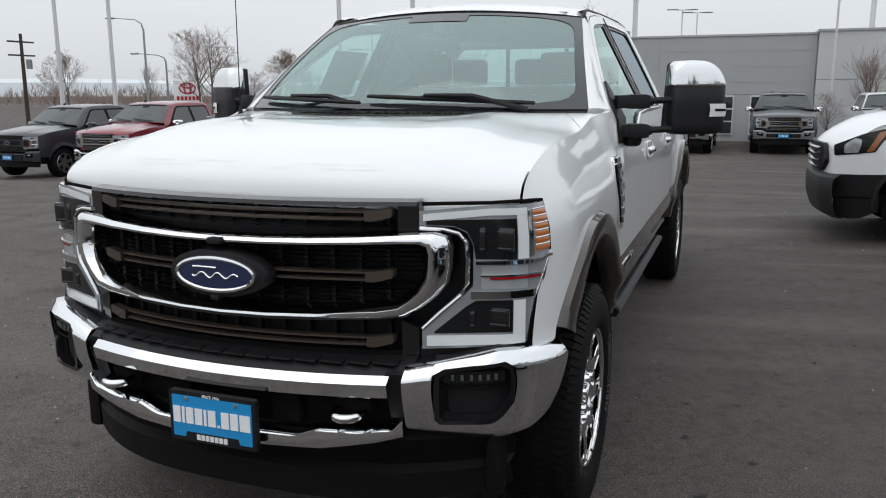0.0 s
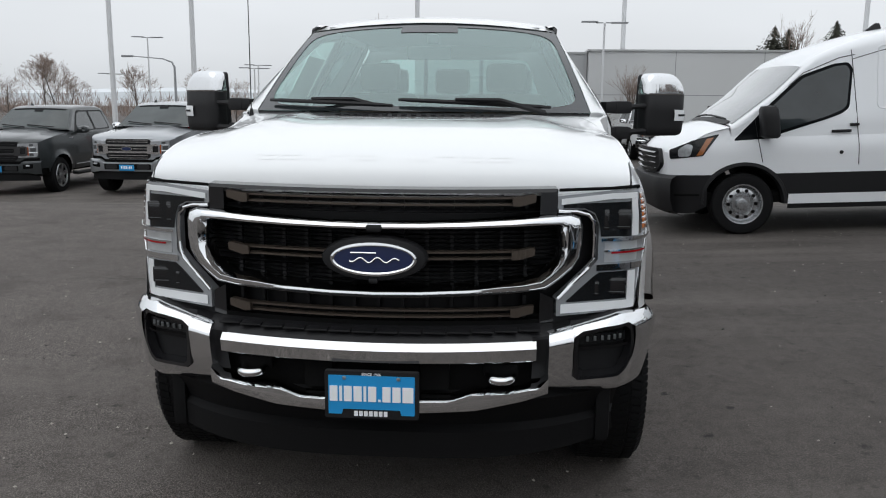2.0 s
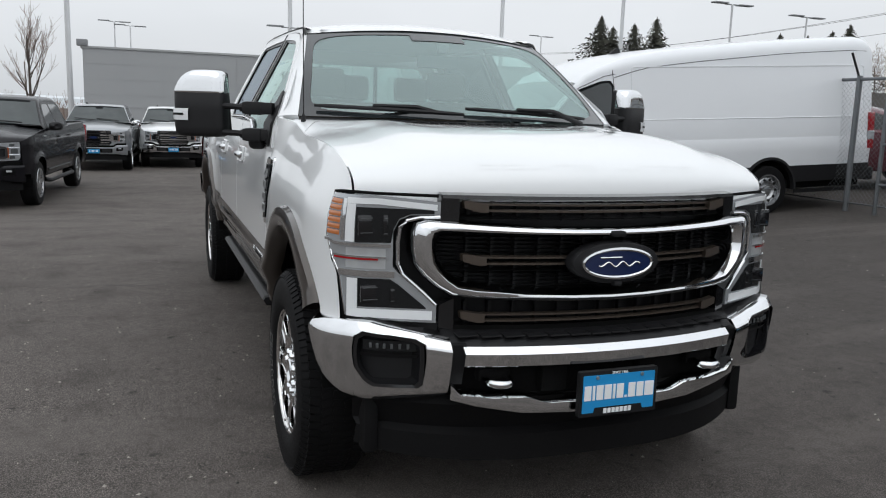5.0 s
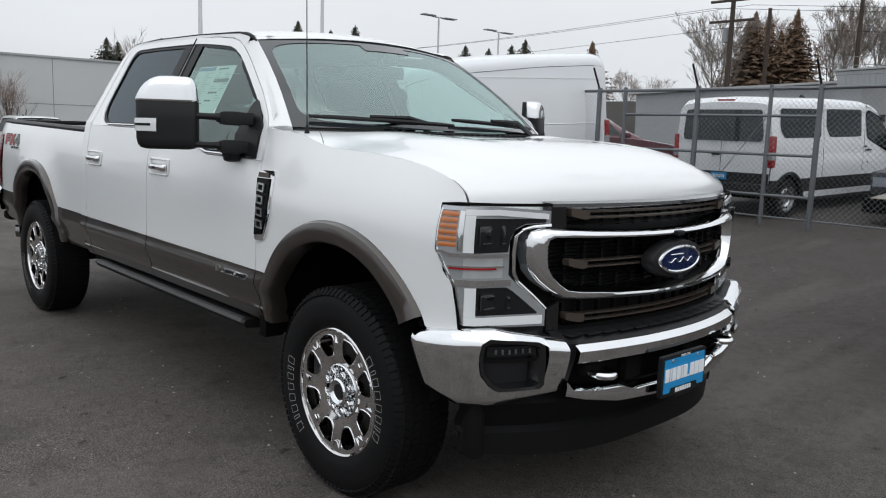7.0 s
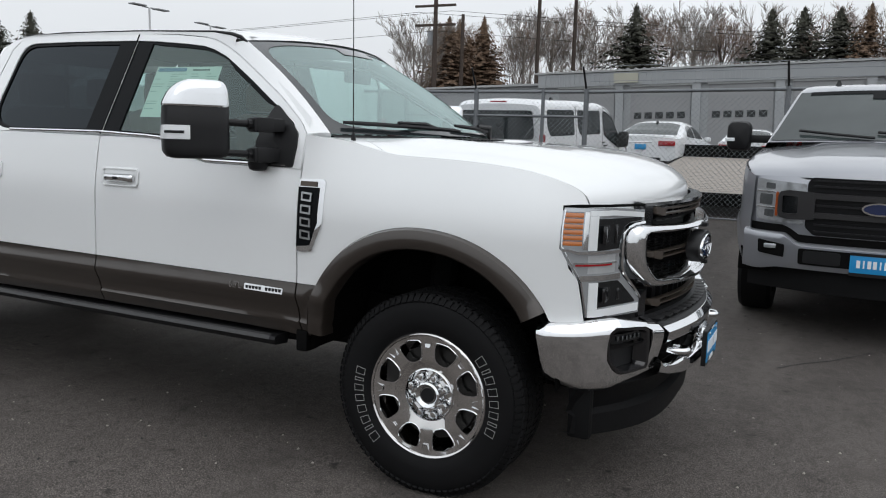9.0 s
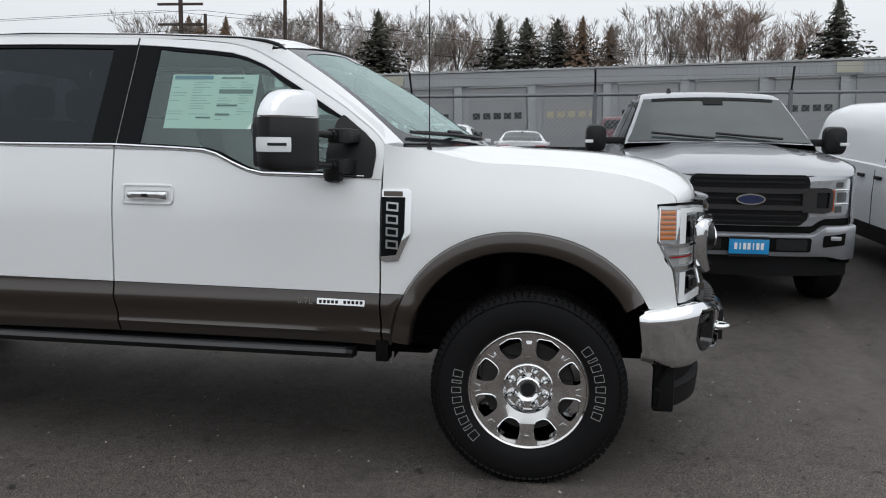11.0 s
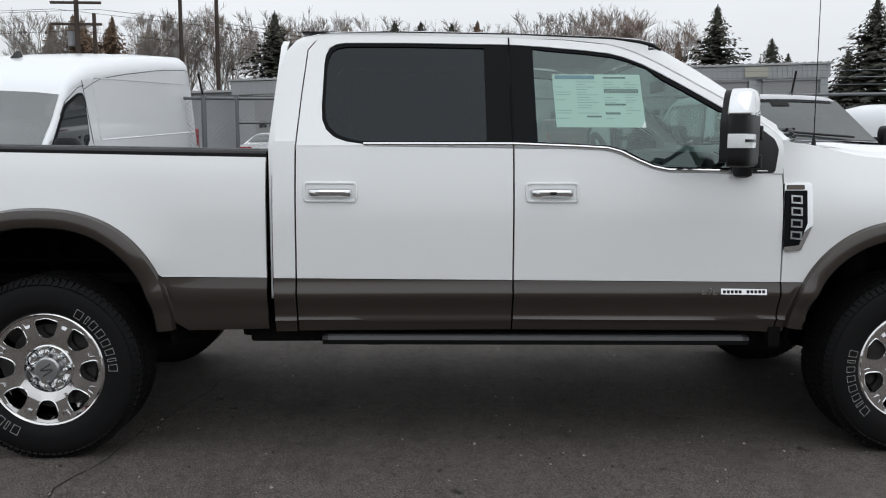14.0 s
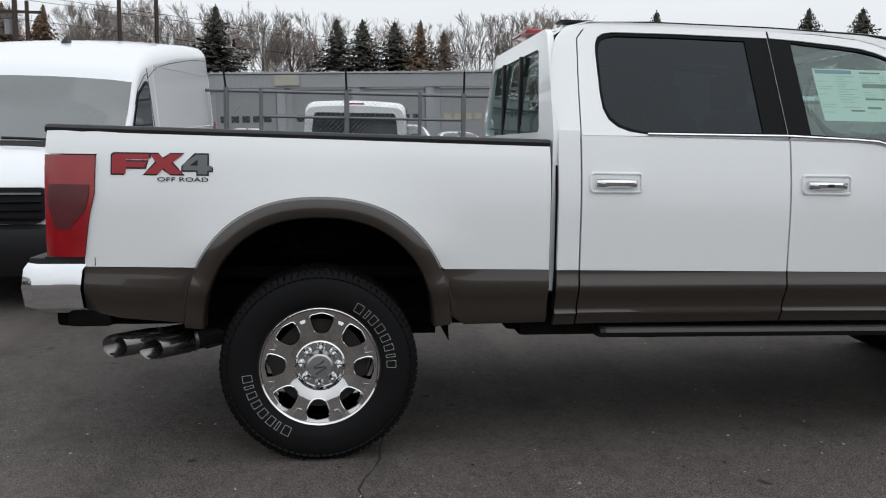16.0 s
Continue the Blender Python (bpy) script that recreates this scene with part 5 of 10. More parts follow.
front_bumper = tagged(new("front_bumper"), "chrome front bumper with black fog-lamp pockets")
front_bumper.parent = truck
for k in (-1, 1):
    bm = bmesh.new()
    out = lambda s, z: bulge(k * s, z)
    columns(bm, spaced(0.585, 0.667, 5), bot_w, top_w, 20, out)
    hc = [0.667, 0.6685, 0.670, 0.678, 0.686, 0.700, 0.72, 0.75, 0.78, 0.81, 0.84, 0.86, 0.88, 0.895, 0.913, 0.9165, 0.920]
    columns(bm, hc, hole_t, top_w, 8, out)
    columns(bm, hc, bot_w, hole_b, 10, out)
    columns(bm, spaced(0.920, 1.19, 36), bot_w, top_w, 20, out)
    bmesh.ops.remove_doubles(bm, verts=bm.verts[:], dist=0.0004)
    rim = [e for e in bm.edges if e.is_boundary]
    ex = bmesh.ops.extrude_edge_only(bm, edges=rim)
    for v in (g for g in ex["geom"] if isinstance(g, bmesh.types.BMVert)):
        v.co.y += 0.03
        v.co.x -= k * 0.01
    wing = part("bumper_wing", bm, chrome, front_bumper, "chrome bumper end", sharp=52)
    bm = bmesh.new()
    columns(bm, spaced(0.58, 1.06, 18), lambda s: 0, lambda s: 1, 3, lambda s, v: (k * (abs(bump_at(s, 0, -0.045 - 0.08 * v)[0])), bump_at(s, 0, -0.045 - 0.08 * v)[1], top_w(s) - 0.004 + 0.012 * math.sin(v * 1.5)))
    part("wing_top", bm, black_plastic, wing)
    bm = bmesh.new()
    columns(bm, [0.66, 0.70, 0.74, 0.80, 0.85, 0.90, 0.925], lambda s: 0.585, lambda s: 0.80, 3, lambda s, z: bump_at(k * s, z, -0.055))
    pocket = part("fog_pocket", bm, black_plastic, wing)
    bm = bmesh.new()
    rows = []
    ring = [(a, hole_t(a)) for a in hc] + [(a, hole_b(a)) for a in reversed(hc)]
    for f, d in ((1.0, -0.006), (0.97, 0.002), (0.86, 0.0), (0.82, -0.02), (0.78, -0.05)):
        cx, cz = 0.793, 0.693
        rows.append([bump_at(k * (cx + (a - cx) * f), cz + (z - cz) * f, d) for a, z in ring + ring[:1]])
    grid(bm, rows)
    part("pocket_bezel", bm, black_gloss, pocket)
    bm = bmesh.new()
    columns(bm, [0.69, 0.73, 0.78, 0.83, 0.88], lambda s: 0.722, lambda s: 0.757, 2, lambda s, z: bump_at(k * s, z, -0.022))
    fog = part("fog_lamp", bm, lamp_black, pocket, "narrow three-cell fog lamp")
    for j in range(3):
        for e in (-0.016, 0.010):
            bm = bmesh.new()
            c = bump_at(k * (0.735 + 0.052 * j + e), 0.740, -0.018)
            box(bm, c, (0.010, 0.006, 0.018), 0.002)
            part("lamp_cell", bm, lamp_cell_m, fog)
    bm = bmesh.new()
    columns(bm, [0.685, 0.73, 0.78, 0.83, 0.89], lambda s: 0.700, lambda s: 0.714, 2, lambda s, z: bump_at(k * s, z, -0.010 - 0.8 * (0.714 - z)))
    part("pocket_shelf", bm, black_plastic, pocket)
    # tow hook
    bm = bmesh.new()
    hx = k * 0.425
    bend = [(hx + 0.038 * math.sin(a), -0.905 - 0.042 * math.cos(a), 0.629) for a in spaced(-math.pi / 2, math.pi / 2, 12)]
    tube(bm, [(hx - 0.038, -0.84, 0.632)] + bend + [(hx + 0.038, -0.84, 0.632)], 0.0135, 12)
    part("tow_hook", bm, chrome, front_bumper, "polished tow hook")
    bm = bmesh.new()
    box(bm, (hx, -0.845, 0.64), (0.12, 0.05, 0.05), 0.015)
    part("hook_mount", bm, under_black, front_bumper)
    # black gap plates beside the centre opening
    bm = bmesh.new()
    rows = []
    for s in spaced(0.530, 0.592, 4):
        rows.append([bump_at(k * s, 0.60, -0.05), bump_at(k * s, 0.69, -0.022), bump_at(k * s, 0.750, -0.010), bump_at(k * s, 0.764, -0.045), bump_at(k * s, 0.785, -0.10)])
    grid(bm, rows)
    part("gap_cover", bm, black_plastic, front_bumper)
# upper bar
bm = bmesh.new()
rows = []
for s in spaced(-0.542, 0.542, 30):
    e = 0.002 * (s / 0.54) ** 2
    rows.append([bump_at(s, 0.674 + e, -0.03), bump_at(s, 0.676 + e, 0.002), bump_at(s, 0.680 + e, 0.006), bump_at(s, 0.722 + e, 0.014), bump_at(s, 0.725 + e, 0.011), bump_at(s, 0.743 + e, -0.012), bump_at(s, 0.747 + e, -0.03)])
grid(bm, rows)
part("upper_bar", bm, chrome, front_bumper, "chrome upper bumper bar", sharp=14)
# lower band
ease = lambda v: max(0.0, min(1.0, v)) ** 2 * (3 - 2 * max(0.0, min(1.0, v)))
low_t = lambda s: 0.557 + 0.023 * ease((s - 0.24) / 0.10) + 0.010 * ease((s - 0.44) / 0.10) + 0.040 * ease((s - 0.545) / 0.05)
low_b = lerp_table([(0, 0.497), (0.34, 0.508), (0.50, 0.535), (0.586, 0.558)])
bm = bmesh.new()
rows = []
for s in spaced(-0.586, 0.586, 130):
    a, b = low_b(abs(s)), low_t(abs(s))
    rows.append([bump_at(s, a, -0.03), bump_at(s, a + 0.004, 0.004), bump_at(s, (a + b) / 2, 0.010), bump_at(s, b - 0.012, 0.008), bump_at(s, b - 0.002, -0.006), bump_at(s, b, -0.05)])
grid(bm, rows)
part("lower_band", bm, chrome, front_bumper, "chrome lower bumper band", sharp=40)
# dark opening behind, step pad on top
bm = bmesh.new()
columns(bm, spaced(-0.60, 0.60, 16), lambda s: 0.50, lambda s: 0.80, 2, lambda s, z: bump_at(s, z, -0.09))
for x in (-0.20, 0.20):
    box(bm, (x, -0.86, 0.63), (0.10, 0.05, 0.13), 0.01)
part("bumper_opening", bm, under_black, front_bumper)
bm = bmesh.new()
rows = []
for s in spaced(-0.60, 0.60, 30):
    e = 0.002 * (s / 0.54) ** 2
    rows.append([bump_at(s, 0.742 + e, -0.013), bump_at(s, 0.760 + e, -0.03), bump_at(s, 0.782 + e, -0.08), bump_at(s, 0.79 + e, -0.15), bump_at(s, 0.80 + e, -0.16)])
grid(bm, rows)
pad = part("step_pad", bm, black_plastic, front_bumper, "ribbed black step pad")
for s in spaced(-0.52, 0.52, 13):
    bm = bmesh.new()
    box(bm, bump_at(s, 0.775 + 0.002 * (s / 0.54) ** 2, -0.065), (0.074, 0.080, 0.006), 0.002)
    part("pad_rib", bm, black_plastic, pad)
# air dam
bm = bmesh.new()
rows = []
for a in spaced(-1, 1, 30):
    x = 0.86 * a
    y = -0.875 + 0.27 * abs(a) ** 3
    zb = 0.30 + 0.02 * abs(a) ** 3 + (0.01 * ((abs(a) - 0.9) / 0.1) ** 2 if abs(a) > 0.9 else 0)
    rows.append([(x, y + 0.03, 0.555), (x, y, 0.52), (x * 0.99, y + 0.035, 0.46), (x * 0.985, y + 0.05, 0.42), (x * 0.975, y + 0.02, 0.40), (x * 0.985, y + 0.03, zb), (x * 0.97, y + 0.09, zb - 0.004)])
grid(bm, rows)
for k in (-1, 1):
    box(bm, (k * 0.800, -0.603, 0.415), (0.055, 0.095, 0.22), 0.018)
part("air_dam", bm, mat("dam_plastic", (0.005, 0.005, 0.0055), 0.6, spec=0.18, var=0.2, vscale=6), front_bumper, "black plastic air dam", sharp=40)
# dealer plate: white bars for the lettering
plate_y = -0.985
bm = bmesh.new()
pa = lambda a, b, d: (a, plate_y - d, b)
plate(bm, rounded([(-0.157, 0.497), (0.157, 0.497), (0.157, 0.660), (-0.157, 0.660)], 0.008), [], pa, 0.02)
lp = part("dealer_plate", bm, black_plastic, front_bumper, "blue dealer plate in a black frame")
bm = bmesh.new()
plate(bm, rounded([(-0.144, 0.512), (-0.10, 0.512), (-0.095, 0.530), (0.095, 0.530), (0.10, 0.512), (0.144, 0.512), (0.144, 0.646), (-0.144, 0.646)], 0.003), [], lambda a, b, d: pa(a, b, 0.003 + d), 0.003)
part("plate_field", bm, blue_plate, lp)
x = -0.139
for w in (0.026, 0.009, 0.026, 0.027, 0.009, 0.027, 0.008, 0.027, 0.027, 0.036):
    hgt = 0.008 if w == 0.008 else 0.052
    bm = bmesh.new()
    box(bm, (x + w / 2, plate_y - 0.0045, 0.558 + hgt / 2), (w, 0.003, hgt), 0)
    part("plate_bar", bm, plate_white, lp)
    x += w + 0.0063
for j in range(7):
    bm = bmesh.new()
    box(bm, (-0.052 + 0.0165 * j, plate_y - 0.002, 0.515), (0.012, 0.003, 0.017), 0)
    part("plate_bar", bm, plate_white, lp)
words("SINCE 1966", 0.013, plate_white, pose(0, plate_y - 0.003, 0.651, 90, 0, 0), lp)
for x in (-0.09, 0.09):
    bm = bmesh.new()
    lathe(bm, [(0.0, 0.007), (-0.004, 0.006), (-0.005, 0.0)], 12, (x, plate_y - 0.003, 0.638), "y")
    part("plate_screw", bm, steel, lp)

# ---- mirrors, badges, decals ----
for k in (-1, 1):
    mirror = tagged(new("door_mirror"), "large towing mirror with a chrome cap")
    mirror.parent = truck
    ca, sa = math.cos(radians(32.5)), math.sin(radians(32.5))
    # along the head, towards its front, and up
    at_head = lambda u, v, z: (k * (1.25 + u * ca + v * sa), 0.985 + u * sa - v * ca, z)

    def head_ring(z, inner, outer, deep=1.0, grow=0.0, t0=0.0, t1=2 * math.pi, n=36):
        lo, hi = -0.136 + inner - grow, 0.136 - outer + grow
        ring = []
        for t in spaced(t0, t1, n):
            c, sn = math.cos(t), math.sin(t)
            v = (0.060 * deep + grow) * abs(sn) ** 0.62 if sn > 0 else -0.042 * abs(sn) ** 0.3
            ring.append(at_head((lo + hi) / 2 + (hi - lo) / 2 * math.copysign(abs(c) ** 0.42, c), v, z))
        return ring

    bm = bmesh.new()
    grid(bm, [head_ring(1.370, 0.13, 0.13, 0.2)] + [head_ring(z, i_, o_, d_) for z, i_, o_, d_ in ((1.371, 0.035, 0.04, 0.7), (1.377, 0.014, 0.018, 0.88), (1.390, 0.004, 0.006, 0.97), (1.42, 0, 0, 1), (1.50, 0, 0, 1), (1.583, 0, 0, 1), (1.586, 0.004, 0.004, 0.96))])
    part("mirror_body", bm, black_plastic, mirror, "black mirror housing", sharp=50)
    bm = bmesh.new()
    grid(bm, [head_ring(z, i_, o_, d_) for z, i_, o_, d_ in ((1.586, 0.001, 0.001, 0.99), (1.588, -0.001, -0.001, 1.02), (1.595, -0.001, -0.001, 1.02), (1.615, 0.002, 0.007, 0.98), (1.640, 0.004, 0.020, 0.96), (1.662, 0.008, 0.038, 0.91), (1.680, 0.015, 0.060, 0.83), (1.690, 0.024, 0.080, 0.72), (1.697, 0.040, 0.100, 0.55), (1.700, 0.11, 0.15, 0.15))])
    part("mirror_cap", bm, chrome, mirror, "chrome mirror cap", sharp=60)
    bm = bmesh.new()
    grid(bm, [head_ring(z, 0, 0, 1.0, g_, -0.25, 1.52, 14) for z, g_ in ((1.449, -0.002), (1.451, 0.005), (1.480, 0.007), (1.506, 0.005), (1.509, -0.002))])
    signal = part("turn_signal", bm, lamp_white, mirror, "clear mirror turn signal")
    bm = bmesh.new()
    grid(bm, [head_ring(z, 0, 0, 1.0, g_, 0.45, 1.42, 8) for z, g_ in ((1.473, 0.004), (1.475, 0.009), (1.485, 0.009), (1.487, 0.004))])
    part("signal_lamp", bm, lamp_black, signal)
    bm = bmesh.new()
    face = rounded([(-0.132, 1.388), (0.128, 1.388), (0.130, 1.56), (0.075, 1.672), (0.045, 1.692), (-0.112, 1.694)], 0.02)
    cu, cz = 0.0, 1.54
    pane_in = [(cu + (p - cu) * 0.88, cz + (q - cz) * 0.91) for p, q in face]
    plate(bm, face, [pane_in], lambda p, q, d: at_head(p, -0.062 - d, q), 0.03)
    part("mirror_rim", bm, black_plastic, mirror)
    bm = bmesh.new()
    plate(bm, pane_in, [], lambda p, q, d: at_head(p, -0.052, q))
    part("mirror_glass", bm, chrome, mirror)
    for z in (1.525, 1.395):
        bm = bmesh.new()
        tube(bm, [(k * 1.03, 0.838, z - 0.004), (k * 1.17, 0.905, z + 0.002)], 0.0155, 10)
        tube(bm, [(k * 1.055, 0.848, z - 0.004), (k * 1.075, 0.858, z - 0.004)], 0.022, 10)
        arm = part("mirror_arm", bm, black_plastic, mirror)
        bm = bmesh.new()
        box(bm, (0, 0, 0), (0.150, 0.066, 0.058), 0.006, Matrix.Translation((k * 0.992, 0.822, z - 0.006)) @ Matrix.Rotation(k * radians(22), 4, "Z"))
        box(bm, (0, 0, 0), (0.080, 0.072, 0.064), 0.006, Matrix.Translation((k * 1.012, 0.830, z - 0.006)) @ Matrix.Rotation(k * radians(22), 4, "Z"))
        part("arm_boot", bm, black_plastic, arm)
    bm = bmesh.new()
    lathe(bm, [(1.316, 0.0), (1.317, 0.022), (1.324, 0.038), (1.345, 0.045), (1.375, 0.045)], 20, (k * 0.992, 0.868, 0), "z")
    part("mirror_pivot", bm, black_plastic, mirror)
    bm = bmesh.new()
    sail = [(0.705, 1.336), (0.688, 1.44), (0.698, 1.487), (0.765, 1.545), (0.855, 1.612), (0.878, 1.590), (0.900, 1.52), (0.912, 1.44), (0.905, 1.338)]
    plate(bm, rounded(sail, 0.012, 2), [], lambda a, b, d: green_at(k)(a, b, 0.010 + d), 0.03)
    part("mirror_sail", bm, black_plastic, mirror)
    # fender badge
    so = lambda off: (lambda a, b, d: (k * (side_x(a, b) + off + d), a, b))
    fo_ = lambda off: (lambda a, b, d: so(off)(a - 0.034, b, d))
    bm = bmesh.new()
    out = [(0.692, 1.292), (0.570, 1.294), (0.560, 1.28), (0.560, 1.10), (0.612, 0.980), (0.675, 0.974), (0.692, 0.98)]
    inn = [(0.6905, 1.258), (0.588, 1.258), (0.588, 1.108), (0.624, 1.006), (0.6905, 0.998)]
    plate(bm, rounded(out, 0.008, 2), [], fo_(0.010), 0.02)
    bd = part("fender_badge", bm, chrome, truck, "chrome vent badge with a black panel")
    bm = bmesh.new()
    plate(bm, inn, [], fo_(0.014), 0.004)
    part("badge_panel", bm, pillar_black, bd)
    bm = bmesh.new()
    plate(bm, [(0.682, 1.262), (0.60, 1.262), (0.60, 1.283), (0.682, 1.283)], [], fo_(0.0145), 0.002)
    part("badge_tag", bm, bronze, bd)
    for j in range(4):
        z0 = 1.198 - 0.055 * j
        bm = bmesh.new()
        plate(bm, [(0.668, z0 + 0.002), (0.615, z0 - 0.002), (0.615, z0 + 0.036), (0.668, z0 + 0.040)], [[(0.661, z0 + 0.009), (0.622, z0 + 0.006), (0.622, z0 + 0.029), (0.661, z0 + 0.032)]], fo_(0.020), 0.006)
        part("badge_bar", bm, steel, bd)
    # engine badge on the door
    bm = bmesh.new()
    plate(bm, rounded([(0.728, 0.772), (0.945, 0.776), (0.945, 0.803), (0.728, 0.799)], 0.003, 2), [], so(0.005), 0.005)
    eb = part("door_badge", bm, chrome, truck, "silver badge strip on the door")
    for j in range(11):
        if j == 5:
            continue
        a = 0.738 + 0.0185 * j
        bm = bmesh.new()
        box(bm, (k * (side_x(a, 0.788) + 0.0055), a + 0.006, 0.7875), (0.002, 0.012, 0.014), 0)
        part("badge_mark", bm, black_plastic, eb)
    words("6.7L", 0.044, chrome, pose(k * (side_x(1.0, 0.79) + 0.003), 1.0, 0.788, 90, 0, 90 if k > 0 else -90), eb)
# rear decal: blocky figures
for k in (-1, 1):
    fl = lambda off: (lambda a, b, d: (k * (side_x(min(5, max(4.4, a)), b) + off), a, b))
    ya = 4.915 if k < 0 else 4.523
    dr = -1 if k < 0 else 1
    Q = lambda pts: [(ya + dr * p, 1.262 + q) for p, q in pts]
    F_ = [(0.0, 0.0), (0.055, 0.0), (0.055, 0.026), (0.13, 0.026), (0.14, 0.050), (0.055, 0.050), (0.055, 0.060), (0.15, 0.060), (0.145, 0.082), (0.012, 0.082), (0.0, 0.074)]
    X_ = [(0.128, 0.0), (0.185, 0.0), (0.207, 0.024), (0.229, 0.0), (0.287, 0.0), (0.238, 0.044), (0.285, 0.082), (0.228, 0.082), (0.208, 0.062), (0.19, 0.082), (0.152, 0.082), (0.178, 0.046)]
    R_ = [(0.284, 0.016), (0.345, 0.016), (0.345, 0.0), (0.385, 0.0), (0.385, 0.016), (0.402, 0.016), (0.402, 0.036), (0.385, 0.036), (0.385, 0.082), (0.338, 0.082), (0.284, 0.040)]
    R_hole = [(0.312, 0.036), (0.345, 0.036), (0.345, 0.062)]
    first = None
    for nm, pts, m_ in (("decal_shape", F_, decal_red), ("decal_shape", X_, decal_red), ("decal_shape", R_, decal_grey)):
        cx = sum(p[0] for p in pts) / len(pts)
        big = [(cx + (p - cx) * 1.0 + math.copysign(0.006, p - cx), q + (0.006 if q > 0.041 else -0.006)) for p, q in pts]
        bm = bmesh.new()
        plate(bm, Q(big), [], fl(0.0022))
        base = part("decal_outline", bm, black_plastic, truck, "red and grey decal on the bed side")
        bm = bmesh.new()
        plate(bm, Q(pts), [Q(R_hole)] if pts is R_ else [], fl(0.0036))
        part(nm, bm, m_, base)
    words("OFF ROAD", 0.032, black_plastic, pose(k * (side_x(4.63, 1.25) + 0.004), ya + dr * 0.285, 1.239, 90, 0, -90 if k < 0 else 90) @ Matrix.Diagonal((1.35, 0.8, 1, 1)), base, depth=0.001)

# ---- inside the cab ----
bm = bmesh.new()
rows = []
for x in spaced(-0.80, 0.80, 16):
    bow = 0.25 * (x / 0.8) ** 2
    rows.append([(x, 0.42 + bow, 1.46), (x, 0.75 + bow * 0.3, 1.455), (x, 0.95, 1.43), (x, 1.0, 1.36), (x, 0.98, 1.1), (x, 0.9, 0.8)])
grid(bm, rows)
box(bm, (0, 1.0, 1.28), (0.30, 0.06, 0.20), 0.02)
part("dashboard", bm, cabin_dark, truck)
bm = bmesh.new()
tube(bm, [(0.40 + 0.19 * math.cos(t), 1.18 + 0.07 * math.sin(t), 1.36 + 0.175 * math.sin(t)) for t in spaced(0, 2 * math.pi, 28)[:-1]], 0.017, 8, closed=True)
tube(bm, [(0.40, 1.0, 1.30), (0.40, 1.18, 1.36)], 0.05, 10)
box(bm, (0.40, 1.18, 1.36), (0.34, 0.03, 0.05), 0.012)
part("steering_wheel", bm, cabin_dark, truck)


def seat(x, y, w, name="seat"):
    bm = bmesh.new()
    box(bm, (x, y, 0.98), (w, 0.52, 0.18), 0.06)
    box(bm, (x, y + 0.30, 1.30), (w, 0.16, 0.62), 0.06, Matrix.Translation((x, y + 0.3, 1.0)) @ Matrix.Rotation(radians(-14), 4, "X") @ Matrix.Translation((-x, -y - 0.3, -1.0)))
    st = part(name, bm, seat_brown, truck, "brown leather seat")
    for hx in ((0,) if w < 0.7 else (-w * 0.33, 0, w * 0.33)):
        bm = bmesh.new()
        box(bm, (x + hx, y + 0.47, 1.70), (0.27, 0.10, 0.19), 0.045)
        tube(bm, [(x + hx - 0.06, y + 0.46, 1.58), (x + hx - 0.06, y + 0.465, 1.66)], 0.008, 6)
        tube(bm, [(x + hx + 0.06, y + 0.46, 1.58), (x + hx + 0.06, y + 0.465, 1.66)], 0.008, 6)
        part("headrest", bm, seat_brown, st)


seat(-0.42, 1.50, 0.54)
seat(0.42, 1.50, 0.54)
seat(0.0, 2.45, 1.45, "rear_bench")
bm = bmesh.new()
grid(bm, [[(-0.86, 0.8, 0.72), (0.86, 0.8, 0.72)], [(-0.86, 3.0, 0.72), (0.86, 3.0, 0.72)]])
box(bm, (0, 1.45, 0.96), (0.28, 0.9, 0.30), 0.04)
part("cab_floor", bm, cabin_dark, truck)
for s in (-1, 1):
    bm = bmesh.new()
    columns(bm, spaced(0.75, 2.95, 8), lambda y: 0.72, lambda y: belt(y) - 0.02, 4, lambda y, z: (s * (side_x(y, z) - 0.085), y, z))
    part("door_card", bm, cabin_dark, truck)
bm = bmesh.new()
grid(bm, [[(x, y, 1.955 + 0.02 * (1 - (x / 0.6) ** 2)) for x in spaced(-0.6, 0.6, 6)] for y in spaced(1.22, 2.95, 4)])
part("headliner", bm, mat("headliner_cloth", (0.22, 0.22, 0.21), 0.9), truck)
bm = bmesh.new()
box(bm, (0.0, 0.98, 1.80), (0.24, 0.03, 0.07), 0.012)
part("rear_view_mirror", bm, cabin_dark, truck)
# price sticker inside the passenger window: paper with printed bars
st_at = lambda off: (lambda a, b, d: green_at(-1)(a, b, -0.016 + off))
bm = bmesh.new()
plate(bm, [(1.706, 1.552), (1.286, 1.552), (1.290, 1.806), (1.712, 1.806)], [], st_at(0))
sticker = part("price_sticker", bm, paper, truck, "pale green printed price sticker in the window")
for m_, rows in ((ink_blue, [(1.70, 1.51, 1.782, 1.80)]), (ink_dark, [(1.47, 1.305, 1.715, 1.735), (1.47, 1.37, 1.655, 1.664), (1.47, 1.40, 1.612, 1.622), (1.56, 1.49, 1.598, 1.606), (1.47, 1.36, 1.785, 1.793)])):
    for a, b, c, d_ in rows:
        bm = bmesh.new()
        plate(bm, [(a, c), (b, c), (b, d_), (a, d_)], [], st_at(0.0015))
        part("printed_bar", bm, m_, sticker)
bm = bmesh.new()
rr = random.Random(4)
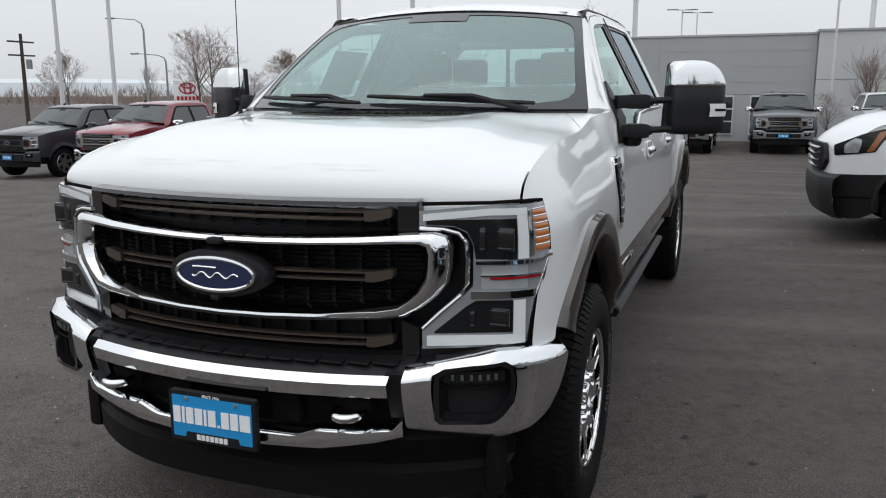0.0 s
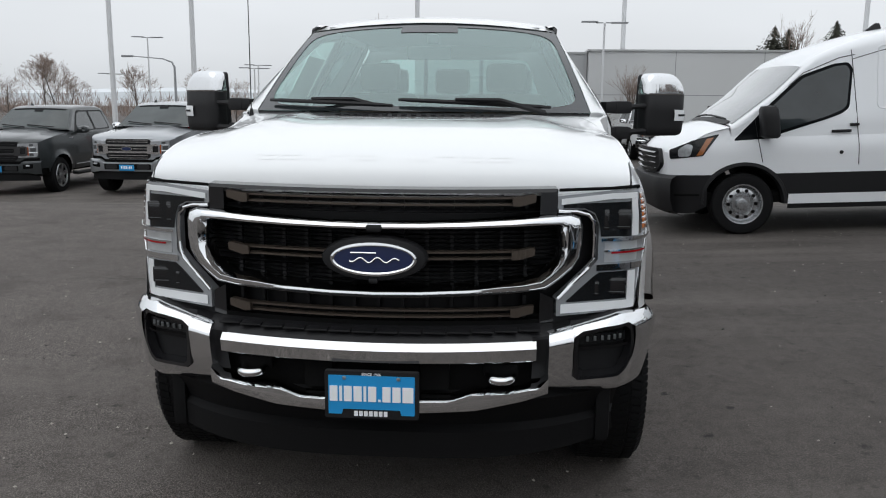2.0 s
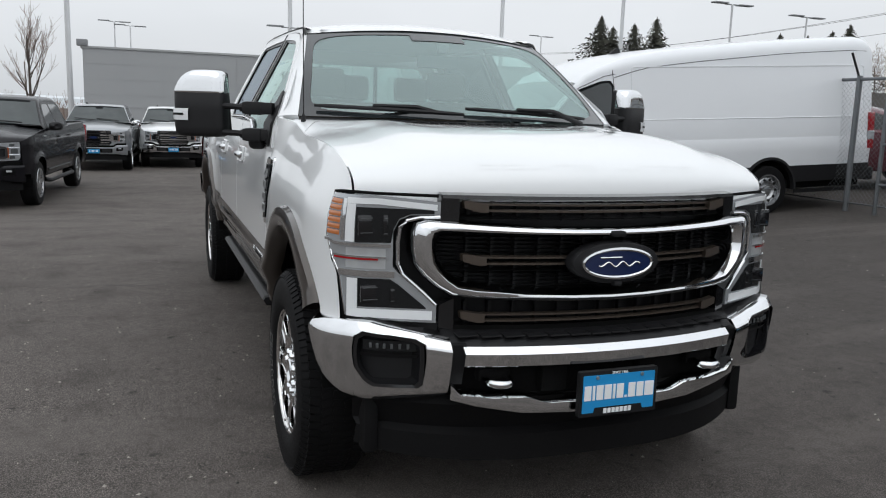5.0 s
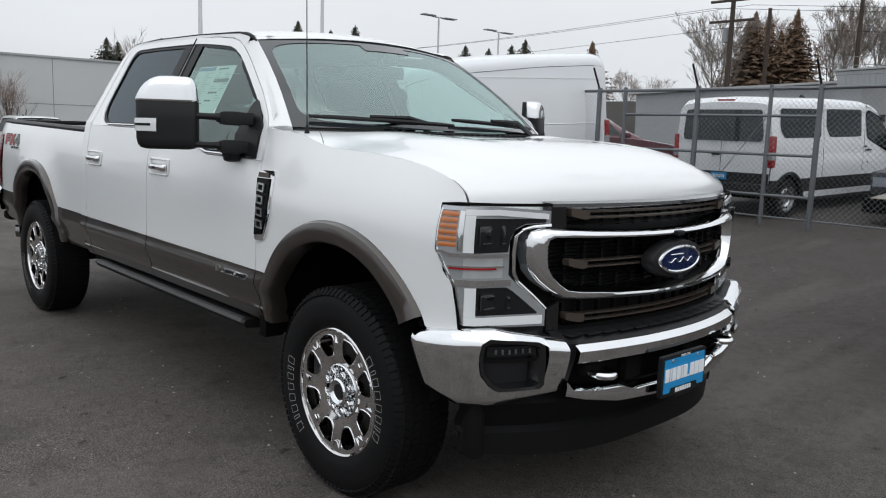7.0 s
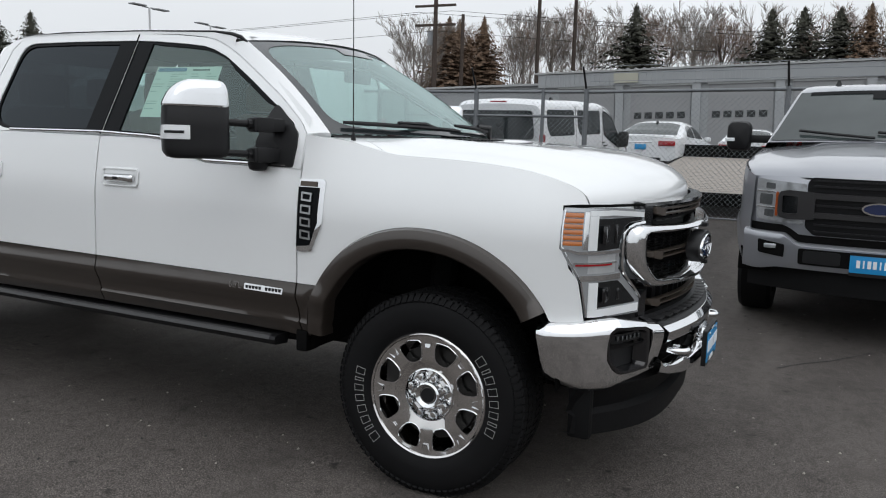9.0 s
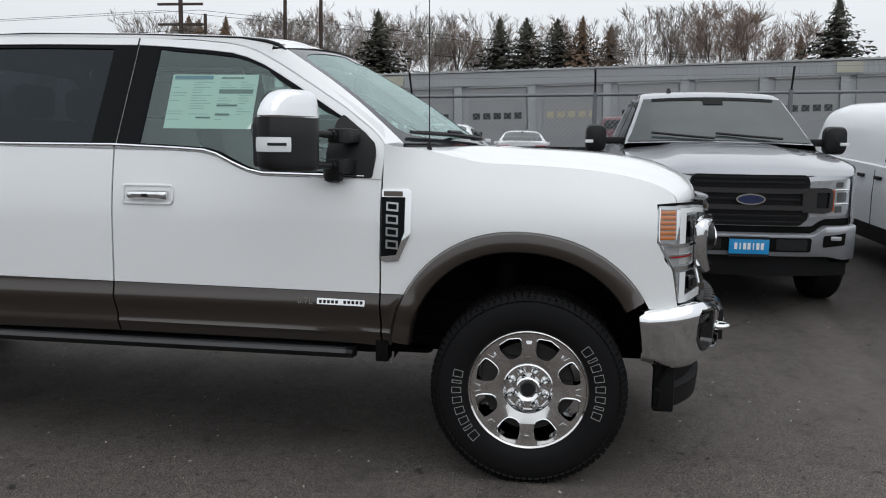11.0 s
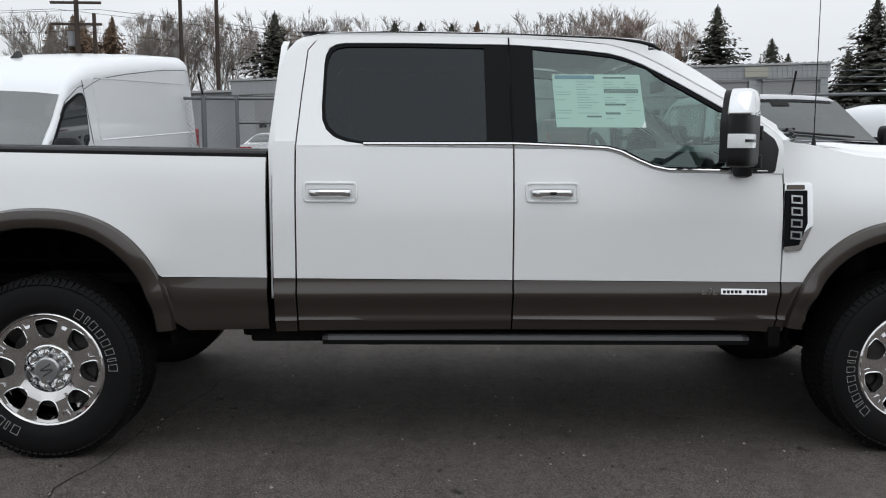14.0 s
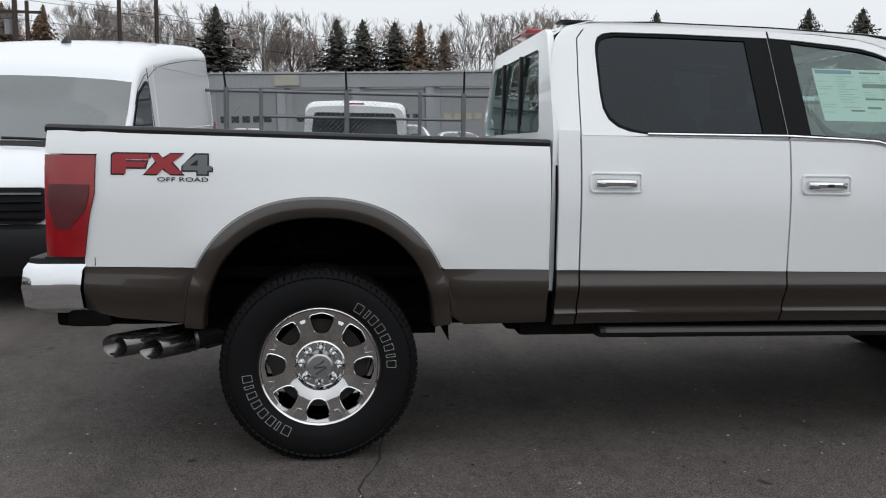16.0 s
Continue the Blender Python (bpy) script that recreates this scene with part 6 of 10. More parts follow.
for col, (a0, a1) in enumerate(((1.70, 1.62), (1.60, 1.49), (1.47, 1.39), (1.37, 1.30))):
    for j in range(15):
        z = 1.770 - 0.0125 * j
        if rr.random() < 0.25 or (col > 1 and 1.71 < z < 1.74):
            continue
        w = (a0 - a1) * rr.uniform(0.35, 1.0)
        plate(bm, [(a0, z - 0.003), (a0 - w, z - 0.003), (a0 - w, z), (a0, z)], [], st_at(0.001))
tagged(part("printed_lines", bm, ink_mid, sticker), kind="stuff")

# ---- other vehicles of the lot; each is built with its nose towards -y and its front axle over its origin ----
pane_dark = mat("car_window", (0.012, 0.015, 0.016), 0.06, coat=0.0, var=0.2, vscale=3, spec=0.45)
pane_green = mat("car_windscreen", (0.040, 0.050, 0.050), 0.05, coat=0.0, var=0.6, vscale=1.6, spec=0.6)
pane_side = mat("car_side_window", (0.022, 0.028, 0.030), 0.05, coat=0.2, var=0.6, vscale=2.2, spec=0.7)
van_screen = mat("van_windscreen", (0.060, 0.072, 0.072), 0.05, coat=1.0, var=0.5, vscale=1.4, spec=1.0)
lamp_clear = mat("clear_lamp", (0.50, 0.52, 0.54), 0.12, metal=0.5, coat=1.0, var=0.35, vscale=30)
dam_black = mat("dam_plastic", (0.005, 0.005, 0.0055), 0.6, spec=0.18, var=0.2, vscale=6)
alloy = mat("alloy_wheel", (0.42, 0.43, 0.44), 0.28, metal=0.9, var=0.08)
hub_white = mat("steel_wheel", (0.46, 0.47, 0.48), 0.26, metal=0.85, var=0.15)


def ease_up(v):
    v = max(0.0, min(1.0, v))
    return v * v * (3 - 2 * v)


def road_wheel(parent, s, y, r, w, x, rim_mat, style):
    """A plain road wheel: tyre, rim and spokes or holes."""
    bm = bmesh.new()
    c = (s * x, y, r)
    lathe(bm, [(-w * 0.45, r * 0.62), (-w * 0.5, r * 0.80), (-w * 0.47, r * 0.94), (-w * 0.36, r), (w * 0.36, r), (w * 0.47, r * 0.94), (w * 0.5, r * 0.80), (w * 0.45, r * 0.62)], 36, c, "x", False)
    wh = part("wheel", bm, rubber, parent, "black tyre on a bright rim")
    o = s * w * 0.5
    bm = bmesh.new()
    rows = []
    for k in range(37):
        t = 2 * math.pi * k / 36
        rows.append([(c[0] + o * f, y + r * q * math.cos(t), r + r * q * math.sin(t)) for f, q in ((0.9, 0.66), (1.0, 0.65), (0.98, 0.61), (0.3, 0.57), (0.25, 0.0001))])
    grid(bm, rows)
    part("rim", bm, [rim_mat if style == "steel" else black_plastic], wh)
    bm = bmesh.new()
    if style == "steel":
        lathe(bm, [(o * 0.45, r * 0.60), (o * 0.62, r * 0.55), (o * 0.74, r * 0.48), (o * 0.76, r * 0.38), (o * 0.50, r * 0.30), (o * 0.50, r * 0.20), (o * 0.92, r * 0.17), (o * 0.96, r * 0.10), (o * 0.96, 0.0001)], 30, c, "x", False)
        for k in range(10):
            t = 2 * math.pi * k / 10
            hb = bmesh.new()
            lathe(hb, [(o * 0.70, r * 0.062), (o * 0.772, r * 0.062), (o * 0.772, 0.0001)], 10, (c[0], y + r * 0.44 * math.cos(t), r + r * 0.44 * math.sin(t)), "x", False)
            part("wheel_hole", hb, under_black, wh)
    else:
        n = 6 if style == "six" else 5
        for k in range(n):
            t = 2 * math.pi * (k + 0.25) / n
            for da in ((-0.10, 0.10) if style != "six" else (-0.02,)):
                u = Vector((0, math.cos(t + da), math.sin(t + da)))
                v = Vector((0, -math.sin(t), math.cos(t)))
                p = Vector(c) + Vector((o * 0.9, 0, 0))
                hw = r * (0.055 if style != "six" else 0.11)
                sp = bmesh.new()
                for q0, q1 in ((0.08, 0.62),):
                    a, b = p + u * r * q0, p + u * r * q1 + Vector((o * 0.06, 0, 0))
                    vs = [sp.verts.new(z) for z in (a - v * hw, a + v * hw, b + v * hw * 0.8, b - v * hw * 0.8)]
                    bk = [sp.verts.new(z.co - Vector((o * 0.3, 0, 0))) for z in vs]
                    sp.faces.new(vs)
                    for i in range(4):
                        sp.faces.new((vs[i], vs[(i + 1) % 4], bk[(i + 1) % 4], bk[i]))
                part("spoke", sp, rim_mat, wh)
        rows = []
        for k in range(37):
            t = 2 * math.pi * k / 36
            rows.append([(c[0] + o * f, y + r * q * math.cos(t), r + r * q * math.sin(t)) for f, q in ((0.95, 0.66), (1.02, 0.645), (1.0, 0.60), (0.8, 0.585))])
        grid(bm, rows)
        part("rim_lip", bm, rim_mat, wh)
        bm = bmesh.new()
        lathe(bm, [(o * 0.6, r * 0.14), (o * 0.95, r * 0.12), (o * 0.97, 0.0)] if s > 0 else [(o * 0.97, 0.0), (o * 0.95, r * 0.12), (o * 0.6, r * 0.14)], 16, c)
    part("wheel_face" if style == "steel" else "hub_cap", bm, rim_mat, wh)
    return wh


def shell_car(ob, W, y0, y1, wb, r, belt_tab, roof_tab, cab, sill, paint, arch_r, lower=None, lower_z=0.0, n=5.0, tumble=0.30, crown=0.04, nose_z=0.42, plan=0.10, wheel_mat=None, wheel_style="five", tyre_w=0.25, flare=None):
    """The shell shared by all: body sides with arches, ends, hood, cabin, and wheels. Returns the surface functions."""
    y0, y1 = y0 + 0.10, y1 - 0.05
    belt_, roof_ = lerp_table(belt_tab), lerp_table(roof_tab)
    prof = lerp_table([(sill - 0.1, 0.93), (sill, 0.955), (sill + 0.15, 0.99), (0.85, 1.0), (1.05, 0.99), (1.45, 0.965), (3, 0.93)])

    def wide(y, z):
        e = max(0.0, (y0 + 0.55 - y) / 0.55, (y - (y1 - 0.35)) / 0.35 * 0.55)
        return W * prof(z) * (1 - plan * e**2.2)

    def arc(y):
        z = sill
        for c in (0.0, wb):
            d = (y - c) / (arch_r * 1.03)
            if abs(d) < 1:
                z = max(z, r + arch_r * (1 - abs(d) ** 2.2) ** (1 / 2.2))
        return z

    stations = sorted(set(spaced(y0, y1, 36) + [c + arch_r * 1.03 * math.cos(math.pi * k / 16) for c in (0.0, wb) for k in range(17)]))
    bm = bmesh.new()
    for s in (-1, 1):
        columns(bm, stations, lambda y: max(arc(y), lower_z), belt_, 8, lambda y, z: (s * wide(y, z), y, z))
        if not lower:
            pass
        # shoulder that turns over at the belt
        grid(bm, [[(s * (wide(y, belt_(y)) - 0.05 * k / 3), y, belt_(y) + 0.015 * math.sin(k / 3 * 1.5)) for k in range(4)] for y in stations])
    # hood and rear deck
    def deck(ya, yb, m):
        rows = []
        for y in spaced(ya, yb, m):
            w = wide(y, belt_(y)) - 0.048
            rows.append([(w * a, y, belt_(y) + 0.013 + crown * (1 - a * a)) for a in spaced(-1, 1, 12)])
        grid(bm, rows)
    deck(y0, cab[0] + 0.05, 10)
    if cab[1] < y1 - 0.1:
        if cab[2]:
            deck(cab[1] - 0.05, y1, 4)
    for yy, sgn in ((y0, -1), (y1, 1)):
        rows = []
        for a in spaced(-1, 1, 16):
            w = wide(yy, 0.9)
            bow = 0.10 * (a * a) * (1 if sgn < 0 else 0.5)
            rows.append([(a * wide(yy, z), yy - sgn * bow * 0 + (-sgn) * (bow - 0.10 * (1 if sgn < 0 else 0.5)), z) for z in spaced(nose_z, belt_(yy) + 0.013 + crown * (1 - a * a) * 0.9, 6)])
        grid(bm, rows)
    body = part("body", bm, paint, ob, sharp=45)
    if lower:
        bm = bmesh.new()
        for s in (-1, 1):
            columns(bm, stations, lambda y: min(lower_z, arc(y)), lambda y: lower_z + 0.002, 3, lambda y, z: (s * (wide(y, z) + 0.012), y, z))
        part("lower_cladding", bm, lower, ob)
    # cabin
    bm = bmesh.new()

    def cabin(y, th):
        b, t_ = belt_(y), roof_(y)
        h_ = max(0.02, t_ - b)
        w = wide(y, b) - 0.03
        c, sn = max(0.0, math.cos(th)), math.sin(th)
        z = b + h_ * abs(sn) ** (2 / n)
        x = (w - tumble * (z - b)) * c ** (2 / n)
        return (x, y, z + 0.02 * (1 - (x / W) ** 2) * (h_ > 0.3))

    ths = [math.pi * k / 28 for k in range(29)]
    cs = soft_spaced(cab[0], cab[1], 44)
    rows = []
    for y in cs:
        left = [cabin(y, t) for t in ths[:15]]
        rows.append([(-p[0], p[1], p[2]) for p in left] + [p for p in reversed(left[:-1])])
    grid(bm, rows)
    for e in (rows[0], rows[-1]):
        bm.faces.new([bm.verts.new(p) for p in e])
    part("cabin", bm, paint, ob, sharp=50)
    # dark belly and arches
    bm = bmesh.new()
    box(bm, (0, (y0 + y1) / 2, sill + 0.06), (W * 1.75, (y1 - y0) * 0.94, 0.16), 0.03)
    for c in (0.0, wb):
        for s in (-1, 1):
            rows = []
            for k in range(17):
                t = math.pi * k / 16
                rows.append([(s * q, c + arch_r * math.cos(t), r + arch_r * 0.98 * math.sin(t) - 0.01) for q in (W * 0.955, W * 0.5)])
            grid(bm, rows)
    part("underbody", bm, under_black, ob)
    if flare:
        for c in (0.0, wb):
            for s in (-1, 1):
                bm = bmesh.new()
                rows = []
                for k in range(25):
                    t = math.pi * k / 24
                    ring = []
                    for q, o in ((1.10, 0.0), (1.08, 0.012), (1.0, 0.016), (0.97, -0.02)):
                        y = c + arch_r * 1.03 * q * math.copysign(abs(math.cos(t)) ** 0.9, math.cos(t))
                        z = max(sill, r + arch_r * q * abs(math.sin(t)) ** 0.9)
                        ring.append((s * (wide(y, min(1.0, z)) + o), y, z))
                    rows.append(ring)
                grid(bm, rows)
                part("arch_trim", bm, flare, ob)
    for c in (0.0, wb):
        for s in (-1, 1):
            road_wheel(ob, s, c, r, tyre_w, W - tyre_w * 0.5 - 0.02, wheel_mat or alloy, wheel_style)

    def side_win(pts, name="side_window", m=pane_dark, off=0.010):
        for s in (-1, 1):
            bm = bmesh.new()

            def on(a, b, d):
                bz = belt_(a)
                w = wide(a, bz) - 0.03
                h_ = max(0.02, roof_(a) - bz)
                f = max(0.0, min(0.999, (b - bz) / h_))
                c = max(0.0, 1 - f**n) ** (1 / n)
                return (s * ((w - tumble * (b - bz)) * c + off + d), a, b)

            loop = rounded(pts, 0.03, 2)

            def cut(a):
                zs = []
                for (p, q), (p2, q2) in zip(loop, loop[1:] + loop[:1]):
                    if (p - a) * (p2 - a) <= 0 and p != p2:
                        zs.append(q + (q2 - q) * (a - p) / (p2 - p))
                return (min(zs), max(zs)) if zs else (q, q)

            ya, yb = min(p[0] for p in loop), max(p[0] for p in loop)
            columns(bm, soft_spaced(ya + 0.001, yb - 0.001, 14), lambda a: cut(a)[0], lambda a: cut(a)[1], 6, lambda a, b: on(a, b, 0))
            part(name, bm, m, ob)

    def screen(ya, yb, half, m, name):
        bm = bmesh.new()
        rows = []
        for y in spaced(ya, yb, 10):
            row = []
            for a in spaced(-half, half, 14):
                th = math.pi / 2
                b, t_ = belt_(y), roof_(y)
                h_ = max(0.02, t_ - b)
                w = wide(y, b) - 0.03
                x = a * (w - tumble * h_)
                q = max(0.0, 1 - (abs(x) / max(0.05, w - tumble * h_)) ** n) ** (1 / n)
                row.append((x, y + (-0.012 if ya < yb and name == "windscreen" else 0.012), b + h_ * q + 0.02 * (1 - (x / W) ** 2) * (h_ > 0.3) + 0.006))
            rows.append(row)
        grid(bm, rows)
        return part(name, bm, m, ob)

    return wide, belt_, roof_, side_win, screen


def front_plate(ob, y, z, s=1.0):
    bm = bmesh.new()
    box(bm, (0, y, z), (0.32 * s, 0.012, 0.165 * s), 0.003)
    p = part("dealer_plate", bm, blue_plate, ob, "blue dealer plate")
    bm = bmesh.new()
    out_y = y + math.copysign(0.008, y)
    for j in range(7):
        box(bm, ((-0.105 + 0.035 * j) * s, out_y, z + 0.004), ((0.010 if j in (1, 4) else 0.024) * s, 0.003, 0.055 * s), 0)
    part("plate_marks", bm, plate_white, p)
    bm = bmesh.new()
    for dz, h in ((0.074, 0.020), (-0.072, 0.024)):
        box(bm, (0, out_y, z + dz * s), (0.32 * s, 0.003, h * s), 0)
    part("plate_holder", bm, black_plastic, p)


def seam(ob, pts, r=0.005):
    bm = bmesh.new()
    tube(bm, pts, r, 4, caps=False)
    return part("panel_seam", bm, mat("seam_shadow", (0.02, 0.02, 0.022), 0.8), ob)


def half_ton(name, label, paint, style, bumper_mat, tow=False, wheel_mat=None, group="pickups in the row", handles=None):
    """A half-ton crew-cab pickup; style: the look of its grille, 'dark' or 'chrome'."""
    ob = thing(name, label, "pickup truck", group)
    wb, r, ar = 3.68, 0.405, 0.475
    bar_mat = chrome if style == "chrome" else mat("satin_black_bar", (0.022, 0.021, 0.022), 0.38, spec=0.5, var=0.1)
    prof = lerp_table([(0.40, 0.90), (0.50, 0.945), (0.60, 0.975), (0.80, 1.0), (0.95, 0.992), (1.12, 0.990), (1.26, 0.975), (1.34, 0.955), (1.42, 0.93)])
    rise_ = lerp_table([(0, 0), (0.02, 0.14), (0.06, 0.27), (0.15, 0.42), (0.4, 0.66), (0.7, 0.86), (1, 1)])

    def wide(y, z):
        x = prof(z)
        if y < -0.30:
            x -= 0.22 * ((-0.30 - y) / 0.55) ** 2
        if y > 4.6:
            x -= 0.05 * ((y - 4.6) / 0.35) ** 2
        for c in (0.0, wb):
            d = abs(math.hypot(y - c, z - r) - ar)
            if z > 0.45 and d < 0.11:
                x += 0.026 * (1 - d / 0.11)
        return x

    def hood(a, s):
        e = abs(a)
        yn, yr = -0.905 + 0.27 * e**2.4, 0.475 + 0.15 * e * e
        y = yn + (yr - yn) * s
        zl, zr = 1.185 - 0.015 * e**2, 1.405 - 0.065 * e**2.2
        z = zl + (zr - zl) * rise_(s) + 0.020 * ease_up((0.62 - e) / 0.10) * min(1.0, s / 0.2)
        return (a * (wide(y, zl - 0.01 + (zr - zl) * rise_(s)) - 0.006), y, z)

    edge = lerp_table([hood(1.0, s)[1:] for s in spaced(0, 1, 30)])
    top = lambda y: edge(y) if y < 0.62 else float(np.interp(y, [0.62, 0.72, 2.95, 2.99, 4.95], [1.34, 1.335, 1.365, 1.385, 1.40]))

    def arc(y):
        z = 0.50
        for c in (0.0, wb):
            d = (y - c) / (ar * 1.03)
            if abs(d) < 1:
                z = max(z, r + ar * (1 - abs(d) ** 2.2) ** (1 / 2.2))
        return max(z, 0.60) if y < -0.5 else z

    stations = sorted(set(spaced(-0.725, 4.93, 42) + [c + ar * 1.03 * q * math.cos(math.pi * k / 18) for c in (0.0, wb) for k in range(19) for q in (1.0, 1.12)]))
    bm = bmesh.new()
    for s in (-1, 1):
        columns(bm, stations, arc, top, 16, lambda y, z: (s * wide(y, z), y, z))
        grid(bm, [[(s * (wide(y, top(y)) - 0.018 * k), y, top(y) + 0.006 * k) for k in range(4)] for y in stations if y > 0.55])
    body = part("body", bm, paint, ob, sharp=40)
    bm = bmesh.new()
    grid(bm, [[hood(a, s) for a in spaced(-1, 1, 28)] for s in [0, 0.01, 0.03, 0.06, 0.1, 0.16, 0.25, 0.4, 0.55, 0.7, 0.85, 1.0]])
    part("hood", bm, paint, ob, sharp=50)
    # tailgate and bed
    bm = bmesh.new()
    box(bm, (0, 4.92, 1.02), (1.80, 0.05, 0.72), 0.015)
    part("tailgate", bm, paint, ob)
    bm = bmesh.new()
    grid(bm, [[(-0.86, y, 1.37), (0.86, y, 1.37)] for y in (2.97, 4.92)])
    part("bed_cover", bm, black_plastic, ob)
    # cab
    side = lambda z: 0.935 - 0.42 * (z - 1.36)
    roof_z = lerp_table([(0.60, 1.40), (1.22, 1.865), (1.32, 1.905), (1.50, 1.930), (2.1, 1.945), (2.6, 1.930), (2.78, 1.885), (2.84, 1.83), (2.97, 1.38)])

    def cab_ring(y):
        zt = roof_z(y)
        zb = 1.345
        rr_ = min(0.075, (zt - zb) * 0.5)
        ring = [(side(zb + (zt - rr_ - zb) * k / 5), zb + (zt - rr_ - zb) * k / 5) for k in range(6)]
        w = side(zt - rr_)
        for k in range(1, 6):
            t = math.pi / 2 * k / 5
            ring.append((w - rr_ * 1.2 * (1 - math.cos(t)), zt - rr_ + rr_ * math.sin(t)))
        wt = w - rr_ * 1.2
        for k in range(1, 7):
            a = 1 - k / 6
            ring.append((wt * a, zt + 0.022 * (1 - a * a)))
        return ring

    def bow(x, y):
        return y - (0.13 * (1 - min(1.0, abs(x) / 0.9) ** 2) * max(0.0, 1 - (y - 0.6) / 0.9) if y < 1.5 else 0.0)

    ys = spaced(0.60, 1.22, 10) + [1.26, 1.30, 1.36, 1.42, 1.5, 1.7, 1.9, 2.1, 2.4, 2.6, 2.7, 2.78, 2.81, 2.84, 2.88, 2.93, 2.97]
    bm = bmesh.new()
    rows = []
    for y in ys:
        half = [(x, bow(x, y), z) for x, z in cab_ring(y)]
        rows.append([(-p[0], p[1], p[2]) for p in half] + [p for p in reversed(half[:-1])])
    grid(bm, rows)
    cab = part("cab", bm, paint, ob, sharp=38)
    # glass: windscreen, rear window, side windows with black frames
    def screen(ya, yb, inset, m_, nm, dy):
        bm = bmesh.new()
        rows = []
        for y in spaced(ya, yb, 10):
            zt = roof_z(y)
            rr_ = min(0.075, (zt - 1.345) * 0.5)
            wt = side(zt - rr_) - rr_ * inset
            rows.append([(wt * a, bow(wt * a, y) + dy, zt + 0.022 * (1 - a * a) + 0.004) for a in spaced(-1, 1, 16)])
        grid(bm, rows)
        return part(nm, bm, m_, ob)

    ws = screen(0.62, 1.205, 0.75, pane_green, "windscreen", -0.006)
    bm = bmesh.new()
    for a0, a1 in ((0.2, 0.7),):
        grid(bm, [[(x, bow(x, y) - 0.012, roof_z(y) + 0.022 * (1 - (x / 0.65) ** 2) + 0.008) for x in spaced(-0.62, 0.62, 12)] for y in (1.165, 1.205)])
    grid(bm, [[(x, bow(x, y) - 0.012, roof_z(y) + 0.022 * (1 - (x / 0.65) ** 2) + 0.009) for x in (-0.10, 0.0, 0.10)] for y in (1.10, 1.165)])
    part("screen_band", bm, pillar_black, ws)
    screen(2.95, 2.855, 1.6, pane_dark, "rear_window", 0.008)
    for s in (-1, 1):
        at_ = lambda off: (lambda a, b, d: (s * (side(b) + off + d), a, b))
        bm = bmesh.new()
        sheet(bm, rounded([(0.80, 1.352), (2.72, 1.372), (2.775, 1.42), (2.73, 1.80), (2.66, 1.838), (1.42, 1.835), (1.30, 1.80)], 0.02), at_(0.003), 30, 0.0, 6)
        fr = part("window_frame", bm, pillar_black, cab)
        for pts in ([(1.02, 1.375), (1.86, 1.385), (1.86, 1.80), (1.46, 1.80), (1.33, 1.765), (1.06, 1.52)], [(1.97, 1.388), (2.66, 1.395), (2.72, 1.44), (2.68, 1.76), (2.62, 1.80), (1.97, 1.80)]):
            bm = bmesh.new()
            sheet(bm, rounded(pts, 0.03), at_(0.006), 14, 0.0, 6)
            part("side_window", bm, pane_side, fr)
        on = lambda y, z: (s * (wide(y, z) + 0.001), y, z)
        for pts in ([(0.66, 1.33), (0.66, 0.62), (0.70, 0.52)], [(1.915, 1.35), (1.915, 0.80), (1.91, 0.52)], [(2.93, 1.36), (2.92, 0.95), (2.86, 0.80), (2.80, 0.52)], [(2.985, 1.38), (2.985, 0.52)]):
            seam(ob, [on(y, z) for y, z in pts], 0.006)
        seam(ob, [(p[0], p[1], p[2] + 0.001) for p in (hood(s * 0.995, t) for t in spaced(0.03, 1, 14))], 0.005)
        for hy in (1.72, 2.74):
            bm = bmesh.new()
            box(bm, (s * (wide(hy, 1.18) + 0.016), hy, 1.18), (0.028, 0.20, 0.034), 0.008)
            part("door_handle", bm, handles or paint, ob)
        bm = bmesh.new()
        tube(bm, [(s * (wide(y, 0.60) + 0.004), y, 0.60) for y in spaced(0.72, 2.85, 10)], 0.016, 6)
        part("door_moulding", bm, paint, ob)
        # fender vent badge
        bm = bmesh.new()
        box(bm, (s * (wide(0.52, 1.22) + 0.004), 0.52, 1.225), (0.012, 0.18, 0.022), 0.004)
        part("fender_badge", bm, chrome if style == "chrome" else steel, ob)
        # mirrors
        bm = bmesh.new()
        if tow:
            rows = []
            for t in spaced(0, 2 * math.pi, 24):
                c, sn = math.cos(t), math.sin(t)
                dx, dz = 0.11 * math.copysign(abs(c) ** 0.5, c), 0.142 * math.copysign(abs(sn) ** 0.5, sn)
                rows.append([(s * (1.205 + dx * q), 0.93 + d_, 1.445 + dz * q) for q, d_ in ((0.0, -0.10), (0.6, -0.095), (0.9, -0.075), (1.0, -0.03), (1.0, 0.05), (0.9, 0.06), (0.0, 0.06))])
            grid(bm, rows)
            mi_ = part("door_mirror", bm, black_plastic, ob, "large black towing mirror")
            bm = bmesh.new()
            box(bm, (s * 1.275, 0.845, 1.41), (0.085, 0.05, 0.034), 0.008)
            part("turn_signal", bm, lamp_white, mi_)
            for z in (1.42,):
                bm = bmesh.new()
                box(bm, (s * 1.02, 0.95, z), (0.26, 0.07, 0.075), 0.02)
                part("mirror_arm", bm, black_plastic, mi_)
        else:
            rows = []
